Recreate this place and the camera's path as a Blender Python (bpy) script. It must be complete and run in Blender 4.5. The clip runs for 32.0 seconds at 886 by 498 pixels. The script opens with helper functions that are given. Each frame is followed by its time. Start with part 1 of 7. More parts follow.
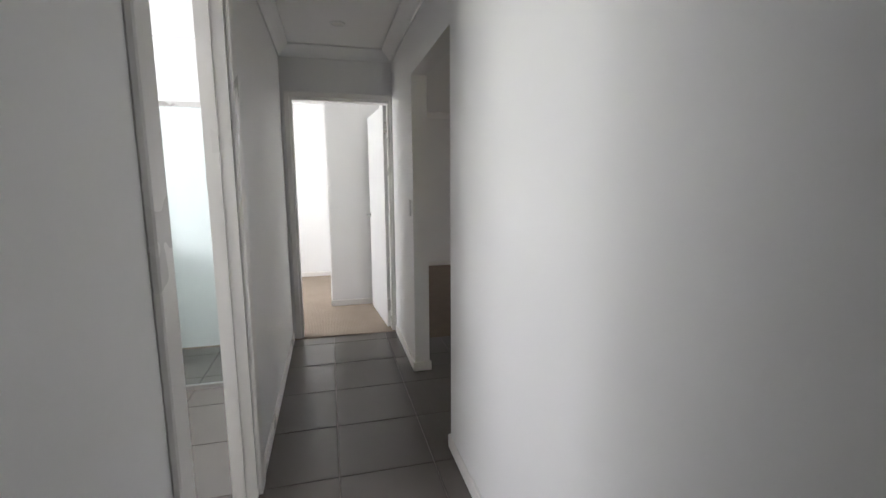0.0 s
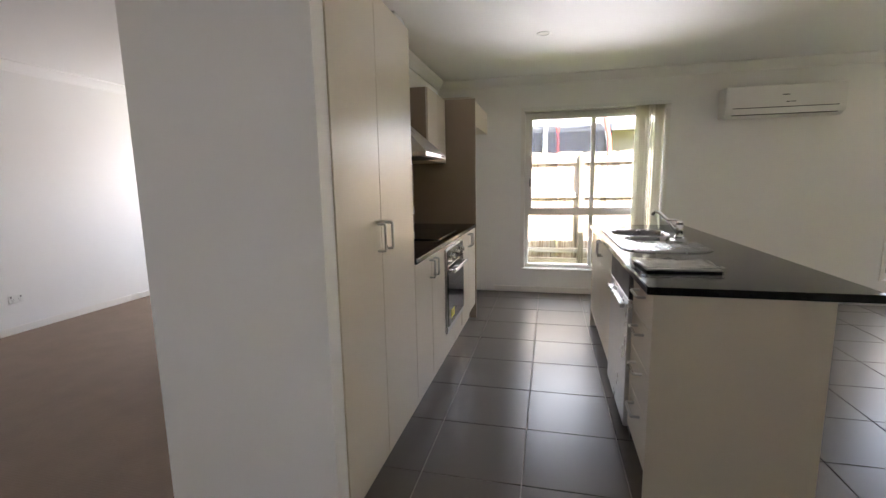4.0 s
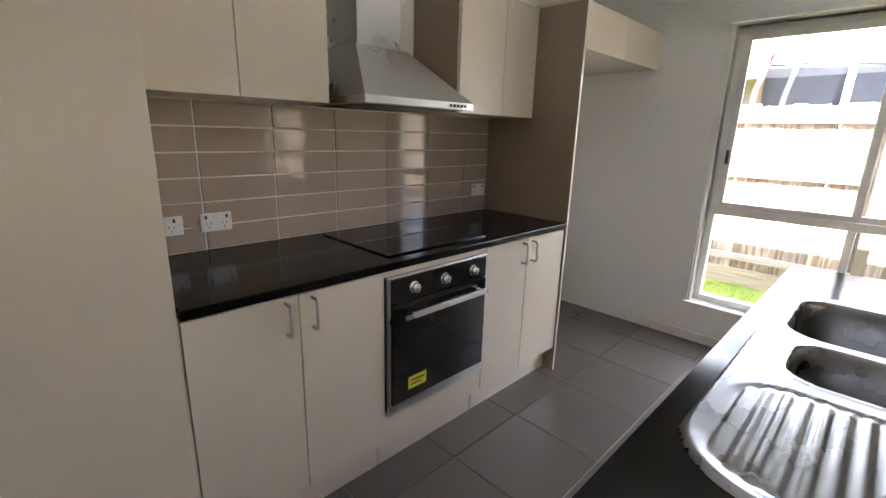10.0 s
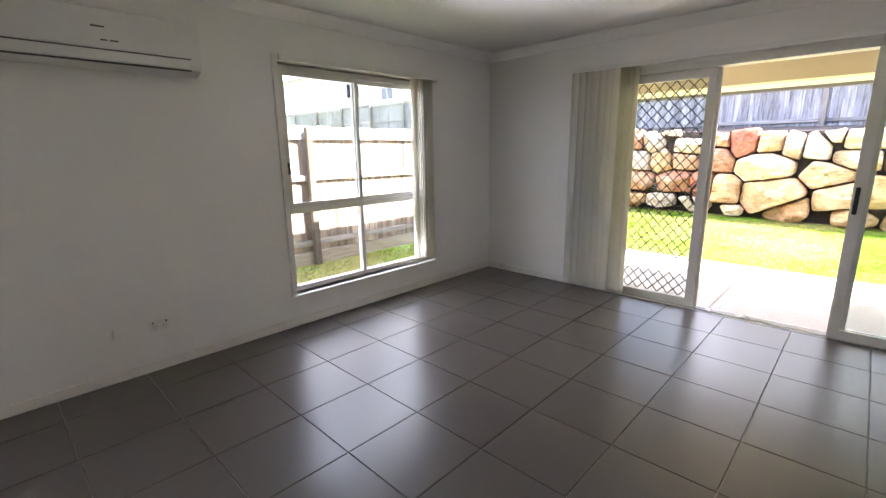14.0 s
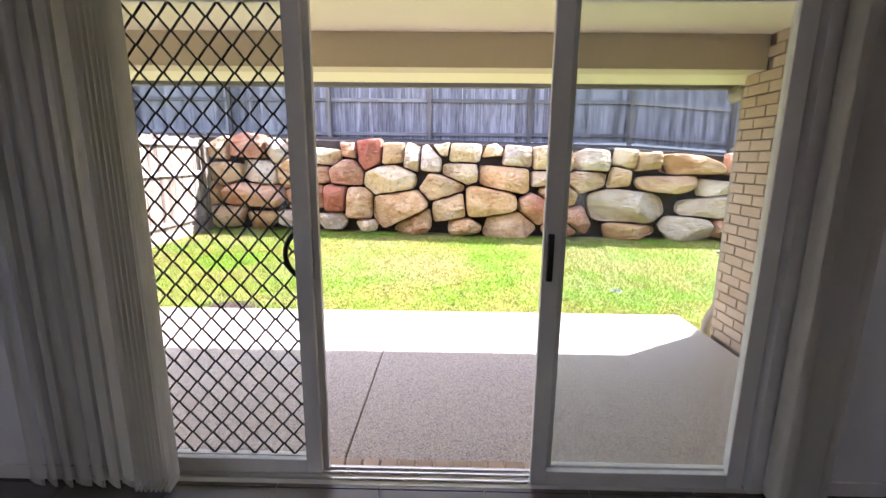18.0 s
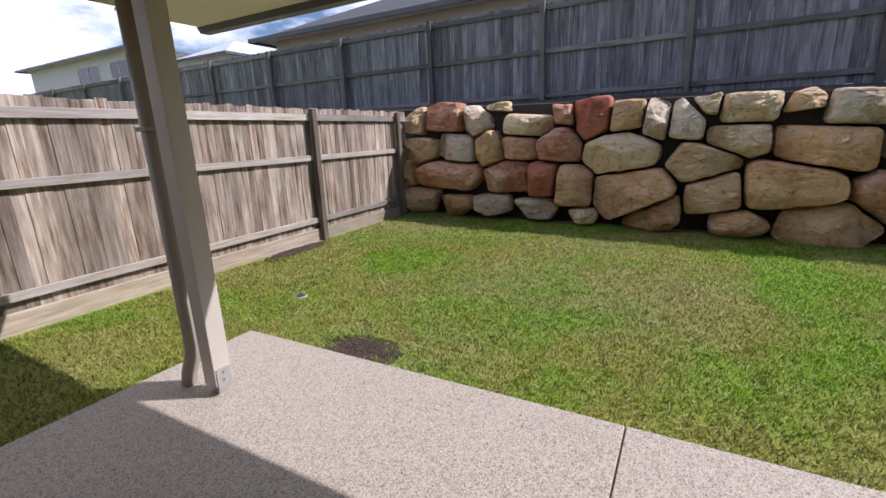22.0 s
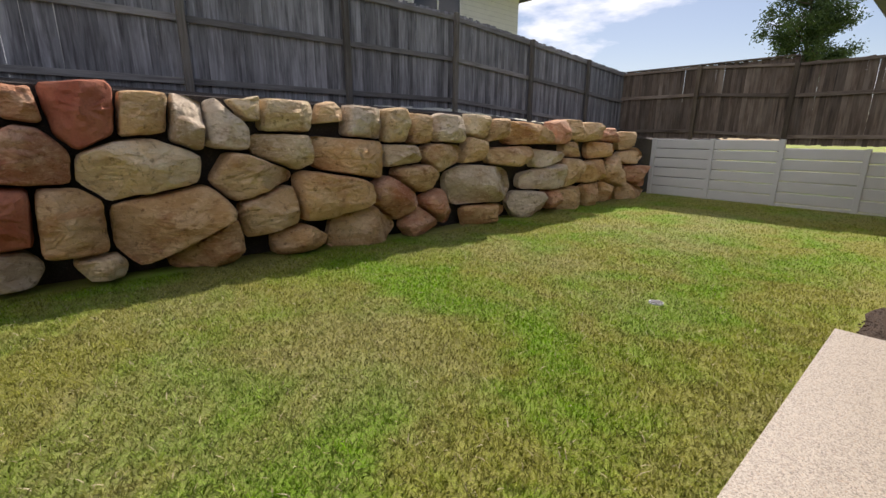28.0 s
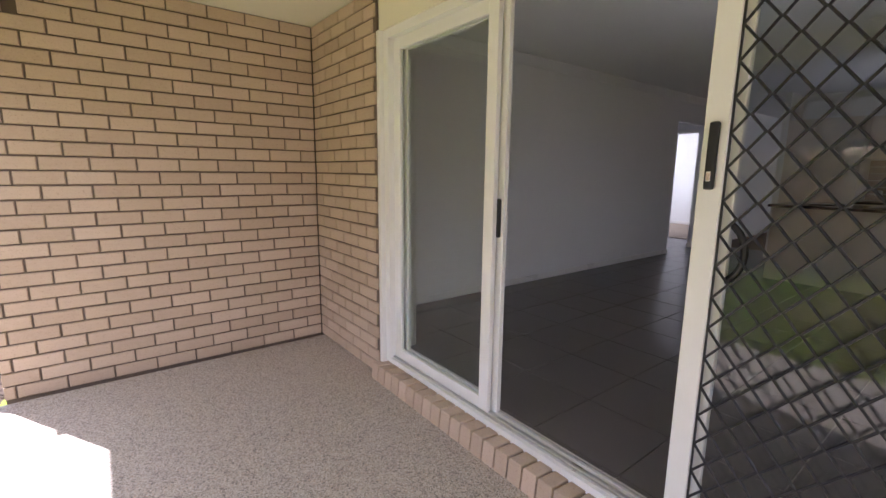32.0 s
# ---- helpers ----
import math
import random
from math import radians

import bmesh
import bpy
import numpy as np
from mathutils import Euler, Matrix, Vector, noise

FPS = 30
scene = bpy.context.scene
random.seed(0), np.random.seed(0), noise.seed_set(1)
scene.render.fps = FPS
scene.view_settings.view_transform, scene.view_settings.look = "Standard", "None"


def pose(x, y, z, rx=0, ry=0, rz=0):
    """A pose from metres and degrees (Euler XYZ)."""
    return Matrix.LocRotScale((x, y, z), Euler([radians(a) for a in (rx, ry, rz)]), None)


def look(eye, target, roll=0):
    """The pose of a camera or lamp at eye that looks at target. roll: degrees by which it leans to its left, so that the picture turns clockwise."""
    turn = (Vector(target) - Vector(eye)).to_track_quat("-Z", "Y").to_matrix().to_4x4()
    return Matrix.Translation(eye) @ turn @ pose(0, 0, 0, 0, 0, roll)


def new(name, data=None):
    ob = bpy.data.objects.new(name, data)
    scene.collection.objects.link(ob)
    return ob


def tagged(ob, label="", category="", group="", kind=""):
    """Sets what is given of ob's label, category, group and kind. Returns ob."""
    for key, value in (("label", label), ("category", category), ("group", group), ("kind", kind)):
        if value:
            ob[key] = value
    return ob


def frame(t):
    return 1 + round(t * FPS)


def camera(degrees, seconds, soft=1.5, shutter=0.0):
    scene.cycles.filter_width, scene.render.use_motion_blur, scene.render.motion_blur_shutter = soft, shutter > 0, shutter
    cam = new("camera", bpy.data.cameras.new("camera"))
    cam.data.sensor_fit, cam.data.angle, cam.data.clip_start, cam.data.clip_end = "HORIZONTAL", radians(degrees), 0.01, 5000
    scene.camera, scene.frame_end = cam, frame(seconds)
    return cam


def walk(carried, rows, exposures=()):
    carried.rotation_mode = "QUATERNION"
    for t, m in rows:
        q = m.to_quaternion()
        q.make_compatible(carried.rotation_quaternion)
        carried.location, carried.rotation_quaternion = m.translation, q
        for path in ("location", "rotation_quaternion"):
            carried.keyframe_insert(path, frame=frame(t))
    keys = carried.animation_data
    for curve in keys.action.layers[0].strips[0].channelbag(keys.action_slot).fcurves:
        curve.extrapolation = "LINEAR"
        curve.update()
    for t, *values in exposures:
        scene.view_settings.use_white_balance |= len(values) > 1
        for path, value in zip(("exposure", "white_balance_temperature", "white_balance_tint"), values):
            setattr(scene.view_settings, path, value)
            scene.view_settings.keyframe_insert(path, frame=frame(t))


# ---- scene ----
cam = camera(90.0, 32.0)
PATH = [
    (0, (2.135, -0.556, 1.342), (0.218, -0.066, 1.049), -0.3),
    (0.5, (1.748, -0.532, 1.345), (-0.173, -0.057, 1.053), -0.0),
    (1, (1.349, -0.525, 1.367), (-0.559, -0.003, 1.072), -0.1),
    (1.5, (0.967, -0.477, 1.367), (-0.914, 0.135, 1.072), 0.2),
    (2, (0.618, -0.454, 1.37), (-1.153, 0.427, 1.07), 0.6),
    (2.5, (0.297, -0.367, 1.269), (-1.313, 0.789, 1.001), 0.4),
    (3, (0.107, -0.291, 1.319), (-1.333, 1.069, 1.037), 1.5),
    (3.5, (-0.114, -0.171, 1.296), (-1.080, 1.560, 1.034), -0.7),
    (4, (-0.157, -0.08, 1.31), (-0.618, 1.843, 1.01), -1.0),
    (4.5, (-0.171, 0.153, 1.321), (-0.347, 2.12, 1.01), 0.1),
    (6.5, (0.124, 0.863, 1.325), (-0.124, 2.814, 0.962), -1.9),
    (7, (0.219, 1.066, 1.329), (-0.204, 2.982, 0.94), -1.7),
    (7.5, (0.347, 1.244, 1.331), (-0.297, 3.091, 0.914), 1.0),
    (8, (0.387, 1.415, 1.33), (-0.448, 3.177, 0.883), 1.3),
    (8.5, (0.363, 1.563, 1.341), (-0.651, 3.218, 0.859), 1.3),
    (9, (0.372, 1.659, 1.356), (-0.813, 3.19, 0.855), 1.4),
    (9.5, (0.399, 1.764, 1.373), (-0.947, 3.155, 0.867), 1.6),
    (10, (0.421, 1.819, 1.384), (-0.947, 3.187, 0.878), 1.6),
    (10.5, (0.459, 1.838, 1.386), (-0.893, 3.225, 0.889), 1.3),
    (11, (0.517, 1.848, 1.392), (-0.605, 3.432, 0.909), 1.4),
    (11.5, (0.562, 1.829, 1.384), (-0.177, 3.631, 0.93), 0.2),
    (12, (0.631, 1.779, 1.386), (0.387, 3.715, 0.946), -0.7),
    (12.5, (0.734, 1.764, 1.403), (1.068, 3.687, 0.965), -1.2),
    (13, (0.957, 1.758, 1.41), (1.672, 3.574, 0.973), -0.3),
    (13.5, (1.17, 1.781, 1.394), (2.213, 3.431, 0.96), -0.2),
    (14, (1.434, 1.869, 1.416), (2.842, 3.22, 0.977), -0.8),
    (14.5, (1.727, 1.889, 1.396), (3.413, 2.864, 0.943), -1.3),
    (15, (2.007, 1.891, 1.412), (3.826, 2.585, 0.954), 0.2),
    (15.5, (2.31, 1.942, 1.406), (4.204, 2.404, 0.959), 0.8),
    (17.5, (3.622, 2.273, 1.403), (5.577, 2.35, 0.99), 0.4),
    (18, (3.957, 2.309, 1.404), (5.916, 2.34, 1.0), 0.6),
    (18.5, (4.331, 2.355, 1.41), (6.291, 2.342, 1.01), 0.5),
    (19, (4.667, 2.383, 1.385), (6.627, 2.344, 0.991), 0.7),
    (19.5, (4.9, 2.4, 1.468), (6.857, 2.35, 1.057), -0.2),
    (20, (5.213, 2.429, 1.428), (7.171, 2.38, 1.025), 0.1),
    (20.5, (5.455, 2.468, 1.41), (7.404, 2.649, 1.0), 0.4),
    (21, (5.674, 2.529, 1.389), (7.591, 2.91, 0.963), 0.1),
    (21.5, (5.883, 2.587, 1.35), (7.728, 3.171, 0.844), -0.6),
    (22, (6.17, 2.677, 1.31), (7.863, 3.617, 0.81), -2.3),
    (22.5, (6.458, 2.844, 1.255), (8.063, 3.931, 0.762), -2.0),
    (23, (6.788, 3.021, 1.253), (8.343, 4.184, 0.773), -1.9),
    (23.5, (7.043, 3.216, 1.247), (8.555, 4.443, 0.789), -0.8),
    (24, (7.256, 3.476, 1.236), (8.752, 4.728, 0.796), -1.1),
    (24.5, (7.468, 3.71, 1.221), (8.939, 4.996, 0.793), -1.1),
    (26.5, (7.899, 4.427, 1.236), (9.788, 4.849, 0.731), -2.5),
    (27, (7.953, 4.456, 1.265), (9.851, 4.153, 0.711), -4.0),
    (27.5, (7.968, 4.416, 1.277), (9.674, 3.544, 0.702), -1.3),
    (28, (7.886, 4.336, 1.29), (9.346, 3.064, 0.789), 0.3),
    (28.5, (7.873, 4.248, 1.265), (9.05, 2.695, 0.816), 0.0),
    (29, (7.838, 4.213, 1.25), (8.801, 2.508, 0.845), -0.4),
    (29.5, (7.755, 4.176, 1.255), (8.499, 2.351, 0.914), -0.9),
    (30, (7.651, 4.109, 1.253), (8.117, 2.194, 0.916), -0.4),
    (30.5, (7.565, 3.998, 1.246), (7.578, 2.027, 0.905), -0.2),
    (31, (7.536, 3.814, 1.259), (7.012, 1.913, 0.922), -0.6),
    (31.5, (7.418, 3.647, 1.234), (6.492, 1.909, 0.887), -0.0),
    (32, (7.22, 3.459, 1.244), (6.015, 1.9, 0.901), 0.7),
]
walk(cam, [(t, look(e, g, r)) for t, e, g, r in PATH],
     [(0, 2.8, 6300, 15), (1, 1.8, 6300, 16), (2, 3.0, 6400, 19), (2.5, 3.45, 6400, 19), (3, 3.8, 6400, 19), (4, 4.0, 6400, 19), (8, 4.5, 6300, 22), (9.5, 4.25, 6200, 21), (12, 4.4, 6000, 22), (14, 3.7, 6000, 23), (15.5, 3.4, 5800, 23),
      (18, 2.5, 5700, 30), (19.5, 1.6, 5700, 28), (20, 1.15, 5700, 26), (21, 0.5, 5700, 22), (23, 0.12, 5900, 21), (24, 0.1, 6100, 20), (26.5, 0.6, 6300, 20), (27.3, 0.75, 6300, 19), (28, 0.1, 6600, 18), (30, 0.35, 6100, 21), (31, 0.75, 6100, 21), (32, 2.2, 5700, 27)])

# ---- world, sun ----
SUN_DIR = Vector((-0.5, 0.86, -1.0)).normalized()   # the way the sunlight goes
sun = new("sun", bpy.data.lights.new("sun", "SUN"))
sun.data.energy, sun.data.angle, sun.data.color = 5.0, radians(0.53), (1.0, 0.95, 0.87)
sun.matrix_basis = Matrix.Translation((0, 0, 30)) @ SUN_DIR.to_track_quat("-Z", "Y").to_matrix().to_4x4()

world = bpy.data.worlds.new("sky")
scene.world = world
world.use_nodes = True
wn, wl = world.node_tree.nodes, world.node_tree.links
wn.clear()
sky = wn.new("ShaderNodeTexSky")
sky.sky_type, sky.sun_disc = "NISHITA", False
sky.sun_elevation = math.asin(-SUN_DIR.z)
sky.sun_rotation = math.atan2(-SUN_DIR.x, -SUN_DIR.y)
sky.air_density, sky.dust_density, sky.ozone_density = 1.0, 0.6, 1.5
coord = wn.new("ShaderNodeTexCoord")
stretch = wn.new("ShaderNodeMapping")
stretch.inputs["Scale"].default_value = (1.6, 1.6, 5.0)
stretch.inputs["Location"].default_value = (2.6, 0.9, 0.4)
cloud = wn.new("ShaderNodeTexNoise")
cloud.inputs["Scale"].default_value, cloud.inputs["Detail"].default_value, cloud.inputs["Roughness"].default_value = 1.7, 8, 0.56
ramp = wn.new("ShaderNodeValToRGB")
ramp.color_ramp.elements[0].position, ramp.color_ramp.elements[1].position = 0.47, 0.58
mixc = wn.new("ShaderNodeMix")
mixc.data_type = "RGBA"
mixc.inputs["B"].default_value = (13.0, 13.4, 14.0, 1)
bg = wn.new("ShaderNodeBackground")
bg.inputs["Strength"].default_value = 0.085
wout = wn.new("ShaderNodeOutputWorld")
wl.new(coord.outputs["Generated"], stretch.inputs["Vector"])
wl.new(stretch.outputs["Vector"], cloud.inputs["Vector"])
# the cloud is thicker to the north than to the south
way = wn.new("ShaderNodeVectorMath")
way.operation = "DOT_PRODUCT"
way.inputs[1].default_value = (0.05, 0.07, 0.0)
more = wn.new("ShaderNodeMath")
wl.new(coord.outputs["Generated"], way.inputs[0])
wl.new(cloud.outputs["Fac"], more.inputs[0])
wl.new(way.outputs["Value"], more.inputs[1])
wl.new(more.outputs["Value"], ramp.inputs["Fac"])
wl.new(ramp.outputs["Color"], mixc.inputs["Factor"])
wl.new(sky.outputs["Color"], mixc.inputs["A"])
wl.new(mixc.outputs["Result"], bg.inputs["Color"])
wl.new(bg.outputs["Background"], wout.inputs["Surface"])


def opening_lamp(x, y, z, w, h, way, power, spread=180):
    """Added lamp standing in for an opening's daylight; upward ones, for ground bounce."""
    la = new("window_fill_lamp", bpy.data.lights.new("window_fill_lamp", "AREA"))
    la.data.shape, la.data.size, la.data.size_y, la.data.energy, la.data.color = "RECTANGLE", w, h, power, (0.97, 0.98, 1.0)
    la.data.spread = radians(spread)
    la.matrix_basis = Matrix.Translation((x, y, z)) @ Vector(way).to_track_quat("-Z", "Y").to_matrix().to_4x4()


opening_lamp(-0.3, -3.47, 1.48, 1.7, 1.1, (0, 1, 0.2), 9)        # bathroom
opening_lamp(-3.3, -3.62, 1.33, 1.7, 1.4, (0, 1, 0.6), 10)        # bedroom
opening_lamp(-3.85, 5.15, 1.48, 1.4, 1.1, (0, -1, 0.3), 1.5)        # lounge
opening_lamp(4.55, -0.45, 1.3, 0.75, 1.6, (-1, 0, 0.35), 0.25)     # added fill at the unseen end of the hall
# hidden fill strips added at the sills, aimed up to brighten the ceiling
opening_lamp(0.3, 5.2, 0.34, 1.3, 0.12, (0, -0.707, 0.707), 0.5, 50)     # kitchen window
opening_lamp(3.87, 5.2, 0.32, 1.4, 0.12, (0, -0.707, 0.707), 0.5, 50)    # living window

# ---- plan (metres) ----
XW, XE, YN, YS = -1.43, 5.64, 5.14, 0.105    # kitchen wall, door wall, window wall, south wall of the living area
YH0, YH1, XB = -0.905, 0.0, -1.79            # hall faces and bedroom-door wall
XS, XO = -0.862, 0.105                       # stub end and far side of the hall opening
HC, HEAD = 2.44, 2.06                        # ceiling, heads of windows and doors
XF = -0.83                                   # front of the kitchen units
BT = 0.915                                   # benchtops
ZP = -0.14                                   # patio slab
XP = 5.81                                    # brick face on the patio
W1 = (-0.43, 1.02, 0.29, HEAD)
W2 = (3.11, 4.67, 0.27, HEAD)
SD = (0.96, 3.77)


def ground_z(y):
    """The lawn rises a little towards the side fence."""
    return -0.29 + 0.019 * max(0.0, min(7.5, y))


# ---- building helpers ----
def box(bm, x0, x1, y0, y1, z0, z1, bev=0.0, seg=2):
    vs = bmesh.ops.create_cube(bm, size=1)["verts"]
    bmesh.ops.scale(bm, vec=(x1 - x0, y1 - y0, z1 - z0), verts=vs)
    bmesh.ops.translate(bm, vec=((x0 + x1) / 2, (y0 + y1) / 2, (z0 + z1) / 2), verts=vs)
    if bev > 0:
        es = list({e for v in vs for e in v.link_edges})
        bmesh.ops.bevel(bm, geom=es, offset=bev, segments=seg, profile=0.5, affect="EDGES")


def boxes(*dims, bev=0.0):
    bm = bmesh.new()
    for d in dims:
        box(bm, *d, bev=bev)
    return bm


def mesh_from(name, bm, material, smooth=False):
    me = bpy.data.meshes.new(name)
    bm.to_mesh(me)
    bm.free()
    for m in (material if isinstance(material, (list, tuple)) else [material]):
        me.materials.append(m)
    if smooth:
        for p in me.polygons:
            p.use_smooth = True
    return me


def part(name, bm, material, parent, label="", smooth=False):
    ob = new(name, mesh_from(name, bm, material, smooth))
    ob.parent = parent
    if parent.parent is None:
        ob.matrix_parent_inverse = parent.matrix_basis.inverted()
    if label:
        ob["label"] = label
    return ob


def thing(name, x, y, z, label, category, group="", kind=""):
    e = new(name)
    e.empty_display_size = 0.1
    e.matrix_basis = Matrix.Translation((x, y, z))
    return tagged(e, label, category, group, kind)


def solid(name, bm, material, label, category, group="", kind="", smooth=False):
    return tagged(new(name, mesh_from(name, bm, material, smooth)), label, category, group, kind)


def structure(name, bm, material, label, category):
    return solid(name, bm, material, label, category, "", "structure")


def piece(name, me, parent, m):
    """One of many alike pieces, sharing a mesh."""
    ob = new(name, me)
    ob.parent = parent
    if parent.parent is None:
        ob.matrix_parent_inverse = parent.matrix_basis.inverted()
    ob.matrix_basis = m
    return ob


def cyl(bm, p, q, r, n=12, r2=None):
    p, q = Vector(p), Vector(q)
    d = q - p
    vs = bmesh.ops.create_cone(bm, cap_ends=True, segments=n, radius1=r, radius2=r if r2 is None else r2, depth=d.length)["verts"]
    m = Matrix.Translation((p + q) / 2) @ d.to_track_quat("Z", "Y").to_matrix().to_4x4()
    bmesh.ops.transform(bm, matrix=m, verts=vs)


def rod(bm, pts, r, n=8):
    """A bent rod through the given points."""
    pts = [Vector(p) for p in pts]
    rings = []
    for i, p in enumerate(pts):
        d = (pts[min(i + 1, len(pts) - 1)] - pts[max(i - 1, 0)]).normalized()
        u = d.orthogonal().normalized() if i == 0 else (rings[-1][1] - d * rings[-1][1].dot(d)).normalized()
        w = d.cross(u)
        rings.append(([bm.verts.new(p + r * (math.cos(a) * u + math.sin(a) * w)) for a in (2 * math.pi * k / n for k in range(n))], u))
    for (a, _), (b, _) in zip(rings, rings[1:]):
        for k in range(n):
            bm.faces.new((a[k], a[(k + 1) % n], b[(k + 1) % n], b[k]))
    bm.faces.new(rings[0][0][::-1])
    bm.faces.new(rings[-1][0])


def wall_bm(axis, a0, a1, b0, b1, z0, z1, holes=()):
    """A wall along an axis from a0 to a1, thick from b0 to b1, with holes (from, to, bottom, top) through it."""
    bm = bmesh.new()
    cuts = sorted({a0, a1, *[h[0] for h in holes], *[h[1] for h in holes]})
    for p, q in zip(cuts, cuts[1:]):
        spans, mid = [(z0, z1)], (p + q) / 2
        for h in holes:
            if h[0] < mid < h[1]:
                spans = [s for lo, hi in spans for s in ((lo, min(hi, h[2])), (max(lo, h[3]), hi)) if s[1] - s[0] > 1e-4]
        for lo, hi in spans:
            if axis == "x":
                box(bm, p, q, b0, b1, lo, hi)
            else:
                box(bm, b0, b1, p, q, lo, hi)
    bmesh.ops.remove_doubles(bm, verts=bm.verts, dist=1e-5)
    seen, drop = {}, []
    for f in bm.faces:
        k = tuple(round(c, 4) for c in f.calc_center_median())
        if k in seen:
            drop += [f, seen[k]]
        seen[k] = f
    bmesh.ops.delete(bm, geom=list(set(drop)), context="FACES")
    return bm

# ---- materials ----
class Nodes:
    """Short hand for one material's node tree."""
    def __init__(self, name):
        self.m = bpy.data.materials.new(name)
        self.m.use_nodes = True
        self.t = self.m.node_tree
        self.p = self.t.nodes["Principled BSDF"]
        self.o = self.t.nodes["Material Output"]
        self.pos = self.t.nodes.new("ShaderNodeNewGeometry").outputs["Position"]

    def set(self, sock, v):
        if isinstance(v, bpy.types.NodeSocket):
            self.t.links.new(v, sock)
        elif isinstance(v, (tuple, list)) and sock.type == "RGBA":
            sock.default_value = (*v[:3], 1)
        else:
            sock.default_value = v

    def add(self, kind, out=0, props=None, **ins):
        n = self.t.nodes.new("ShaderNode" + kind)
        for k, v in (props or {}).items():
            if k == "operation":
                n.operation = v
            elif k == "data_type":
                n.data_type = v
            elif k == "blend_type":
                n.blend_type = v
            elif k == "feature":
                n.feature = v
            elif k == "noise_dimensions":
                n.noise_dimensions = v
            elif k == "wave_profile":
                n.wave_profile = v
            elif k == "bands_direction":
                n.bands_direction = v
        for k, v in ins.items():
            self.set(n.inputs[k.replace("_", " ")], v)
        return n.outputs[out]

    def noise(self, scale, detail=4, rough=0.55, vec=None, dist=0.0):
        return self.add("TexNoise", 0, None, Vector=vec or self.pos, Scale=scale, Detail=detail, Roughness=rough, Distortion=dist)

    def map(self, vec, scale=(1, 1, 1), rot=(0, 0, 0), loc=(0, 0, 0)):
        return self.add("Mapping", 0, None, Vector=vec, Scale=scale, Rotation=rot, Location=loc)

    def ramp(self, fac, stops):
        n = self.t.nodes.new("ShaderNodeValToRGB")
        e = n.color_ramp.elements
        while len(e) < len(stops):
            e.new(0.5)
        for el, (p, c) in zip(e, stops):
            el.position, el.color = p, (*c, 1) if len(c) == 3 else c
        self.set(n.inputs["Fac"], fac)
        return n.outputs["Color"]

    def mix(self, fac, a, b, blend="MIX"):
        n = self.t.nodes.new("ShaderNodeMix")
        n.data_type, n.blend_type = "RGBA", blend
        self.set(n.inputs[0], fac)
        self.set(n.inputs[6], a)
        self.set(n.inputs[7], b)
        return n.outputs[2]

    def math(self, op, a, b=0.0):
        n = self.t.nodes.new("ShaderNodeMath")
        n.operation = op
        self.set(n.inputs[0], a)
        self.set(n.inputs[1], b)
        return n.outputs[0]

    def span(self, v, a, b, c, d):
        n = self.t.nodes.new("ShaderNodeMapRange")
        for k, x in zip(range(5), (v, a, b, c, d)):
            self.set(n.inputs[k], x)
        return n.outputs[0]

    def bump(self, height, strength=0.2, dist=0.01):
        n = self.t.nodes.new("ShaderNodeBump")
        n.inputs["Strength"].default_value, n.inputs["Distance"].default_value = strength, dist
        self.set(n.inputs["Height"], height)
        self.t.links.new(n.outputs["Normal"], self.p.inputs["Normal"])

    def random(self):
        n = self.t.nodes.new("ShaderNodeObjectInfo")
        return n.outputs["Random"]

    def done(self, col, rough=0.5, metal=0.0, **more):
        self.set(self.p.inputs["Base Color"], col)
        self.set(self.p.inputs["Roughness"], rough)
        self.set(self.p.inputs["Metallic"], metal)
        for k, v in more.items():
            self.set(self.p.inputs[k.replace("_", " ")], v)
        return self.m


def shade(c, k):
    return tuple(min(1.0, v * k) for v in c)


def plain(name, col, rough=0.5, metal=0.0, var=0.06, scale=6.0, grain=0.05, gscale=120.0, bumpy=0.03, **more):
    """Paint, plastic or metal with faint unevenness at two scales."""
    n = Nodes(name)
    a, b = n.noise(scale, 3), n.noise(gscale, 3)
    c = n.mix(a, shade(col, 1 - var), shade(col, 1 + var))
    c = n.mix(n.math("MULTIPLY", b, grain), c, shade(col, 0.6))
    if bumpy:
        n.bump(b, bumpy, 0.002)
    return n.done(c, n.span(a, 0.3, 0.7, max(0.02, rough - 0.05), min(1, rough + 0.05)), metal, **more)


WALL = plain("wall_paint", (0.85, 0.845, 0.83), 0.55, var=0.02, scale=1.5, grain=0.02, gscale=300, bumpy=0.04)
CEIL = plain("ceiling_paint", (0.89, 0.885, 0.87), 0.8, var=0.015, scale=1.2, grain=0.02, gscale=250, bumpy=0.04)
TRIM = plain("trim_gloss_paint", (0.83, 0.81, 0.77), 0.3, var=0.02, scale=3, grain=0.02, bumpy=0.02)
DOORW = plain("door_paint", (0.80, 0.80, 0.79), 0.35, var=0.02, scale=2, grain=0.02, bumpy=0.02)
CREAM = plain("cream_laminate", (0.67, 0.605, 0.50), 0.33, var=0.02, scale=2, grain=0.04, gscale=400, bumpy=0.03)
TAUPE = plain("taupe_laminate", (0.30, 0.235, 0.17), 0.42, var=0.03, scale=2, grain=0.05, gscale=400)
STONE_TOP = plain("black_stone", (0.006, 0.0055, 0.006), 0.12, var=0.3, scale=250, grain=0.3, gscale=900, bumpy=0.0, Specular_IOR_Level=0.2)
STEEL = plain("brushed_steel", (0.62, 0.61, 0.59), 0.3, 1.0, var=0.04, scale=5, grain=0.08, gscale=300, bumpy=0.0)
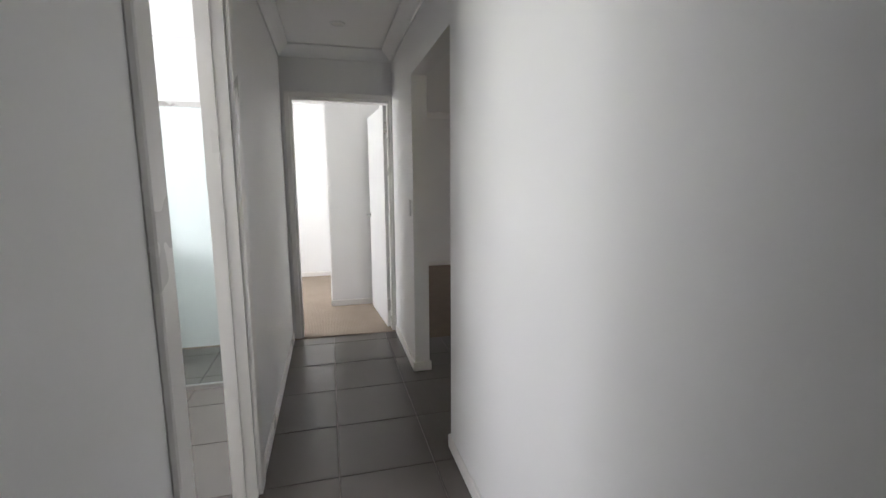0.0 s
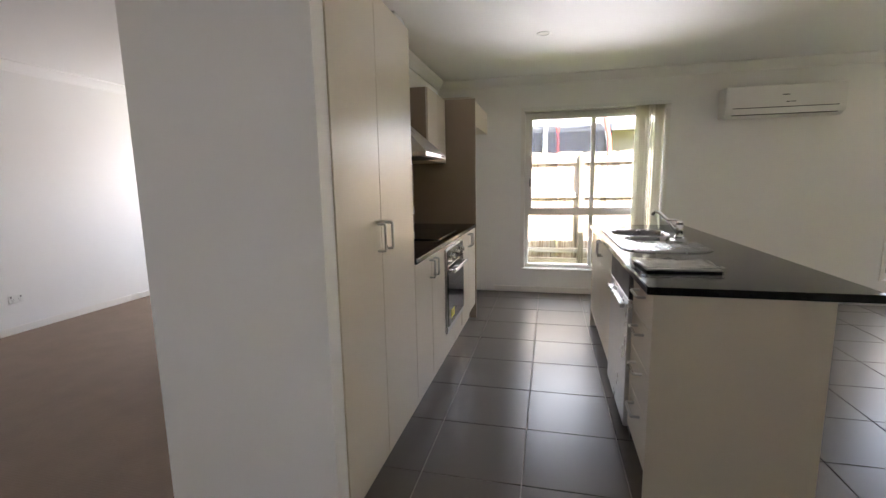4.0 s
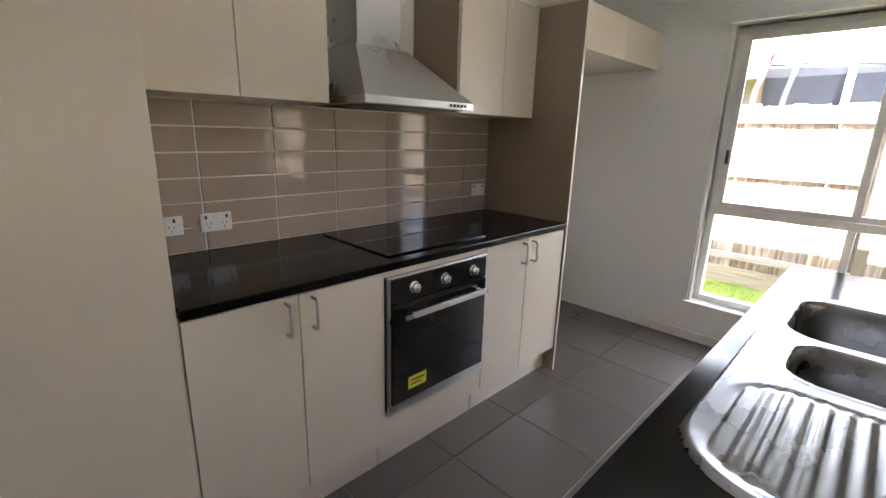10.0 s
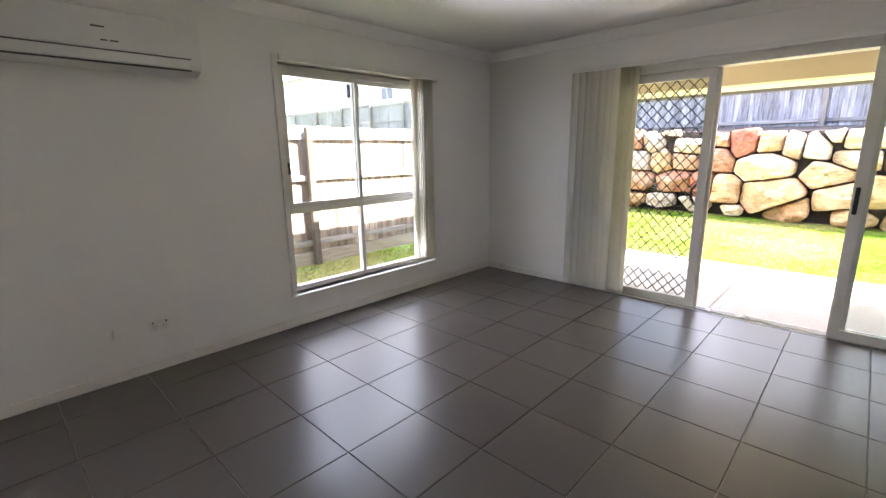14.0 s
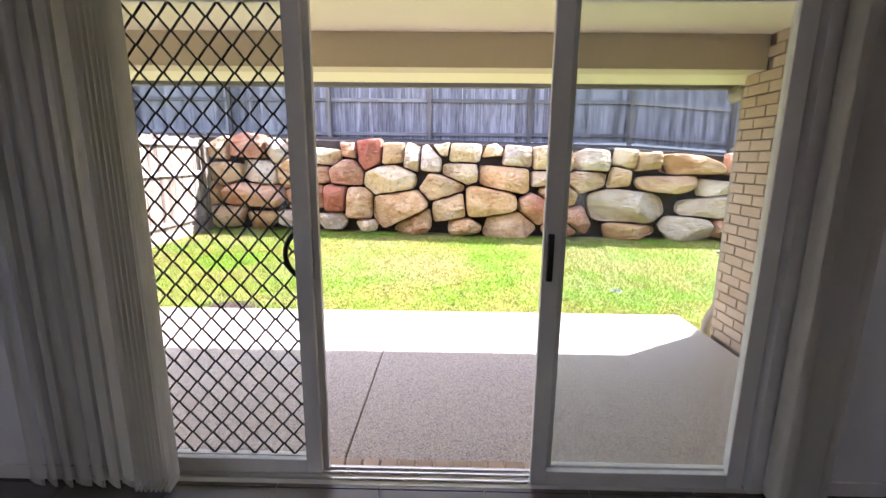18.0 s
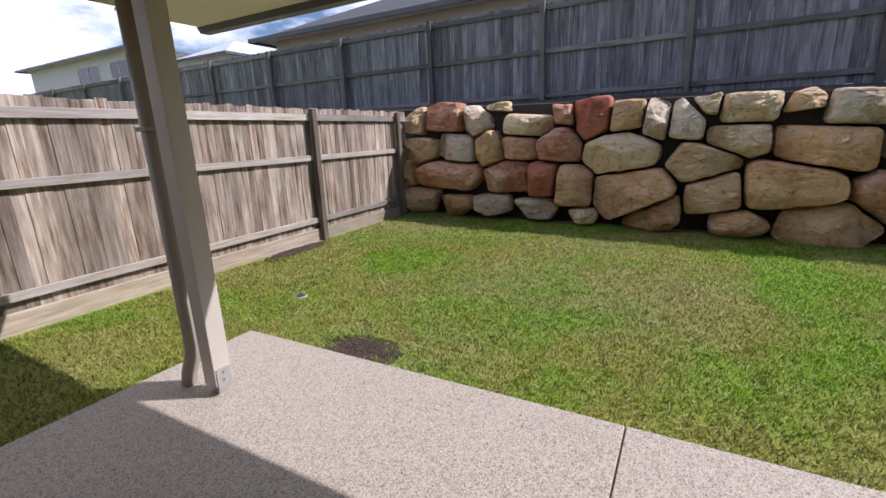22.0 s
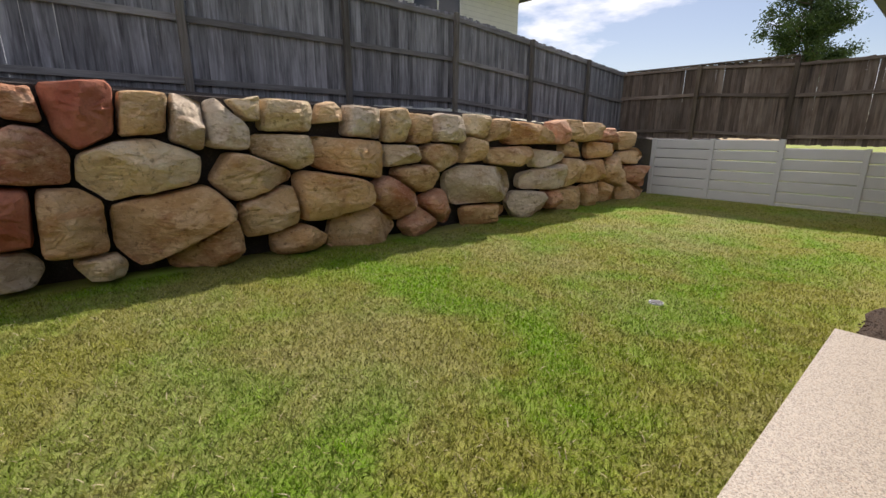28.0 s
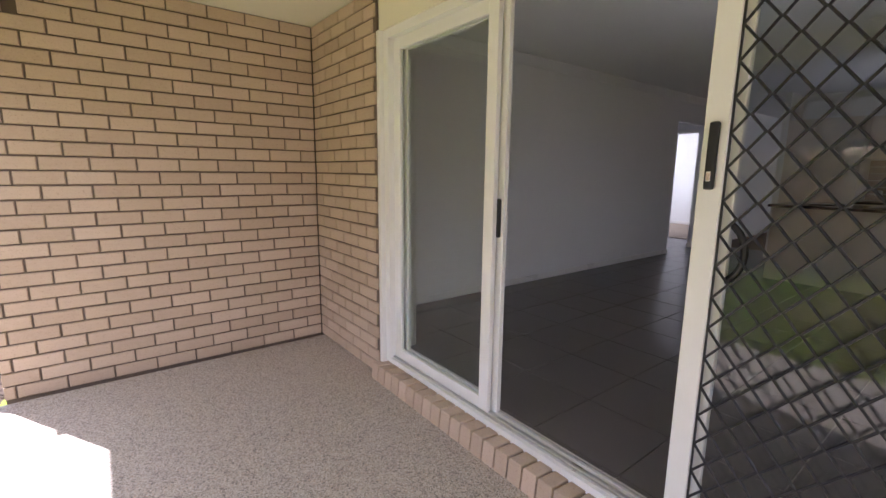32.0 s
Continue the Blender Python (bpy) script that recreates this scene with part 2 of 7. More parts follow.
CHROME = plain("chrome", (0.8, 0.8, 0.8), 0.08, 1.0, var=0.02, bumpy=0.0)
BLACKGLASS = plain("black_glass", (0.006, 0.006, 0.007), 0.05, var=0.1, bumpy=0.0)
BLACK = plain("black_plastic", (0.012, 0.012, 0.013), 0.4)
DARKGREY = plain("dark_grey", (0.05, 0.05, 0.055), 0.5)
WHITEP = plain("white_plastic", (0.80, 0.80, 0.78), 0.35, var=0.02, bumpy=0.01)
FRAMEW = plain("white_powdercoat", (0.78, 0.77, 0.72), 0.4, var=0.03, bumpy=0.02)
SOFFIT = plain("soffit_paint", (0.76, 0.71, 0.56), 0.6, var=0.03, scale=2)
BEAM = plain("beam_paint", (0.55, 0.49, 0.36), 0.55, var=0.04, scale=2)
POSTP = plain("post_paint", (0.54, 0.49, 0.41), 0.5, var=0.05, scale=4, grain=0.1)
GUTTER = plain("gutter_metal", (0.10, 0.10, 0.10), 0.4, 0.0, var=0.05)
PIPE = plain("painted_pipe", (0.34, 0.30, 0.24), 0.5)
GROUT = plain("grout", (0.82, 0.78, 0.72), 0.9)
FGROUT = plain("floor_grout", (0.36, 0.325, 0.29), 0.85)
MORTAR = plain("mortar", (0.15, 0.112, 0.08), 0.95, var=0.15, scale=15, grain=0.3, bumpy=0.4)
YELLOW = plain("yellow_label", (0.75, 0.68, 0.05), 0.5)
RED = plain("red_foam", (0.7, 0.06, 0.04), 0.6)


SINKSTEEL = plain("sink_steel", (0.27, 0.267, 0.262), 0.28, 1.0, var=0.03, scale=9, grain=0.08, gscale=200, bumpy=0.0)
PRINT = plain("grey_print", (0.33, 0.33, 0.34), 0.7)
PAPER = plain("paper", (0.78, 0.78, 0.77), 0.7, var=0.03)
NAVY = plain("navy_plastic", (0.015, 0.02, 0.07), 0.35)
MIRROR = plain("mirror_silver", (0.9, 0.92, 0.92), 0.01, 1.0, var=0.0, grain=0.0, bumpy=0.0)


def frost_mat():
    n = Nodes("frosted_glass")
    n.bump(n.noise(180, 2), 0.2, 0.002)
    return n.done((0.95, 0.97, 0.97), 0.5, 0.0, Transmission_Weight=1.0, IOR=1.2)


def lets_through(n, col, share):
    """Let a share of the light pass through a thin sheet."""
    tl = n.t.nodes.new("ShaderNodeBsdfTranslucent")
    n.set(tl.inputs["Color"], col)
    mx = n.t.nodes.new("ShaderNodeMixShader")
    mx.inputs[0].default_value = share
    n.t.links.new(n.p.outputs[0], mx.inputs[1])
    n.t.links.new(tl.outputs[0], mx.inputs[2])
    n.t.links.new(mx.outputs[0], n.o.inputs["Surface"])


def blind_mat():
    n = Nodes("blind_fabric")
    weave = n.noise(700, 3)
    c = n.mix(n.noise(10, 3), (0.86, 0.845, 0.79), (0.89, 0.875, 0.82))
    c = n.mix(n.math("MULTIPLY", weave, 0.12), c, (0.55, 0.53, 0.46))
    n.bump(weave, 0.15, 0.002)
    lets_through(n, c, 0.62)
    return n.done(c, 0.8)


BLIND = blind_mat()


FROST = frost_mat()


def glass_mat(name, tint=(0.95, 0.97, 0.96)):
    n = Nodes(name)
    n.t.nodes.remove(n.p)
    tr = n.t.nodes.new("ShaderNodeBsdfTransparent")
    tr.inputs["Color"].default_value = (*tint, 1)
    gl = n.t.nodes.new("ShaderNodeBsdfGlossy")
    gl.inputs["Roughness"].default_value = 0.01
    lw = n.t.nodes.new("ShaderNodeLayerWeight")
    lw.inputs["Blend"].default_value = 0.5
    fr = n.math("ADD", n.math("MULTIPLY", n.math("POWER", lw.outputs["Facing"], 5.0), 0.9), 0.035).node
    mx = n.t.nodes.new("ShaderNodeMixShader")
    n.t.links.new(fr.outputs[0], mx.inputs[0])
    n.t.links.new(tr.outputs[0], mx.inputs[1])
    n.t.links.new(gl.outputs[0], mx.inputs[2])
    n.t.links.new(mx.outputs[0], n.o.inputs["Surface"])
    return n.m


GLASS = glass_mat("window_glass")
FILM = glass_mat("clear_film", (0.97, 0.97, 0.97))
SCREENGLASS = glass_mat("shower_glass", (0.95, 0.985, 0.98))


def tile_mat():
    n = Nodes("floor_tile")
    cloud, grain = n.noise(2.3, 2, 0.5, n.map(n.pos, (1, 1, 1), (0, 0, 0), (3.1, 7.7, 0.53))), n.noise(160, 2, 0.5, n.map(n.pos, (1, 1, 1), (0, 0, 0), (0, 0, 0.53)))
    c = n.mix(n.random(), (0.106, 0.092, 0.080), (0.120, 0.105, 0.092))
    c = n.mix(n.math("MULTIPLY", cloud, 0.4), c, (0.145, 0.127, 0.112))
    c = n.mix(n.math("MULTIPLY", grain, 0.2), c, (0.09, 0.08, 0.072))
    return n.done(c, 0.3)


def splash_mat():
    n = Nodes("splash_tile")
    c = n.mix(n.random(), (0.41, 0.33, 0.262), (0.44, 0.357, 0.287))
    c = n.mix(n.math("MULTIPLY", n.noise(40, 4), 0.3), c, (0.35, 0.28, 0.22))
    n.bump(n.noise(7, 2), 0.05, 0.01)
    return n.done(c, 0.06)


def carpet_mat(name, col):
    n = Nodes(name)
    loops = n.add("TexVoronoi", 0, None, Vector=n.map(n.pos, (1, 0.55, 1)), Scale=70.0)
    rows = n.add("TexWave", 0, {"bands_direction": "Y"}, Vector=n.pos, Scale=22.0, Distortion=1.0, Detail=2.0)
    c = n.mix(n.noise(5, 4), shade(col, 0.82), shade(col, 1.15))
    c = n.mix(n.math("MULTIPLY", rows, 0.06), c, shade(col, 0.55))
    n.bump(n.math("ADD", loops, n.math("MULTIPLY", rows, 0.3)), 0.4, 0.004)
    return n.done(c, 0.95)


def brick_mat():
    n = Nodes("cream_brick")
    r = n.random()
    c = n.ramp(r, [(0.0, (0.42, 0.305, 0.205)), (0.5, (0.47, 0.35, 0.24)), (1.0, (0.53, 0.40, 0.285))])
    streak = n.noise(30, 5, vec=n.map(n.pos, (1, 1, 3)))
    c = n.mix(n.math("MULTIPLY", streak, 0.45), c, (0.58, 0.46, 0.345))
    c = n.mix(n.span(n.noise(140, 4), 0.58, 0.72, 0, 0.5), c, (0.25, 0.17, 0.11))
    n.bump(n.noise(90, 5), 0.35, 0.004)
    return n.done(c, 0.88)


def aggregate_mat():
    n = Nodes("exposed_aggregate")
    warp = n.mix(0.02, n.pos, n.add("TexNoise", 1, None, Vector=n.pos, Scale=30.0))
    cell = n.t.nodes.new("ShaderNodeTexVoronoi")
    cell.inputs["Scale"].default_value = 190.0
    n.t.links.new(warp, cell.inputs["Vector"])
    grey = n.add("SeparateColor", 0, None, Color=cell.outputs["Color"])
    c = n.ramp(grey, [(0.0, (0.06, 0.046, 0.035)), (0.16, (0.19, 0.148, 0.11)), (0.3, (0.36, 0.305, 0.24)), (0.6, (0.49, 0.425, 0.34)), (0.85, (0.62, 0.555, 0.45)), (1.0, (0.40, 0.27, 0.17))])
    edge = n.span(cell.outputs["Distance"], 0.25, 0.62, 0.0, 1.0)
    c = n.mix(n.math("MULTIPLY", edge, 0.4), c, (0.33, 0.285, 0.23))
    c = n.mix(n.math("MULTIPLY", n.noise(1.7, 4), 0.16), c, (0.42, 0.37, 0.31))
    n.bump(n.math("SUBTRACT", 1.0, cell.outputs["Distance"]), 0.4, 0.004)
    return n.done(c, 0.5)


def wood_mat(name, stops, fresh=0.5, length=(5.5, 5.5, 0.4)):
    """Weathered sawn timber; the grain runs along z."""
    n = Nodes(name)
    r = n.random()
    off = n.add("CombineXYZ", 0, None, X=n.math("MULTIPLY", r, 37.0), Y=n.math("MULTIPLY", r, 11.0), Z=n.math("MULTIPLY", r, 23.0))
    v = n.add("VectorMath", 0, {"operation": "ADD"})
    vm = v.node
    n.t.links.new(n.pos, vm.inputs[0])
    n.t.links.new(off, vm.inputs[1])
    grain = n.noise(4.5, 6, 0.65, n.map(v, length), 0.12)
    fine = n.noise(40, 4, 0.6, n.map(v, length))
    patch = n.noise(1.1, 3, vec=v)
    c = n.ramp(grain, stops)
    c = n.mix(n.math("MULTIPLY", fine, 0.35), c, shade(stops[0][1], 0.7))
    c = n.mix(n.span(patch, 0.45, 0.75, 0, fresh), c, stops[-1][1])
    knot = n.add("TexVoronoi", 0, None, Vector=n.map(v, tuple(q * 0.8 + 0.2 for q in length)), Scale=0.55)
    c = n.mix(n.span(knot, 0.05, 0.13, 0.85, 0.0), c, shade(stops[0][1], 0.55))
    tone = n.span(r, 0, 1, 0.55, 1.2)
    c = n.mix(1.0, c, n.add("CombineColor", 0, None, Red=tone, Green=tone, Blue=tone), "MULTIPLY")
    n.bump(n.math("ADD", grain, n.math("MULTIPLY", fine, 0.5)), 0.35, 0.004)
    return n.done(c, 0.9)


TILE, SPLASH = tile_mat(), splash_mat()
CARPET = carpet_mat("beige_carpet", (0.33, 0.265, 0.205))
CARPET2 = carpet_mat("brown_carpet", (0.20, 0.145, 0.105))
BRICK, AGG = brick_mat(), aggregate_mat()
FENCE_WARM = wood_mat("weathered_fence", [(0.30, (0.07, 0.043, 0.027)), (0.43, (0.22, 0.15, 0.098)), (0.55, (0.40, 0.31, 0.23)), (0.70, (0.60, 0.53, 0.44))])
FENCE_GREY = wood_mat("grey_fence", [(0.30, (0.07, 0.068, 0.072)), (0.44, (0.175, 0.174, 0.185)), (0.56, (0.275, 0.276, 0.294)), (0.70, (0.40, 0.405, 0.43))])
FENCE_DARK = wood_mat("dark_fence", [(0.25, (0.045, 0.032, 0.025)), (0.45, (0.11, 0.08, 0.06)), (0.6, (0.17, 0.13, 0.10)), (0.8, (0.28, 0.24, 0.20))])
POST_WOOD = wood_mat("treated_post", [(0.25, (0.045, 0.032, 0.021)), (0.45, (0.09, 0.068, 0.045)), (0.6, (0.13, 0.102, 0.07)), (0.8, (0.19, 0.155, 0.11))])
RAIL_WOOD = wood_mat("fence_rail_wood", [(0.25, (0.22, 0.17, 0.13)), (0.45, (0.38, 0.32, 0.26)), (0.6, (0.48, 0.43, 0.37)), (0.8, (0.56, 0.52, 0.47))], length=(0.6, 9, 9))
SLEEPER = wood_mat("sleeper_wood", [(0.25, (0.22, 0.17, 0.11)), (0.45, (0.36, 0.29, 0.20)), (0.6, (0.46, 0.38, 0.28)), (0.8, (0.52, 0.45, 0.35))], length=(0.6, 9, 9))


def rock_mat(name, base, stain=(0.25, 0.105, 0.05), pale=(0.62, 0.455, 0.245)):
    """Split sandstone: bedding tones, iron stains, pale scuffs and pits."""
    n = Nodes(name)
    r = n.random()
    tone = n.span(r, 0, 1, 0.85, 1.2)
    base = n.mix(1.0, base, n.add("CombineColor", 0, None, Red=tone, Green=tone, Blue=tone), "MULTIPLY")
    off = n.add("CombineXYZ", 0, None, X=n.math("MULTIPLY", r, 41.0), Y=n.math("MULTIPLY", r, 17.0), Z=n.math("MULTIPLY", r, 29.0))
    vm = n.add("VectorMath", 0, {"operation": "ADD"})
    n.t.links.new(n.pos, vm.node.inputs[0])
    n.t.links.new(off, vm.node.inputs[1])
    turned = n.map(vm, (1, 1, 2.2), (0.5, 0.0, 0.0))
    beds = n.noise(1.9, 6, 0.6, turned, 0.8)
    c = n.mix(n.span(beds, 0.4, 0.62, 0, 0.8), base, pale)
    c = n.mix(n.span(n.noise(1.5, 5, 0.6, vm, 0.8), 0.5, 0.66, 0, 0.75), c, stain)
    c = n.mix(n.span(n.noise(9, 6, 0.7, turned, 1.0), 0.52, 0.66, 0, 0.65), c, shade(pale, 1.12))
    c = n.mix(n.span(n.noise(13, 6, 0.7, vm), 0.56, 0.68, 0, 0.7), c, shade(stain, 0.5))
    c = n.mix(n.span(n.noise(90, 4), 0.55, 0.75, 0, 0.35), c, shade(stain, 0.5))
    rough = n.math("ADD", n.noise(6, 9, 0.62, turned, 0.5), n.math("MULTIPLY", n.noise(60, 4), 0.12))
    n.bump(rough, 1.0, 0.09)
    return n.done(c, 0.9, 0.0, Specular_IOR_Level=0.25)


def red_rock_mat():
    n = Nodes("red_sandstone")
    c = n.mix(n.span(n.noise(3, 6), 0.35, 0.7, 0, 1), (0.31, 0.085, 0.045), (0.45, 0.18, 0.10))
    c = n.mix(n.span(n.noise(40, 5), 0.5, 0.75, 0, 0.5), c, (0.15, 0.06, 0.035))
    n.bump(n.math("ADD", n.noise(14, 7, 0.65), n.math("MULTIPLY", n.noise(70, 4), 0.3)), 0.5, 0.03)
    return n.done(c, 0.92)


REDROCK = red_rock_mat()
ROCK = rock_mat("tan_sandstone", (0.64, 0.42, 0.22), (0.42, 0.20, 0.09), (0.78, 0.59, 0.37))
ROCK_OCHRE = rock_mat("ochre_sandstone", (0.62, 0.37, 0.165), (0.42, 0.18, 0.07), (0.76, 0.54, 0.31))
ROCK_RUST = rock_mat("rust_sandstone", (0.57, 0.28, 0.155), (0.42, 0.145, 0.07), (0.72, 0.48, 0.32))
ROCK_GREY = rock_mat("grey_sandstone", (0.60, 0.48, 0.34), (0.44, 0.28, 0.16), (0.76, 0.65, 0.50))
ROCK_CREAM = rock_mat("cream_sandstone", (0.70, 0.52, 0.29), (0.48, 0.28, 0.13), (0.82, 0.68, 0.47))


def soil_mat(name, a, b):
    n = Nodes(name)
    c = n.mix(n.noise(9, 6, 0.7), a, b)
    c = n.mix(n.span(n.noise(90, 4), 0.55, 0.7, 0, 0.7), c, shade(b, 2.2))
    n.bump(n.noise(40, 6, 0.7), 0.9, 0.03)
    return n.done(c, 0.97)


SOIL = soil_mat("dark_soil", (0.03, 0.02, 0.014), (0.085, 0.055, 0.035))
MULCH = soil_mat("bark_mulch", (0.02, 0.016, 0.014), (0.07, 0.055, 0.045))


def turf_tint(n):
    """Patches of lush and of dry lawn, shared by the ground and its blades."""
    flat = n.map(n.pos, (1, 1, 0), (0, 0, 0), (0, 0, 0.37))
    lush = n.span(n.noise(0.9, 5, 0.6, flat, 0.5), 0.44, 0.62, 0, 1)
    dry = n.span(n.noise(0.55, 4, 0.6, n.map(flat, (1, 1, 1), (0, 0, 0), (5, 3, 0))), 0.45, 0.65, 0, 1)
    c = n.mix(lush, (0.32, 0.335, 0.055), (0.185, 0.36, 0.004))
    return n.mix(n.math("MULTIPLY", dry, 0.5), c, (0.41, 0.38, 0.165))


def turf_mat():
    n = Nodes("lawn_ground")
    c = n.mix(n.span(n.noise(60, 5), 0.4, 0.7, 0, 0.7), turf_tint(n), (0.17, 0.135, 0.055))
    n.bump(n.noise(70, 6, 0.7), 0.8, 0.03)
    return n.done(c, 0.95)


def blade_mat():
    n = Nodes("grass_blades")
    isl = n.t.nodes.new("ShaderNodeNewGeometry").outputs["Random Per Island"]
    c = n.mix(n.span(isl, 0.55, 1, 0, 0.45), turf_tint(n), (0.50, 0.435, 0.19))
    tone = n.math("MULTIPLY", n.span(n.noise(9, 3), 0.3, 0.7, 0.6, 1.15), n.span(n.math("FRACT", n.math("MULTIPLY", isl, 17.0)), 0.0, 1.0, 0.45, 1.35))
    c = n.mix(1.0, c, n.add("CombineColor", 0, None, Red=tone, Green=tone, Blue=tone), "MULTIPLY")
    lets_through(n, c, 0.4)
    return n.done(c, 0.8, 0.0, Specular_IOR_Level=0.12)


TURF, BLADES = turf_mat(), blade_mat()
STRAW = plain("dry_straw", (0.46, 0.40, 0.22), 0.7, var=0.2, scale=9)

RAIL_GREY = wood_mat("grey_rail", [(0.25, (0.10, 0.09, 0.085)), (0.45, (0.20, 0.19, 0.185)), (0.6, (0.27, 0.26, 0.255)), (0.8, (0.34, 0.335, 0.33))], length=(9, 0.6, 9))
POST_GREY = wood_mat("grey_post", [(0.25, (0.07, 0.06, 0.05)), (0.45, (0.14, 0.125, 0.105)), (0.6, (0.19, 0.175, 0.155)), (0.8, (0.25, 0.235, 0.215))])
RAIL_DARK = wood_mat("dark_rail", [(0.25, (0.07, 0.05, 0.04)), (0.45, (0.15, 0.115, 0.09)), (0.6, (0.21, 0.17, 0.135)), (0.8, (0.30, 0.25, 0.21))], length=(0.6, 9, 9))
CONCRETE = plain("white_concrete", (0.60, 0.60, 0.58), 0.85, var=0.08, scale=3, grain=0.2, gscale=60, bumpy=0.25)
PALEPLASTIC = plain("pale_plastic", (0.42, 0.44, 0.46), 0.6)
DARKPANE = plain("far_window_glass", (0.02, 0.025, 0.03), 0.05, bumpy=0.0)
RENDER_BEIGE = plain("beige_render", (0.50, 0.43, 0.34), 0.85, var=0.05, scale=1)
RENDER_WHITE = plain("white_render", (0.72, 0.71, 0.68), 0.8, var=0.04, scale=1)


def lined_mat(name, col, scale, axis, depth=0.25, rough=0.6):
    """Regular laps or ribs: weatherboards, roof sheets, roof tiles."""
    n = Nodes(name)
    wave = n.add("TexWave", 0, {"bands_direction": axis, "wave_profile": "SAW"}, Vector=n.pos, Scale=scale, Distortion=0.0)
    c = n.mix(n.noise(3, 4), shade(col, 0.88), shade(col, 1.1))
    c = n.mix(n.math("MULTIPLY", n.span(wave, 0.0, 0.15, 1, 0), 0.5), c, shade(col, 0.4))
    n.bump(wave, depth, 0.03)
    return n.done(c, rough)


ROOFT = lined_mat("dark_roof_tiles", (0.06, 0.062, 0.065), 1.0, "Z", 0.6, 0.7)
ROOF_PALE = lined_mat("pale_roof_sheet", (0.55, 0.57, 0.58), 1.6, "X", 0.4, 0.45)
BOARD_CREAM = lined_mat("cream_weatherboard", (0.70, 0.68, 0.62), 1.7, "Z", 0.4, 0.6)
BRICK_FAR = lined_mat("far_brickwork", (0.17, 0.145, 0.128), 3.7, "Z", 0.3, 0.9)


def net_mat():
    n = Nodes("safety_net")
    n.t.nodes.remove(n.p)
    tr, di = n.t.nodes.new("ShaderNodeBsdfTransparent"), n.t.nodes.new("ShaderNodeBsdfDiffuse")
    di.inputs["Color"].default_value = (0.02, 0.022, 0.03, 1)
    mx = n.t.nodes.new("ShaderNodeMixShader")
    mx.inputs[0].default_value = 0.55
    n.t.links.new(tr.outputs[0], mx.inputs[1])
    n.t.links.new(di.outputs[0], mx.inputs[2])
    n.t.links.new(mx.outputs[0], n.o.inputs["Surface"])
    return n.m


NET = net_mat()


def leaf_mat():
    n = Nodes("gum_leaves")
    isl = n.t.nodes.new("ShaderNodeNewGeometry").outputs["Random Per Island"]
    c = n.mix(isl, (0.035, 0.065, 0.02), (0.08, 0.13, 0.04))
    lets_through(n, c, 0.3)
    return n.done(c, 0.5)


LEAF = leaf_mat()

# ---- large structure: inside ----
structure("floor", boxes((XB, XE + 0.1, YH0, YN, -0.2, -0.009)), FGROUT, "concrete floor under dark grey porcelain tiles", "floor")
structure("floor_bedroom", boxes((-4.6, XB + 0.02, -3.6, YH1 + 0.1, -0.2, 0.008)), CARPET, "beige ribbed loop-pile carpet", "carpet")
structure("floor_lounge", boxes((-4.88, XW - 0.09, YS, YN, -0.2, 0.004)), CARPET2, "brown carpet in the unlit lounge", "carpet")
structure("floor_bathroom", boxes((XB, 1.7, -3.4, YH0, -0.2, -0.009)), FGROUT, "floor under grey bathroom tiles", "floor")
LW = (-4.6, -3.1, 0.9, HEAD)
structure("wall_north", wall_bm("x", -4.98, XE + 0.17, YN, YN + 0.24, -0.4, HC, [W1, W2, LW]), WALL, "off-white painted wall with aluminium windows", "wall")
structure("wall_east", wall_bm("y", YS - 0.1, YN, XE, XE + 0.11, -0.2, HC, [(SD[0], SD[1], -0.03, HEAD + 0.02)]), WALL, "off-white painted wall around the glass sliding door", "wall")
structure("wall_hall_right", wall_bm("x", XO, XE, YH1, YS, 0, HC), WALL, "off-white painted wall between hall and living area", "wall")
structure("wall_stub", boxes((XB, XS, YH1, YS, 0, HC), (XS, XO, YH1, YS, 2.05, HC)), WALL, "short painted wall and the head of the hall opening", "wall")
BD = (0.235, 1.07)
structure("wall_hall_left", wall_bm("x", XB - 0.1, 4.6, YH0 - 0.1, YH0, 0, HC, [(BD[0], BD[1], 0, 2.05)]), WALL, "off-white painted hall wall with the bathroom doorway", "wall")
# the hole in this unseen wall is added to let light into the hall
structure("wall_hall_end", wall_bm("y", YH0 - 0.1, YH1, 4.6, 4.7, 0, HC, [(-0.85, -0.05, 0.4, HEAD)]), WALL, "painted wall at the unseen hall end, with an opening added for light", "wall")
DR = (-0.835, -0.02)
structure("wall_bedroom", wall_bm("y", YH0, YS, XB - 0.1, XB, 0, HC, [(DR[0], DR[1], 0, 2.04)]), WALL, "painted wall with the bedroom doorway", "wall")
structure("wall_kitchen", wall_bm("y", 1.16, YN, XW - 0.09, XW, 0, HC), WALL, "painted wall behind the kitchen units", "wall")
structure("wall_nib", boxes((XW, XF - 0.005, 1.16, 1.238, 0, HC)), WALL, "painted nib wall beside the pantry", "wall")
structure("wall_lounge_west", wall_bm("y", YS - 0.1, YN, -4.98, -4.88, 0, HC), WALL, "painted far wall of the lounge", "wall")
structure("wall_lounge_south", wall_bm("x", -4.88, XB - 0.1, YS - 0.1, YS, 0, HC), WALL, "painted wall between lounge and bedroom", "wall")
structure("wall_bedroom_west", wall_bm("y", -3.7, YH1, -4.6, -4.5, 0, HC), WALL, "bright painted bedroom wall", "wall")
structure("wall_bedroom_south", wall_bm("x", -4.6, XB, -3.7, -3.6, 0, HC, [(-4.2, -2.4, 0.6, HEAD)]), WALL, "painted bedroom wall with a window", "wall")
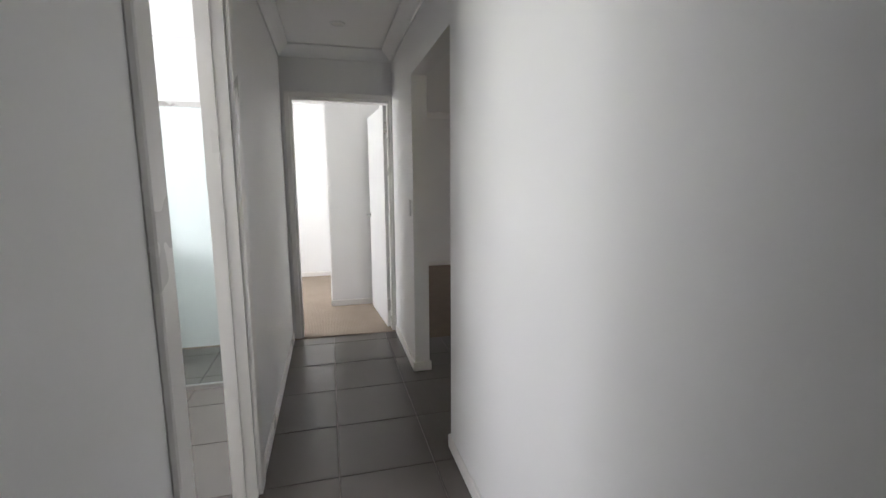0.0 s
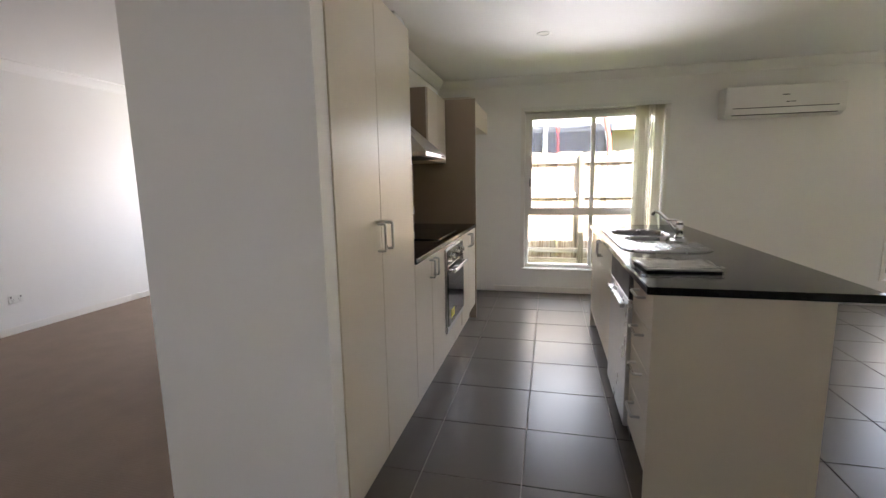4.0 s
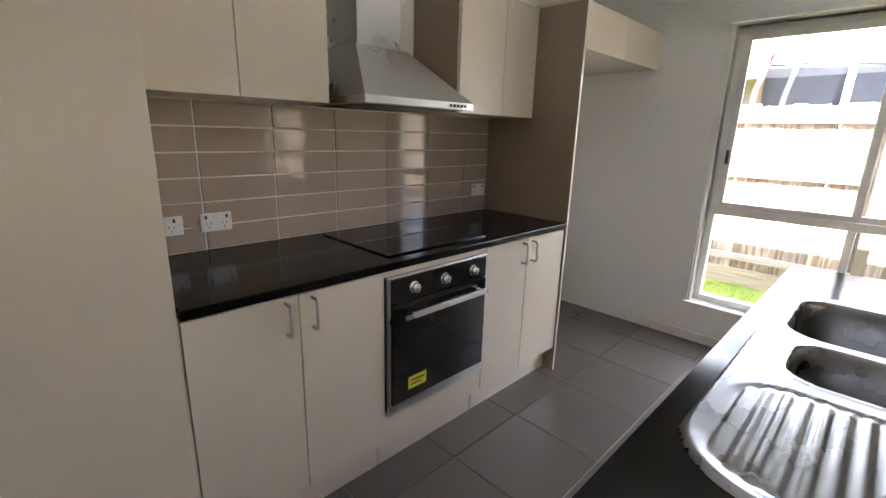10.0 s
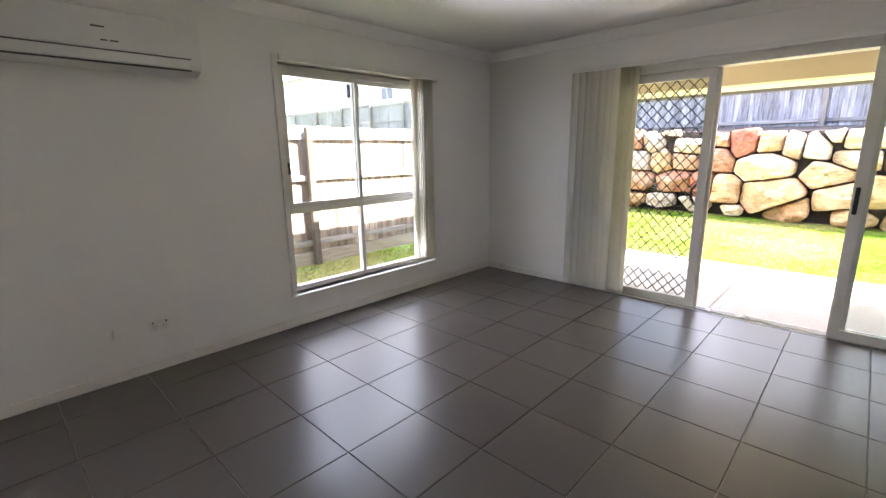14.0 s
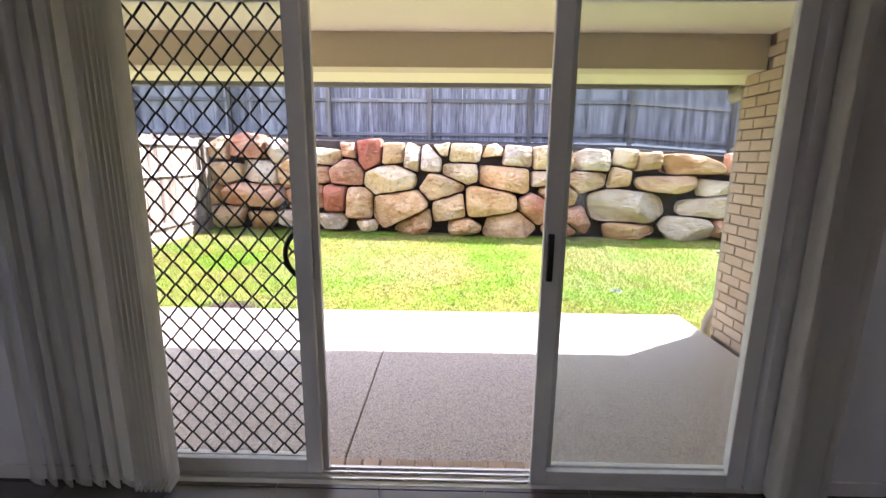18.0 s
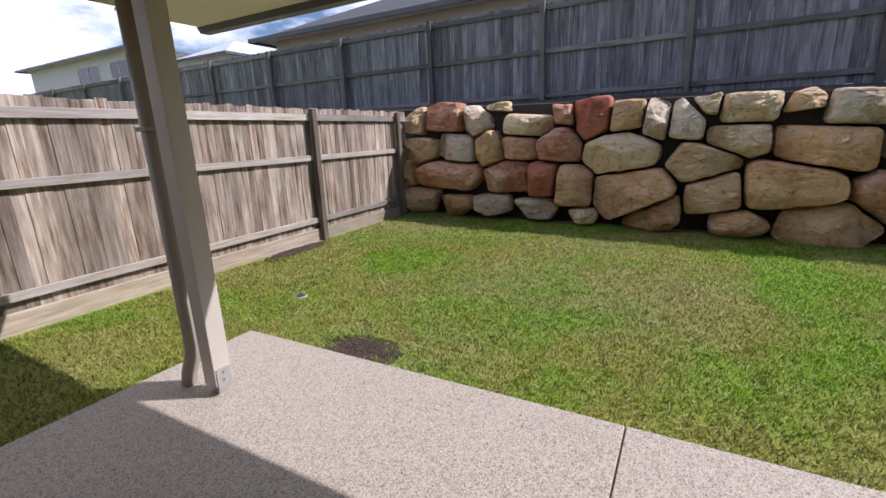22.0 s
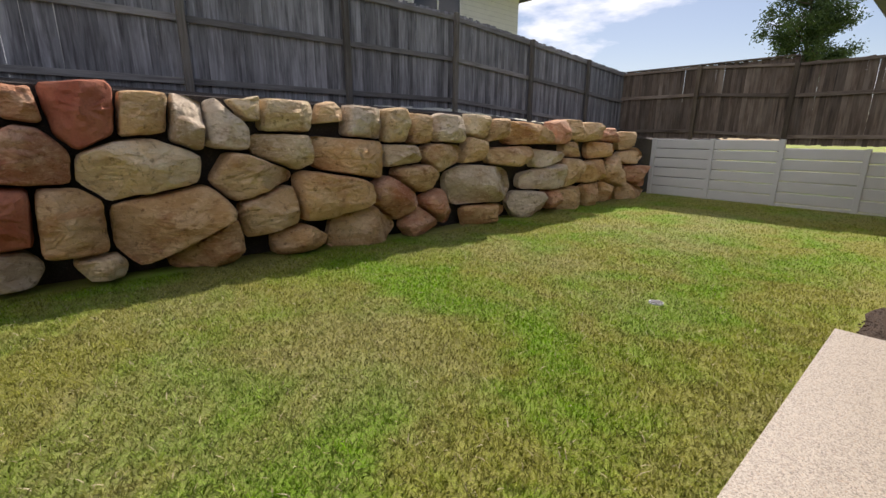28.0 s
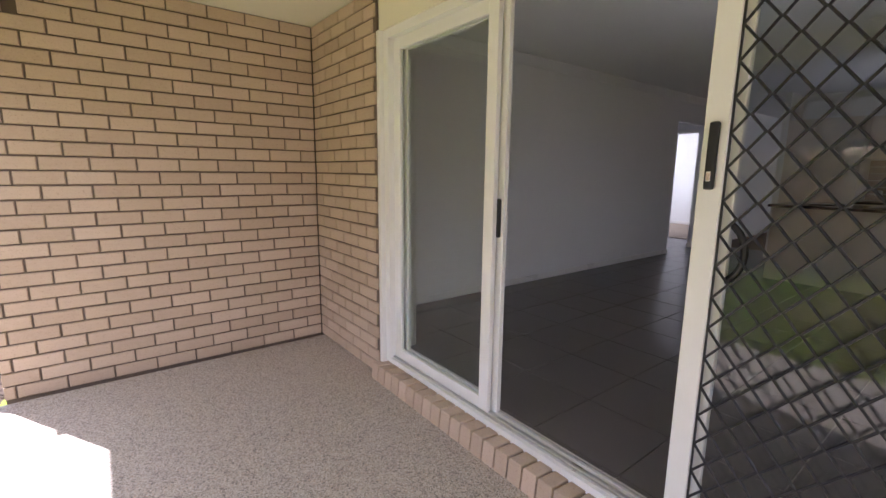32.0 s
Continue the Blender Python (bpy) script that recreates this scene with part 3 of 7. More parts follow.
structure("wall_robe", boxes((-4.5, -2.78, -0.56, YH1, 0, HC)), WALL, "painted wall of the built-in robe", "wall")
structure("wall_bath_west", wall_bm("y", -3.6, YH0 - 0.1, XB - 0.1, XB, 0, HC), WALL, "white bathroom wall", "wall")
structure("wall_bath_south", wall_bm("x", XB, 1.7, -3.6, -3.4, 0, HC, [(-1.2, 0.6, 0.9, HEAD)]), WALL, "white bathroom wall with a frosted window", "wall")
structure("wall_bath_east", wall_bm("y", -3.4, YH0 - 0.1, 1.7, 1.8, 0, HC), WALL, "white bathroom wall", "wall")
structure("ceiling", boxes((-4.98, XE + 0.11, -3.7, YN + 0.12, HC, HC + 0.02)), CEIL, "white painted plasterboard ceiling", "ceiling")


def run_strip(bm, axis, a0, a1, face, out, z0, z1, t, chamfer=0.0):
    """A strip along a wall face; out: the side (+1, -1) on which it stands."""
    lo, hi = (face, face + out * t) if out > 0 else (face + out * t, face)
    if axis == "x":
        box(bm, a0, a1, lo, hi, z0, z1, bev=chamfer, seg=1)
    else:
        box(bm, lo, hi, a0, a1, z0, z1, bev=chamfer, seg=1)


def baseboards():
    runs = [("x", -0.78, XE, YN, -1), ("y", SD[1] + 0.02, YN - 0.013, XE, -1), ("y", YS + 0.013, SD[0] - 0.02, XE, -1),
            ("x", XO, XE - 0.013, YS, 1), ("x", XO, 4.6, YH1, -1), ("y", YH1 - 0.012, YS + 0.012, XO, -1), ("x", XB + 0.06, XS, YH1, -1), ("y", YH1 - 0.012, YS + 0.012, XS, 1),
            ("x", XB + 0.013, BD[0] - 0.065, YH0, 1), ("x", BD[1] + 0.065, 4.6, YH0, 1), ("x", XW - 0.09, XF, 1.16, -1), ("y", 1.148, 1.236, XF - 0.005, 1),
            ("y", YS, YN, -4.88, 1), ("x", -4.86, -1.92, YS, 1), ("y", 1.15, YN, XW - 0.09, -1), ("y", -0.56, YH1, -2.78, 1), ("y", -3.6, -0.56, -4.5, 1), ("x", -4.48, -2.78, -0.56, -1)]
    for axis, a0, a1, face, out in runs:
        bm = bmesh.new()
        run_strip(bm, axis, a0, a1, face, out, 0.002, 0.07, 0.013, 0.003)
        structure("baseboard", bm, TRIM, "cream painted timber skirting board", "skirting board")


def cornices():
    runs = [("x", XW, XE, YN, -1), ("y", YS, YN, XE, -1), ("x", XB, XE, YS, 1), ("y", 1.24, YN, XW, 1), ("x", XB, 4.6, YH1, -1), ("x", XB, 4.6, YH0, 1),
            ("y", YH0, YH1, XB, 1), ("y", YS, YN, -4.88, 1), ("x", -4.86, -1.62, YN, -1), ("x", XW - 0.11, XF, 1.16, -1)]
    for axis, a0, a1, face, out in runs:
        bm = bmesh.new()
        prof = [(0, -0.085), (0.012, -0.085), (0.03, -0.06), (0.055, -0.035), (0.085, -0.012), (0.085, 0.0), (0, 0)]
        ends = []
        for a in (a0, a1):
            ends.append([bm.verts.new((a, face + out * p, HC + q - 0.002) if axis == "x" else (face + out * p, a, HC + q - 0.002)) for p, q in prof])
        for k in range(len(prof)):
            bm.faces.new((ends[0][k], ends[0][(k + 1) % len(prof)], ends[1][(k + 1) % len(prof)], ends[1][k]))
        bm.faces.new(ends[0])
        bm.faces.new(ends[1][::-1])
        bmesh.ops.recalc_face_normals(bm, faces=bm.faces)
        structure("cornice", bm, CEIL, "white cove cornice along the ceiling", "cornice")


baseboards()
cornices()


# ---- windows and doors ----
def window(name, x0, x1, z0, z1, mull, trans, blind_from, label):
    """An aluminium window in the north wall: two sliding sashes over two fixed panes."""
    w = thing(name, (x0 + x1) / 2, YN + 0.1, z0, label, "window", "", "structure")
    ya, yb = YN + 0.07, YN + 0.13
    f = 0.042
    bm = boxes((x0, x1, ya, yb, z0, z0 + f), (x0, x1, ya, yb, z1 - f, z1), (x0, x0 + f, ya, yb, z0 + f, z1 - f), (x1 - f, x1, ya, yb, z0 + f, z1 - f))
    part("window_frame", bm, FRAMEW, w)
    part("transom", boxes((x0 + f, x1 - f, ya - 0.004, yb, trans - 0.025, trans + 0.025), bev=0.004), FRAMEW, w)
    part("mullion", boxes((mull - 0.02, mull + 0.02, ya, yb - 0.01, z0 + f, trans - 0.025), bev=0.003), FRAMEW, w)
    for a, b, dy in ((x0 + f, mull + 0.022, 0.0), (mull - 0.022, x1 - f, 0.026)):
        s = 0.034
        lo, hi = trans + 0.025, z1 - f
        sash = part("sash", boxes((a, b, ya + 0.004 + dy, ya + 0.026 + dy, lo, lo + s), (a, b, ya + 0.004 + dy, ya + 0.026 + dy, hi - s, hi),
                                  (a, a + s, ya + 0.004 + dy, ya + 0.026 + dy, lo + s, hi - s), (b - s, b, ya + 0.004 + dy, ya + 0.026 + dy, lo + s, hi - s)), FRAMEW, w)
        g = part("pane", boxes((a + s, b - s, ya + 0.012 + dy, ya + 0.016 + dy, lo + s, hi - s)), GLASS, sash)
        g.visible_shadow = False
    for a, b in ((x0 + f, mull - 0.02), (mull + 0.02, x1 - f)):
        g = part("pane", boxes((a, b, ya + 0.03, ya + 0.034, z0 + f, trans - 0.025)), GLASS, w)
        g.visible_shadow = False
    part("latch", boxes((x0 + 0.05, x0 + 0.066, ya - 0.02, ya + 0.004, 1.235, 1.33), bev=0.005), BLACK, w, "black sash latch")
    part("reveal", boxes((x0 - 0.012, x0, YN - 0.004, ya, z0, z1), (x1, x1 + 0.012, YN - 0.004, ya, z0, z1), (x0 - 0.012, x1 + 0.012, YN - 0.004, ya, z1, z1 + 0.012)), TRIM, w)
    part("window_sill", boxes((x0 - 0.03, x1 + 0.03, YN - 0.03, ya, z0 - 0.022, z0), bev=0.004), TRIM, w)
    part("architrave", boxes((x0 - 0.045, x0 - 0.012, YN - 0.014, YN, z0 - 0.02, z1 + 0.05), (x1 + 0.012, x1 + 0.045, YN - 0.014, YN, z0 - 0.02, z1 + 0.05), (x0 - 0.045, x1 + 0.045, YN - 0.016, YN, z1 + 0.012, z1 + 0.05)), TRIM, w)
    return w


window("window_1", *W1, 0.31, 0.93, 0.72, "white aluminium sliding window beside the kitchen")
window("window_2", *W2, 3.85, 0.945, 4.37, "white aluminium sliding window of the living area")


def vane_bm(w, z0, z1, bow=0.008):
    """A fabric vane, hanging about its own axis, with a slight bow and a weighted hem."""
    bm = bmesh.new()
    rows = []
    for z in (z0, z0 + 0.05, (z0 + z1) / 2, z1):
        rows.append([[bm.verts.new((w * u, bow * (1 - 4 * u * u) + o, z)) for u in (-0.5, -0.25, 0, 0.25, 0.5)] for o in (0, 0.0022)])
    for (a, b), (c, d) in zip(rows, rows[1:]):
        for k in range(4):
            bm.faces.new((a[k], a[k + 1], c[k + 1], c[k]))
            bm.faces.new((b[k + 1], b[k], d[k], d[k + 1]))
    box(bm, -w * 0.46, w * 0.46, -0.001, 0.006 + bow * 0.4, z0 + 0.002, z0 + 0.03)
    return bm


def blind(label, axis, a0, a1, face, zr, z0, vanes):
    """A vertical blind: a rail on the wall and vanes of (place along the rail, turn in degrees)."""
    mid = (a0 + a1) / 2
    b = thing("vertical_blind", *((mid, face) if axis == "x" else (face, mid)), zr, label, "blind", "vertical blinds")
    out = -1
    rail = boxes((a0, a1, face - 0.085, face - 0.045, zr, zr + 0.035)) if axis == "x" else boxes((face - 0.085, face - 0.045, a0, a1, zr, zr + 0.035))
    part("headrail", rail, WHITEP, b)
    me = mesh_from("vane", vane_bm(0.089, z0, zr), BLIND)
    n = max(2, int((a1 - a0) / 0.9) + 1)
    for k in range(n):
        bm = bmesh.new()
        p = a0 + 0.1 + (a1 - a0 - 0.2) * k / (n - 1)
        if axis == "x":
            box(bm, p - 0.015, p + 0.015, face - 0.06, face - 0.001, zr + 0.036, zr + 0.042)
        else:
            box(bm, face - 0.06, face - 0.001, p - 0.015, p + 0.015, zr + 0.036, zr + 0.042)
        part("bracket", bm, STEEL, b)
    for p, turn in vanes:
        m = Matrix.Translation((p, face - 0.065, 0) if axis == "x" else (face - 0.065, p, 0)) @ Matrix.Rotation(radians(turn), 4, "Z")
        piece("vane", me, b, m)


rv = random.Random(4)
blind("cream fabric vertical blind drawn aside at the kitchen window", "x", W1[0] - 0.02, W1[1] + 0.03, YN, HEAD + 0.005, 0.33,
      [(0.735 + 0.022 * k, 62 + rv.uniform(-12, 12)) for k in range(12)])
blind("cream fabric vertical blind drawn aside at the living window", "x", W2[0] - 0.02, W2[1] + 0.05, YN, HEAD + 0.005, 0.31,
      [(4.40 + 0.024 * k, 20 + 4 * k + rv.uniform(-6, 6)) for k in range(11)])
blind("cream fabric vertical blind parted to both sides of the sliding door", "y", 0.6, 4.08, XE, HEAD + 0.04, 0.03,
      [(0.775 + 0.0175 * k, -4 + rv.uniform(-5, 5)) for k in range(12)] + [(3.46 + 0.02 * k, 8 + rv.uniform(-5, 5)) for k in range(8)]
      + [(3.65 + 0.066 * k, 68 + rv.uniform(-10, 10)) for k in range(7)])


def sliding_door():
    d = thing("door_1", XE + 0.05, (SD[0] + SD[1]) / 2, -0.03, "white aluminium three-panel sliding glass door, open in the middle", "sliding door", "", "structure")
    x0, x1 = XE - 0.005, XE + 0.125
    f = 0.05
    z0, z1 = -0.03, HEAD + 0.02
    ya, yb = SD
    part("door_frame", boxes((x0, x1, ya, ya + f, z0, z1), (x0, x1, yb - f, yb, z0, z1), (x0, x1, ya + f, yb - f, z1 - f, z1), (x0, x1, ya + f, yb - f, z0, z0 + 0.03)), FRAMEW, d)
    part("track", boxes((x0 + 0.03, x0 + 0.036, ya + f, yb - f, z0 + 0.03, z0 + 0.042), (x0 + 0.07, x0 + 0.076, ya + f, yb - f, z0 + 0.03, z0 + 0.042), (x0 + 0.1, x0 + 0.106, ya + f, yb - f, z0 + 0.03, z0 + 0.042)), STEEL, d)
    lo, hi, s = z0 + 0.034, z1 - f, 0.068

    def panel(name, a, b, xa, grille=False):
        xb = xa + 0.028
        p = part(name, boxes((xa, xb, a, a + s, lo, hi), (xa, xb, b - s, b, lo, hi), (xa, xb, a + s, b - s, lo, lo + s), (xa, xb, a + s, b - s, hi - s, hi), bev=0.003), FRAMEW, d)
        if not grille:
            g = part("pane", boxes((xa + 0.012, xa + 0.016, a + s, b - s, lo + s, hi - s)), GLASS, p)
            g.visible_shadow = False
        return p

    panel("fixed_panel", ya + f, 1.915, x0 + 0.062)
    panel("fixed_panel", 2.87, yb - f, x0 + 0.062)
    slide = panel("sliding_panel", ya + f + 0.02, 1.945, x0 + 0.02)
    part("latch", boxes((x0 + 0.004, x0 + 0.02, 1.905, 1.932, 0.93, 1.12), bev=0.006), BLACK, slide, "black latch plate")
    part("latch", boxes((x0 + 0.048, x0 + 0.064, 1.905, 1.932, 0.93, 1.12), bev=0.006), BLACK, slide, "black latch plate")
    scr = panel("screen_panel", 2.845, yb - f, x0 + 0.094, True)
    # diamond grille: zigzag bars that meet at their knees
    a, b, xg = 2.845 + s, yb - f - s, x0 + 0.108
    nc, nr = 8, 19
    cw, rh = (b - a) / nc, (hi - s - lo - s) / nr
    bm = bmesh.new()
    for c in range(nc + 1):
        for sgn in (-1, 1):
            pts = []
            for r in range(nr * 2 + 1):
                z = lo + s + rh * r / 2
                off = sgn * (0.47 if r % 2 else 0.03) * cw
                y = min(b, max(a, a + c * cw + off))
                pts.append((xg, y, z))
            rod(bm, pts, 0.0056, 5)
    part("diamond_grille", bm, BLACK, scr, "black diamond-pattern security grille")
    bm = bmesh.new()
    arc = [(x0 + 0.09 - 0.012, 2.895 + 0.085 * math.sin(t), 1.01 + 0.1 * math.cos(t)) for t in (math.pi * k / 14 for k in range(15))]
    rod(bm, arc, 0.011, 8)
    box(bm, x0 + 0.078, x0 + 0.096, 2.87, 2.91, 0.9, 1.12, bev=0.005)
    part("pull_handle", bm, BLACK, scr, "black half-round pull handle")
    part("lock", boxes((x0 + 0.122, x0 + 0.14, 2.865, 2.895, 1.2, 1.4), bev=0.008), BLACK, scr, "black lock case with keyhole")
    part("key_plate", boxes((x0 + 0.14, x0 + 0.144, 2.873, 2.887, 1.225, 1.255), bev=0.003), CHROME, scr)


sliding_door()


def architrave(name, axis, a0, a1, face, out, top, w=0.062):
    for lo, hi, z0, z1 in ((a0 - w, a0, 0, top + w), (a1, a1 + w, 0, top + w), (a0, a1, top, top + w)):
        bm = bmesh.new()
        run_strip(bm, axis, lo, hi, face, out, z0, z1, 0.018, 0.004)
        structure(name, bm, TRIM, "cream painted timber door architrave", "architrave")


architrave("trim_bathroom_door", "x", BD[0], BD[1], YH0, 1, 2.05, 0.09)
architrave("trim_bedroom_door", "y", DR[0], DR[1] - 0.0, XB, 1, 2.04, 0.045)
structure("trim_bathroom_jamb", boxes((BD[0], BD[0] + 0.018, YH0 - 0.1, YH0, 0, 2.05), (BD[1] - 0.018, BD[1], YH0 - 0.1, YH0, 0, 2.05), (BD[0] + 0.018, BD[1] - 0.018, YH0 - 0.1, YH0, 2.032, 2.05),
                                      (BD[0] + 0.018, BD[0] + 0.03, YH0 - 0.07, YH0 - 0.045, 0, 2.032)), TRIM, "cream painted door jamb with stop", "door jamb")
structure("trim_bedroom_jamb", boxes((XB - 0.1, XB, DR[0], DR[0] + 0.018, 0, 2.04), (XB - 0.1, XB, DR[1] - 0.018, DR[1], 0, 2.04), (XB - 0.1, XB, DR[0] + 0.018, DR[1] - 0.018, 2.022, 2.04)), TRIM, "cream painted door jamb", "door jamb")


def hinged_door():
    """The bedroom door, swung open into the bedroom."""
    hinge = Vector((XB - 0.1, DR[1] - 0.012, 0))
    d = thing("door_2", hinge.x, hinge.y, 0, "white flush bedroom door standing open", "door", "", "structure")
    turn = Matrix.Translation(hinge) @ Matrix.Rotation(radians(4.6), 4, "Z")

    def at(bm):
        bmesh.ops.transform(bm, matrix=turn, verts=bm.verts)
        return bm

    leaf = part("door_leaf", at(boxes((-0.80, 0.0, -0.036, 0.0, 0.012, 2.02), bev=0.002)), DOORW, d)
    bm = bmesh.new()
    for s in (-0.036, 0.0):
        o = -1 if s < 0 else 1
        cyl(bm, (-0.74, s, 1.02), (-0.74, s + o * 0.008, 1.02), 0.026, 20)
        cyl(bm, (-0.74, s, 1.02), (-0.74, s + o * 0.045, 1.02), 0.009, 10)
        rod(bm, [(-0.74, s + o * 0.045, 1.02), (-0.7, s + o * 0.048, 1.022), (-0.62, s + o * 0.045, 1.018)], 0.009, 8)
    part("door_handle", at(bm), CHROME, leaf, "chrome lever handle")
    for z in (0.22, 1.83):
        bm = boxes((-0.032, 0.002, 0.0, 0.003, z - 0.05, z + 0.05), (0.002, 0.012, -0.034, 0.002, z - 0.05, z + 0.05))
        cyl(bm, (0.004, 0.004, z - 0.05), (0.004, 0.004, z + 0.05), 0.007, 10)
        part("hinge", at(bm), STEEL, d, "steel butt hinge")


hinged_door()


# ---- kitchen ----
def d_handle(axis, face, out, along, z0, z1, stand=0.034, r=0.006, level=False):
    """A bent-rod pull handle on a door. axis: along which the door runs."""
    bm = bmesh.new()
    if level:
        pts = [(along - z1 / 2, 0), (along - z1 / 2, stand), (along + z1 / 2, stand), (along + z1 / 2, 0)]
        P = [(a, s, z0) for a, s in pts]
    else:
        P = [(along, 0, z0), (along, stand, z0), (along, stand, z1), (along, 0, z1)]
    Q = []
    for i, (a, s, z) in enumerate(P):
        if i in (1, 2):
            pa, pb = Vector(P[i - 1]), Vector(P[i + 1])
            v = Vector((a, s, z))
            Q += [v + (pa - v).normalized() * 0.008, v + ((pa - v).normalized() + (pb - v).normalized()) * 0.002, v + (pb - v).normalized() * 0.008]
        else:
            Q.append(Vector((a, s, z)))
    R = [((face + out * v.y, v.x, v.z) if axis == "y" else (v.x, face + out * v.y, v.z)) for v in Q]
    rod(bm, R, r, 8)
    return bm


def door_panel(parent, y0, y1, z0, z1, front, out=1, mat=None, name="door"):
    g = 0.0018
    lo, hi = (front - 0.016, front) if out > 0 else (front, front + 0.016)
    return part(name, boxes((lo, hi, y0 + g, y1 - g, z0 + g, z1 - g), bev=0.0012), mat or CREAM, parent)


def base_unit(name, y0, y1, ys, label):
    c = thing(name, (XW + XF) / 2, (y0 + y1) / 2, 0, label, "cabinet", "kitchen base cabinets")
    part("body", boxes((XW + 0.01, XF - 0.017, y0, y1, 0.14, BT - 0.03)), CREAM, c)
    part("kickboard", boxes((XF - 0.075, XF - 0.06, y0, y1, 0.002, 0.14)), CREAM, c)
    for a, b, h in ys:
        d = door_panel(c, a, b, 0.145, BT - 0.036, XF)
        part("handle", d_handle("y", XF, 1, h, 0.755, 0.858), STEEL, d, "brushed steel bow handle")
    return c


base_unit("base_cabinet", 2.092, 2.768, [(2.092, 2.43, 2.385), (2.43, 2.768, 2.475)], "cream laminate two-door base cabinet under the black benchtop")
base_unit("base_cabinet", 3.358, 4.034, [(3.358, 3.682, 3.64), (3.682, 4.034, 3.722)], "cream laminate two-door base cabinet beside the oven")


def oven():
    o = thing("oven", XF - 0.3, 3.08, 0.29, "stainless steel and black glass built-in oven with three knobs", "oven")
    y0, y1 = 2.775, 3.35
    for a, b in ((0.145, 0.268), (0.858, BT - 0.032)):
        part("filler_panel", boxes((XF - 0.55, XF - 0.004, y0 - 0.006, y1 + 0.006, a, b)), CREAM, o, "cream laminate filler panel")
    part("kickboard", boxes((XF - 0.075, XF - 0.06, y0, y1, 0.002, 0.14)), CREAM, o)
    part("body", boxes((XF - 0.55, XF - 0.002, y0 + 0.012, y1 - 0.012, 0.27, 0.856)), DARKGREY, o)
    part("frame", boxes((XF - 0.002, XF + 0.012, y0, y1, 0.27, 0.315), (XF - 0.002, XF + 0.012, y0, y0 + 0.014, 0.315, 0.856), (XF - 0.002, XF + 0.012, y1 - 0.014, y1, 0.315, 0.856), (XF - 0.002, XF + 0.012, y0 + 0.014, y1 - 0.014, 0.848, 0.856), bev=0.002), STEEL, o)
    part("control_panel", boxes((XF, XF + 0.016, y0 + 0.014, y1 - 0.014, 0.752, 0.848), bev=0.002), BLACKGLASS, o)
    d = part("oven_door", boxes((XF, XF + 0.02, y0 + 0.014, y1 - 0.014, 0.317, 0.748), bev=0.003), BLACKGLASS, o, "black glass oven door")
    bm = boxes((XF + 0.046, XF + 0.062, y0 + 0.05, y1 - 0.04, 0.688, 0.712), bev=0.005)
    for y in (y0 + 0.085, y1 - 0.075):
        box(bm, XF + 0.018, XF + 0.05, y - 0.008, y + 0.008, 0.69, 0.71)
    part("handle", bm, STEEL, d, "flat brushed steel bar handle")
    part("energy_label", boxes((XF + 0.0202, XF + 0.021, 2.87, 2.97, 0.36, 0.416)), YELLOW, d, "small yellow sticker")
    part("label_print", boxes((XF + 0.0212, XF + 0.0216, 2.885, 2.955, 0.393, 0.4), (XF + 0.0212, XF + 0.0216, 2.885, 2.94, 0.376, 0.382)), BLACK, d)
    part("inner_rack", boxes(*[(XF + 0.0202, XF + 0.0206, 2.93, 3.24, 0.5 + 0.05 * k, 0.502 + 0.05 * k) for k in range(3)]), DARKGREY, d)
    for y in (2.9, 3.068, 3.245):
        bm = bmesh.new()
        cyl(bm, (XF + 0.016, y, 0.8), (XF + 0.020, y, 0.8), 0.024, 24)
        cyl(bm, (XF + 0.020, y, 0.8), (XF + 0.040, y, 0.8), 0.02, 24, 0.017)
        box(bm, XF + 0.036, XF + 0.046, y - 0.004, y + 0.004, 0.784, 0.817, bev=0.002)
        part("knob", bm, CHROME, o, "silver rotary knob", True)


oven()
top = solid("benchtop", boxes((XW, XF + 0.012, 2.092, 4.035, BT - 0.03, BT), bev=0.003), STONE_TOP, "polished black stone benchtop along the wall", "benchtop")


def cooktop():
    c = thing("cooktop", -1.13, 3.17, BT, "frameless black glass ceramic cooktop set on the benchtop", "cooktop")
    part("glass", boxes((-1.37, -0.885, 2.83, 3.41, BT + 0.0005, BT + 0.007), bev=0.002), BLACKGLASS, c)
    for x, y, r in ((-1.24, 2.98, 0.075), (-1.24, 3.25, 0.095), (-1.03, 2.98, 0.095), (-1.03, 3.25, 0.075)):
        bm = bmesh.new()
        n = 40
        a = [[bm.verts.new((x + q * math.cos(t), y + q * math.sin(t), BT + 0.0074)) for t in (2 * math.pi * k / n for k in range(n))] for q in (r - 0.0015, r)]
        for k in range(n):
            bm.faces.new((a[0][k], a[1][k], a[1][(k + 1) % n], a[0][(k + 1) % n]))
        part("burner_ring", bm, DARKGREY, c)


cooktop()


def splashback():
    s = structure("wall_splashback", boxes((XW, XW + 0.006, 2.092, 4.035, BT, 1.478)), GROUT, "cream grout bed of the taupe wall tiles", "splashback")
    g = 0.0032
    ys = [2.092, 2.352, 2.645, 2.937, 3.23, 3.522, 3.815, 4.035]
    n = 6
    h = (1.478 - BT) / n
    tiles = {}
    for a, b in zip(ys, ys[1:]):
        w = round(b - a, 4)
        if w not in tiles:
            tiles[w] = mesh_from("wall_tile", boxes((0, 0.007, -w / 2 + g, w / 2 - g, -h / 2 + g, h / 2 - g), bev=0.0015), SPLASH)
        for k in range(n):
            piece("wall_tile", tiles[w], s, Matrix.Translation((XW + 0.004, (a + b) / 2, BT + h * (k + 0.5))))


splashback()


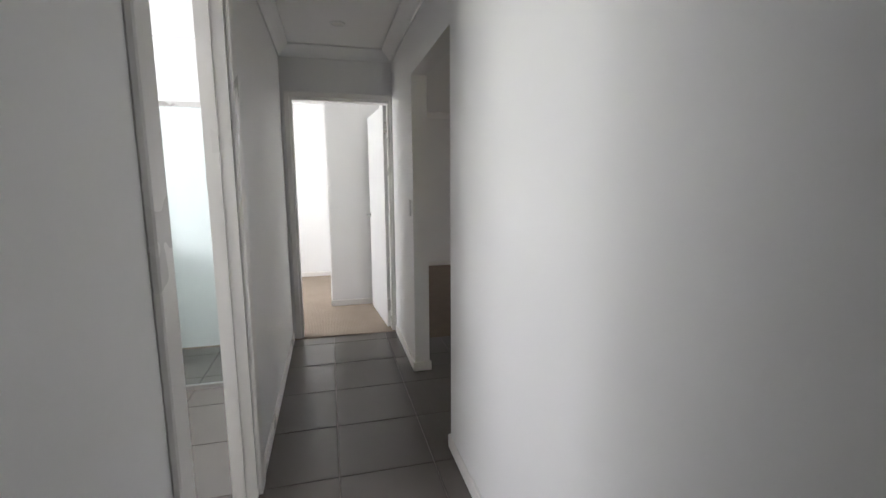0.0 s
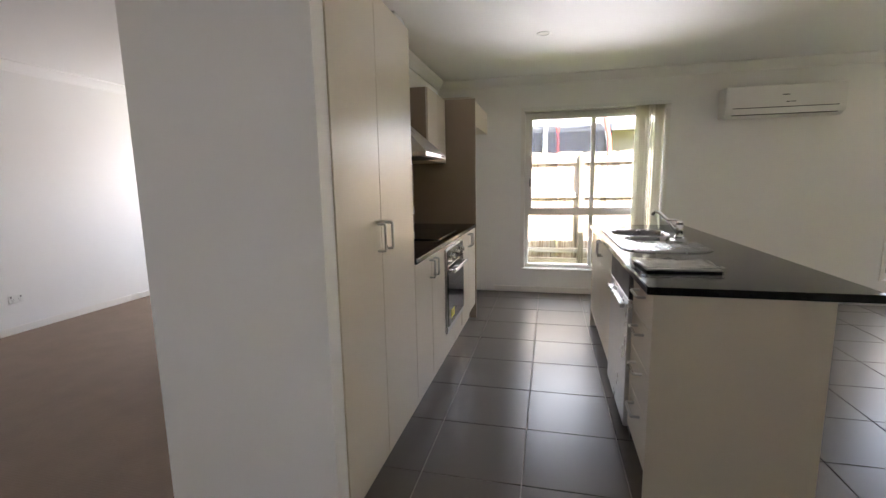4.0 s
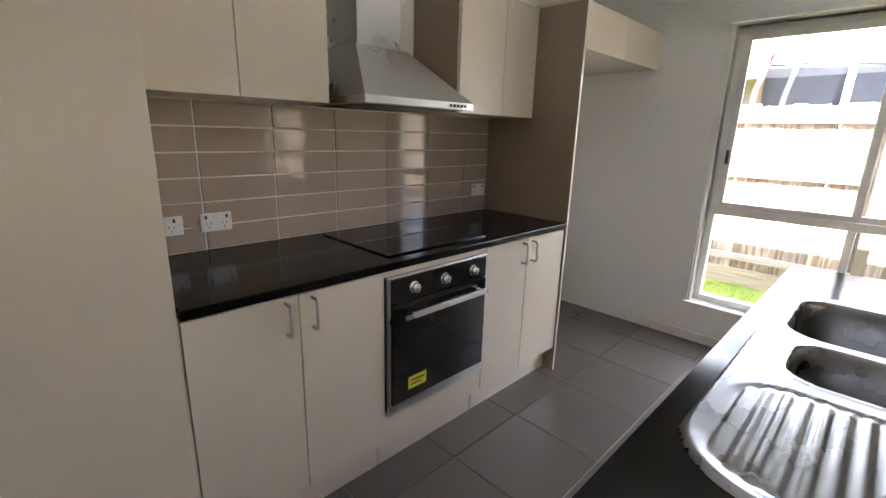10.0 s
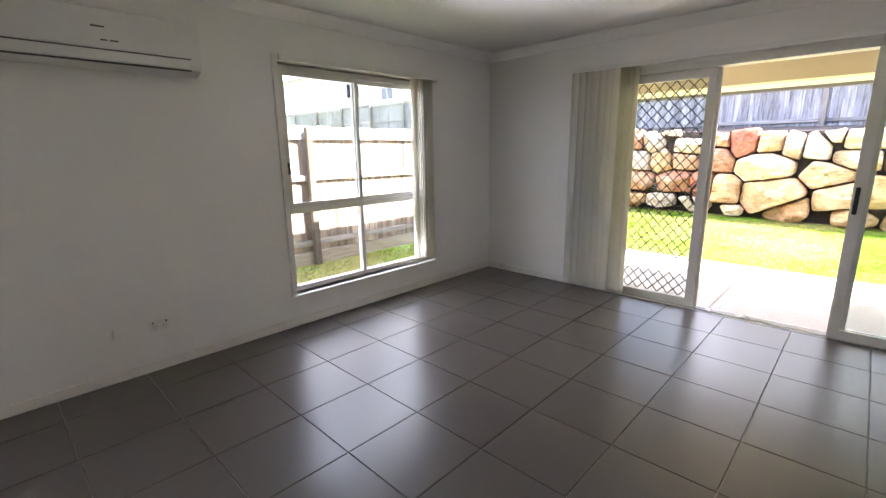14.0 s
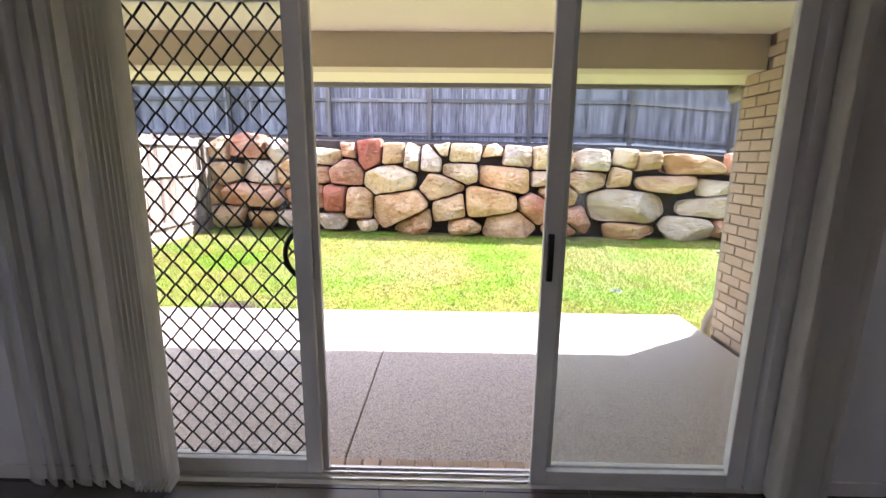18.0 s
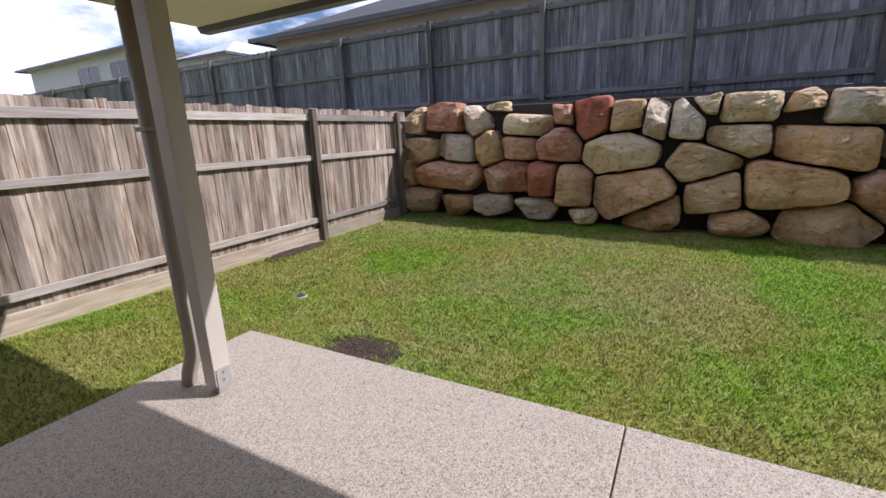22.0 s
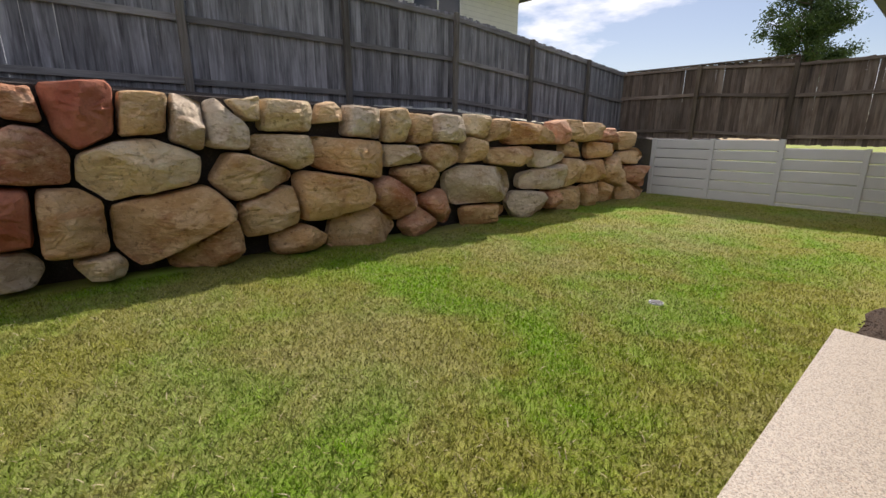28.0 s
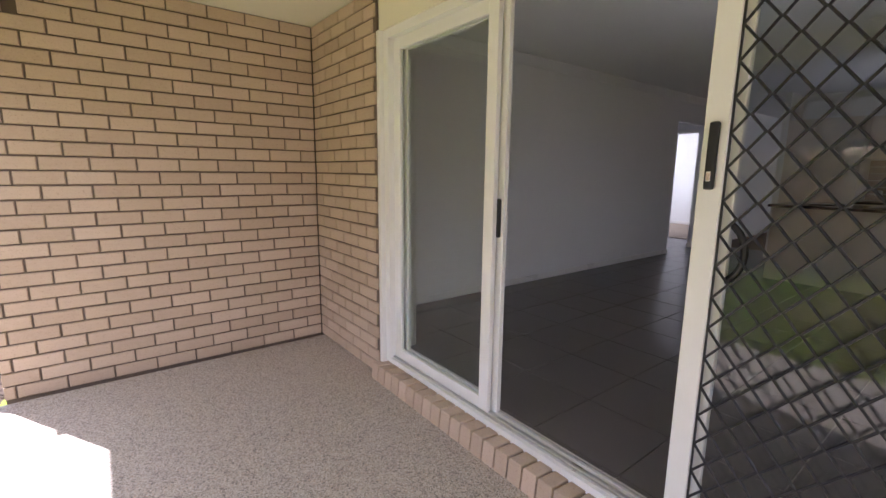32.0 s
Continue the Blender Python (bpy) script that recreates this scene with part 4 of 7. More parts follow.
def power_outlet(x, y, z, face, double=True, w=0.115, h=0.072, switches=True, name="power_outlet", label="white double power outlet on the tiles"):
    """face: '+x', '-y', ... the way it looks."""
    o = thing(name, x, y, z, label, "power outlet" if switches else "wall plate")
    bm = boxes((0, 0.01, -w / 2, w / 2, -h / 2, h / 2), bev=0.003)
    socks = []
    if switches:
        for s in ((-0.028, 0.028) if double else (0.0,)):
            sock = bmesh.new()
            socks.append(sock)
            for dy, dz, rot in ((-0.008, -0.004, 0.5), (0.008, -0.004, -0.5), (0, -0.02, 0)):
                box(sock, 0.010, 0.0106, s + dy - 0.0012, s + dy + 0.0012, dz - 0.005, dz + 0.005)
            box(sock, 0.010, 0.0135, s + 0.01 * (1 if s >= 0 else -1) - 0.004, s + 0.01 * (1 if s >= 0 else -1) + 0.004, 0.014, 0.027)
    m = Matrix.Translation((x, y, z)) @ Matrix.Rotation({"+x": 0, "+y": math.pi / 2, "-x": math.pi, "-y": -math.pi / 2}[face], 4, "Z")
    for b in [bm] + socks:
        bmesh.ops.transform(b, matrix=m, verts=b.verts)
    part("plate", bm, WHITEP, o)
    for sock in socks:
        part("socket", sock, DARKGREY, o)


power_outlet(XW + 0.011, 2.392, 1.024, "+x")
power_outlet(XW + 0.011, 2.235, 1.024, "+x", False, 0.08, 0.072)
power_outlet(XW + 0.011, 3.945, 1.046, "+x", True)
power_outlet(1.885, YN, 0.315, "-y", False, 0.03, 0.07, False, "wall_plate", "small white cable plate low on the wall")
power_outlet(2.12, YN, 0.31, "-y", True, label="white double power outlet low on the wall")
power_outlet(-0.985, YH1, 1.17, "-y", False, 0.07, 0.115, False, "light_switch", "white light switch plate beside the hall opening")
power_outlet(-4.88, 2.84, 0.32, "+x", True, label="white power outlet on the lounge wall")
power_outlet(-4.88, 2.6, 0.32, "+x", False, 0.05, 0.09, False, "wall_plate", "white aerial plate on the lounge wall")


def tall_unit():
    p = thing("pantry", (XW + XF) / 2, 1.68, 0, "tall cream laminate two-door pantry cupboard", "cabinet")
    part("body", boxes((XW + 0.002, XF - 0.017, 1.24, 2.09, 0.12, 2.04)), CREAM, p)
    part("kickboard", boxes((XF - 0.075, XF - 0.06, 1.24, 2.09, 0.002, 0.12)), CREAM, p)
    for a, b, h in ((1.24, 1.64, 1.598), (1.64, 2.09, 1.682)):
        d = door_panel(p, a, b, 0.12, 2.04, XF)
        part("handle", d_handle("y", XF, 1, h, 1.035, 1.145), STEEL, d, "brushed steel bow handle")


tall_unit()


def wall_unit(y0, y1, split, label, x1=-1.1, z0=1.478, z1=2.05):
    c = thing("wall_cabinet", XW, (y0 + y1) / 2, z0, label, "cabinet", "kitchen wall cabinets")
    part("body", boxes((XW + 0.002, x1 - 0.017, y0, y1, z0 + 0.004, z1)), CREAM, c)
    for a, b in ((y0 - 0.004, y0 - 0.0005), (y1 + 0.0005, y1 + 0.004)):
        part("side_panel", boxes((XW + 0.002, x1 - 0.017, a, b, z0 + 0.004, z1)), TAUPE, c, "taupe laminate side panel")
    for a, b in ((y0, split), (split, y1)):
        door_panel(c, a, b, z0, z1, x1)


wall_unit(2.095, 2.728, 2.405, "cream laminate two-door wall cabinet beside the rangehood")
wall_unit(3.42, 4.028, 3.75, "cream laminate two-door wall cabinet against the tall panel")
fc = thing("fridge_cabinet", -1.1, 4.53, 1.8, "cream laminate cabinet over the empty fridge recess", "cabinet")
part("body", boxes((XW + 0.002, -0.877, 4.056, YN - 0.004, 1.842, 2.07)), CREAM, fc)
for a, b in ((4.056, 4.6), (4.6, YN - 0.004)):
    door_panel(fc, a, b, 1.835, 2.07, -0.86)
ep = thing("end_panel", -1.1, 4.045, 0, "tall taupe laminate end panel beside the fridge recess", "panel")
part("panel", boxes((XW + 0.002, XF + 0.008, 4.036, 4.052, 0.0, 2.05)), TAUPE, ep)
part("edge_strip", boxes((XF + 0.008, XF + 0.010, 4.036, 4.052, 0.0, 2.05)), CREAM, ep, "cream edge strip")


def rangehood():
    h = thing("rangehood", -1.2, 3.08, 1.478, "brushed stainless steel canopy rangehood with a square flue", "rangehood")
    y0, y1, x1 = 2.775, 3.35, -0.945
    a, b, xc = 2.9, 3.12, -1.17
    zt = 1.715
    bm = bmesh.new()
    box(bm, XW + 0.012, x1, y0, y1, 1.482, 1.512, bev=0.002)
    part("lip", bm, STEEL, h)
    bm = bmesh.new()
    lo = [bm.verts.new(v) for v in ((XW + 0.012, y0 + 0.002, 1.512), (x1 - 0.002, y0 + 0.002, 1.512), (x1 - 0.002, y1 - 0.002, 1.512), (XW + 0.012, y1 - 0.002, 1.512))]
    hi = [bm.verts.new(v) for v in ((XW + 0.012, a - 0.02, zt), (xc + 0.02, a - 0.02, zt), (xc + 0.02, b + 0.02, zt), (XW + 0.012, b + 0.02, zt))]
    for k in range(4):
        bm.faces.new((lo[k], lo[(k + 1) % 4], hi[(k + 1) % 4], hi[k]))
    bm.faces.new(hi)
    bm.faces.new(lo[::-1])
    bmesh.ops.recalc_face_normals(bm, faces=bm.faces)
    part("canopy", bm, STEEL, h)
    part("flue", boxes((XW + 0.012, xc, a, b, zt, 2.2), bev=0.002), STEEL, h)
    part("flue", boxes((XW + 0.012, xc - 0.006, a + 0.004, b - 0.004, 2.2, HC - 0.002), bev=0.002), STEEL, h)
    part("filter", boxes((XW + 0.05, x1 - 0.05, y0 + 0.05, y1 - 0.05, 1.479, 1.482)), DARKGREY, h, "dark grease filter")
    for k in range(5):
        y = 3.2 + 0.022 * k
        part("button", boxes((x1, x1 + 0.003, y, y + 0.014, 1.491, 1.503), bev=0.001), BLACK, h, "small black push button")


rangehood()


# ---- island ----
IX0, IX1, IY0, IY1 = 0.2, 0.95, 1.635, 4.015


def island():
    c = thing("island_cabinet", 0.51, 2.4, 0, "cream laminate island carcass with end and back panels", "cabinet")
    xf, xb, ya, yb = IX0 + 0.03, 0.805, IY0 + 0.012, IY1 - 0.012
    part("end_panel", boxes((xf - 0.004, xb, ya, ya + 0.018, 0.0, BT - 0.031), bev=0.001), CREAM, c)
    part("end_panel", boxes((xf - 0.004, xb, yb - 0.018, yb, 0.0, BT - 0.031), bev=0.001), CREAM, c)
    part("back_panel", boxes((xb - 0.016, xb, ya + 0.018, yb - 0.018, 0.0, BT - 0.031)), CREAM, c)
    part("kickboard", boxes((xf + 0.06, xf + 0.075, ya + 0.018, yb - 0.018, 0.002, 0.14)), CREAM, c)
    yd = ya + 0.02
    d = thing("drawer_unit", 0.5, 1.9, 0.14, "cream four-drawer unit with bow handles in the island", "drawers")
    part("body", boxes((xf + 0.018, xb - 0.02, yd, 2.06, 0.142, BT - 0.035)), CREAM, d)
    zs = [0.145, 0.36, 0.55, 0.72, BT - 0.036]
    for a, b in zip(zs, zs[1:]):
        p = door_panel(d, yd, 2.06, a, b, xf, -1, name="drawer")
        part("handle", d_handle("y", xf, -1, (yd + 2.06) / 2, b - 0.045, 0.13, level=True), STEEL, p, "brushed steel bow handle")
    w = thing("dishwasher", 0.5, 2.365, 0.1, "stainless steel dishwasher built into the island", "dishwasher")
    part("body", boxes((xf + 0.02, xb - 0.02, 2.066, 2.664, 0.06, BT - 0.036)), DARKGREY, w)
    dd = part("dishwasher_door", boxes((xf - 0.018, xf + 0.02, 2.068, 2.662, 0.12, 0.75), bev=0.004), STEEL, w)
    part("control_panel", boxes((xf - 0.018, xf + 0.02, 2.068, 2.662, 0.754, BT - 0.04), bev=0.004), DARKGREY, w)
    part("handle", boxes((xf - 0.045, xf - 0.02, 2.14, 2.59, 0.69, 0.715), bev=0.006), STEEL, dd)
    part("plinth", boxes((xf + 0.05, xf + 0.06, 2.068, 2.662, 0.004, 0.12)), BLACK, w)
    u = thing("sink_cabinet", 0.5, 3.47, 0.14, "cream two-door cabinet under the sink", "cabinet")
    part("body", boxes((xf + 0.018, xf + 0.03, 2.668, yb - 0.02, 0.142, BT - 0.036)), CREAM, u)
    for a, b, hy in ((2.668, 3.32, 3.275), (3.32, yb - 0.02, 3.365)):
        p = door_panel(u, a, b, 0.145, BT - 0.036, xf, -1)
        part("handle", d_handle("y", xf, -1, hy, 0.755, 0.858), STEEL, p, "brushed steel bow handle")


island()
SX0, SX1, SY0, SY1 = 0.285, 0.675, 2.885, 3.55
bm = bmesh.new()
loops = [[bm.verts.new((x, y, z)) for x, y in ((a, c), (b, c), (b, d), (a, d))] for z in (BT - 0.03, BT) for a, b, c, d in ((IX0, IX1, IY0, IY1), (SX0, SX1, SY0, SY1))]
for p, q in ((0, 1), (1, 3), (3, 2), (2, 0)):
    for k in range(4):
        bm.faces.new((loops[p][k], loops[p][(k + 1) % 4], loops[q][(k + 1) % 4], loops[q][k]))
bmesh.ops.recalc_face_normals(bm, faces=bm.faces)
bmesh.ops.bevel(bm, geom=[e for e in bm.edges if e.is_manifold and e.calc_face_angle() > 1], offset=0.003, segments=2, affect="EDGES")
solid("benchtop", bm, STONE_TOP, "polished black stone island benchtop overhanging its end", "benchtop")


def rounded(u, v, x0, x1, y0, y1, r):
    """Signed distance to a rounded rectangle."""
    qx, qy = abs(u - (x0 + x1) / 2) - (x1 - x0) / 2 + r, abs(v - (y0 + y1) / 2) - (y1 - y0) / 2 + r
    return math.hypot(max(qx, 0), max(qy, 0)) + min(max(qx, qy), 0) - r


def sink():
    s = thing("sink", 0.46, 3.0, BT, "stainless steel one-and-a-half bowl sink with ribbed drainer", "sink")
    x0, x1, y0, y1, st = 0.242, 0.722, 2.455, 3.585, 0.0065
    nx, ny = int((x1 - x0) / st) + 1, int((y1 - y0) / st) + 1
    xs, ys = np.linspace(x0, x1, nx), np.linspace(y0, y1, ny)
    bm = bmesh.new()
    grid = {}

    def smooth(t):
        t = max(0.0, min(1.0, t))
        return t * t * (3 - 2 * t)

    for i, x in enumerate(xs):
        for j, y in enumerate(ys):
            d = max(rounded(x, y, x0, x1, y0, y1, 0.085), rounded(x, y, x0, x1, 2.455, 4.2, 0.15))
            if d > 0.0075:
                continue
            if d > 0:
                # draw the outermost points in to the rim's outline
                def rim(u, v):
                    return max(rounded(u, v, x0, x1, y0, y1, 0.085), rounded(u, v, x0, x1, 2.455, 4.2, 0.15))
                gx, gy = (rim(x + 0.001, y) - d) / 0.001, (rim(x, y + 0.001) - d) / 0.001
                x, y, d = x - gx * d, y - gy * d, 0.0
            z = 0.0045 - 0.0045 * smooth((d + 0.008) / 0.008) + 0.003 * math.exp(-((d + 0.014) / 0.006) ** 2)
            for a, b, c, e, r, deep in ((0.3, 0.66, 3.175, 3.53, 0.085, 0.17), (0.338, 0.622, 2.905, 3.125, 0.07, 0.14)):
                k = rounded(x, y, a, b, c, e, r)
                z -= deep * smooth((0.004 - k) / 0.034) + 0.006 * smooth((-k - 0.05) / 0.1)
                z += 0.0012 * math.exp(-((k - 0.012) / 0.006) ** 2)
            k = rounded(x, y, 0.276, 0.69, 2.49, 2.845, 0.1)
            if k < 0.004:
                rib = 0.5 + 0.5 * math.cos((x - 0.276) * 2 * math.pi / 0.0285)
                z += -0.003 * smooth(-k / 0.01) + 0.0058 * rib ** 2 * smooth((-k - 0.004) / 0.02)
            grid[i, j] = bm.verts.new((x, y, BT + 0.0008 + z))
    for (i, j), v in list(grid.items()):
        q = [grid.get(k) for k in ((i, j), (i + 1, j), (i + 1, j + 1), (i, j + 1))]
        if all(q):
            bm.faces.new(q)
    part("bowls_and_drainer", bm, SINKSTEEL, s, "", True)
    for x, y in ((0.48, 3.35), (0.48, 3.015)):
        bm = bmesh.new()
        z = BT - (0.174 if y > 3.2 else 0.144)
        cyl(bm, (x, y, z), (x, y, z + 0.005), 0.042, 28)
        for k in range(6):
            box(bm, x - 0.003 + 0.02 * math.cos(k * 1.047), x + 0.003 + 0.02 * math.cos(k * 1.047), y - 0.003 + 0.02 * math.sin(k * 1.047), y + 0.003 + 0.02 * math.sin(k * 1.047), z + 0.005, z + 0.007)
        part("waste", bm, CHROME, s, "round chrome waste outlet")


sink()


def mixer_tap():
    t = thing("mixer_tap", 0.69, 3.13, BT, "chrome lever mixer tap with a raised spout", "tap")
    x, y, z = 0.69, 3.13, BT + 0.004
    bm = bmesh.new()
    cyl(bm, (x, y, z), (x, y, z + 0.012), 0.027, 24)
    cyl(bm, (x, y, z + 0.012), (x, y, z + 0.085), 0.021, 24, 0.022)
    part("body", bm, CHROME, t, "", True)
    bm = bmesh.new()
    rod(bm, [(x - 0.01, y + 0.005, z + 0.03), (x - 0.05, y + 0.06, z + 0.1), (x - 0.1, y + 0.13, z + 0.155), (x - 0.118, y + 0.155, z + 0.16), (x - 0.128, y + 0.17, z + 0.15), (x - 0.132, y + 0.175, z + 0.135)], 0.0115, 14)
    part("spout", bm, CHROME, t, "", True)
    bm = bmesh.new()
    cyl(bm, (x, y, z + 0.085), (x, y, z + 0.112), 0.023, 24, 0.016)
    rod(bm, [(x, y, z + 0.105), (x - 0.03, y + 0.012, z + 0.112), (x - 0.075, y + 0.02, z + 0.112)], 0.0065, 10)
    part("lever", bm, CHROME, t, "", True)


mixer_tap()


# ---- small things on the island ----
def papers():
    p = thing("document_sleeve", 0.39, 2.03, BT, "clear plastic sleeve with printed papers on the benchtop", "papers")

    def sheet(w, h, z, wave, th, seed):
        r = random.Random(seed)
        bm = bmesh.new()
        nx, ny = 16, 12
        g = {}
        for i in range(nx + 1):
            for j in range(ny + 1):
                u, v = i / nx - 0.5, j / ny - 0.5
                lift = wave * (noise.noise(Vector((u * 3.2 + seed, v * 3.0, 0.3))) + 0.6) + wave * 1.5 * max(0, abs(u) - 0.38)
                g[i, j] = bm.verts.new((u * w, v * h, z + max(0.0004, lift)))
        for i in range(nx):
            for j in range(ny):
                bm.faces.new((g[i, j], g[i + 1, j], g[i + 1, j + 1], g[i, j + 1]))
        ret = bmesh.ops.extrude_face_region(bm, geom=bm.faces[:])
        bmesh.ops.translate(bm, vec=(0, 0, -th), verts=[v for v in ret["geom"] if isinstance(v, bmesh.types.BMVert)])
        bmesh.ops.recalc_face_normals(bm, faces=bm.faces)
        bmesh.ops.transform(bm, matrix=Matrix.Translation((0.393, 2.03, 0)) @ Matrix.Rotation(radians(4), 4, "Z"), verts=bm.verts)
        return bm

    part("backing", sheet(0.30, 0.225, BT + 0.005, 0.001, 0.004, 1), DARKGREY, p, "dark folder at the bottom")
    part("papers", sheet(0.292, 0.215, BT + 0.013, 0.003, 0.007, 2), PAPER, p, "white printed sheets", True)
    part("sleeve", sheet(0.318, 0.24, BT + 0.018, 0.007, 0.0006, 5), FILM, p, "clear crinkled plastic", True)
    bm = bmesh.new()
    r = random.Random(8)
    for k in range(15):
        xx = 0.31 + 0.0125 * k
        box(bm, xx, xx + 0.0012, 2.10 - r.uniform(0.05, 0.15), 2.11, BT + 0.0172, BT + 0.0174)
    part("print", bm, PRINT, p, "grey lines of print")
    part("heading", boxes((0.272, 0.279, 2.01, 2.09, BT + 0.0172, BT + 0.0174)), DARKGREY, p, "dark bold heading")
    part("stamp", boxes((0.475, 0.51, 1.937, 1.954, BT + 0.0172, BT + 0.0174)), DARKGREY, p, "dark printed box")


papers()
pen = thing("ballpoint_pen", 0.31, 2.22, BT, "white and dark blue ballpoint pen on the benchtop", "pen")
bm = bmesh.new()
cyl(bm, (0.25, 2.23, BT + 0.006), (0.33, 2.213, BT + 0.006), 0.0048, 10)
part("barrel", bm, WHITEP, pen)
bm = bmesh.new()
cyl(bm, (0.33, 2.213, BT + 0.006), (0.375, 2.2035, BT + 0.006), 0.0052, 10)
cyl(bm, (0.375, 2.2035, BT + 0.006), (0.388, 2.2007, BT + 0.006), 0.0045, 10, 0.001)
part("grip", bm, NAVY, pen)
part("clip", boxes((0.254, 0.29, 2.2245, 2.2275, BT + 0.011, BT + 0.0125)), CHROME, pen)
keys = thing("bunch_of_keys", 0.34, 2.18, BT, "bunch of keys with black fobs on the benchtop", "keys")
for k in range(4):
    bm = bmesh.new()
    x, y, a = 0.27 + 0.04 * k, 2.18 + 0.008 * (k % 2), 0.35 * k - 0.3
    box(bm, -0.03, 0.03, -0.011, 0.011, 0, 0.006 + 0.002 * (k % 2), bev=0.003)
    bmesh.ops.transform(bm, matrix=Matrix.Translation((x, y, BT + 0.001 + 0.003 * k)) @ Matrix.Rotation(a, 4, "Z"), verts=bm.verts)
    part("fob" if k % 2 else "key", bm, BLACK if k % 2 else STEEL, keys)
bm = bmesh.new()
rod(bm, [(0.39 + 0.015 * math.cos(t), 2.18 + 0.015 * math.sin(t), BT + 0.008) for t in (2 * math.pi * k / 16 for k in range(17))], 0.0012, 6)
part("ring", bm, CHROME, keys)
part("tag", boxes((0.395, 0.425, 2.173, 2.195, BT + 0.004, BT + 0.009), bev=0.002), WHITEP, keys, "white plastic tag")


# ---- living area ----
def air_conditioner():
    a = thing("air_conditioner", 2.01, YN, 1.875, "white wall-mounted split-system air conditioner", "air conditioner")
    x0, x1, z0, z1, y0 = 1.51, 2.515, 1.875, 2.175, YN - 0.21
    prof = [(YN - 0.002, z0 + 0.012), (YN - 0.12, z0), (y0 + 0.012, z0 + 0.03), (y0, z0 + 0.06), (y0, z1 - 0.02), (y0 + 0.015, z1 - 0.003), (YN - 0.002, z1)]
    bm = bmesh.new()
    e = [[bm.verts.new((x, y, z)) for y, z in prof] for x in (x0, x1)]
    for k in range(len(prof)):
        bm.faces.new((e[0][k], e[0][(k + 1) % len(prof)], e[1][(k + 1) % len(prof)], e[1][k]))
    bm.faces.new(e[0])
    bm.faces.new(e[1][::-1])
    bmesh.ops.recalc_face_normals(bm, faces=bm.faces)
    bmesh.ops.bevel(bm, geom=[ed for ed in bm.edges], offset=0.005, segments=2, affect="EDGES")
    part("body", bm, WHITEP, a)
    part("front_panel", boxes((x0 + 0.008, x1 - 0.008, y0 - 0.006, y0, z0 + 0.095, z1 - 0.012), bev=0.004), WHITEP, a)
    part("louvre", boxes((x0 + 0.07, x1 - 0.07, y0 - 0.003, y0 + 0.006, z0 + 0.03, z0 + 0.082), bev=0.003), WHITEP, a)
    part("air_slot", boxes((x0 + 0.06, x1 - 0.06, y0 - 0.001, y0 + 0.004, z0 + 0.084, z0 + 0.091)), DARKGREY, a, "dark air slot")
    part("air_slot", boxes((x0 + 0.06, x1 - 0.06, y0 + 0.004, y0 + 0.03, z0 + 0.022, z0 + 0.028)), DARKGREY, a, "dark air slot")
    part("badge", boxes((1.985, 2.045, y0 - 0.0075, y0 - 0.006, 2.07, 2.078)), DARKGREY, a, "small grey maker's badge")
    part("display", boxes((2.06, 2.1, y0 - 0.0075, y0 - 0.006, 2.005, 2.012), (2.02, 2.05, y0 - 0.0075, y0 - 0.006, 2.005, 2.012)), DARKGREY, a)


air_conditioner()
for x, y in ((-0.22, 3.67), (2.4, 2.6), (-1.2, -0.45)):
    dl = thing("downlight", x, y, HC - 0.004, "round white recessed ceiling downlight, switched off", "downlight", "ceiling downlights")
    bm = bmesh.new()
    n = 32
    rings = [[bm.verts.new((x + r * math.cos(t), y + r * math.sin(t), z)) for t in (2 * math.pi * k / n for k in range(n))] for r, z in ((0.055, HC - 0.0005), (0.052, HC - 0.007), (0.04, HC - 0.007), (0.036, HC - 0.001))]
    for a, b in zip(rings, rings[1:]):
        for k in range(n):
            bm.faces.new((a[k], a[(k + 1) % n], b[(k + 1) % n], b[k]))
    part("rim", bm, WHITEP, dl, "", True)
    bm = bmesh.new()
    cyl(bm, (x, y, HC - 0.0025), (x, y, HC - 0.0005), 0.037, 24)
    part("lens", bm, FRAMEW, dl)


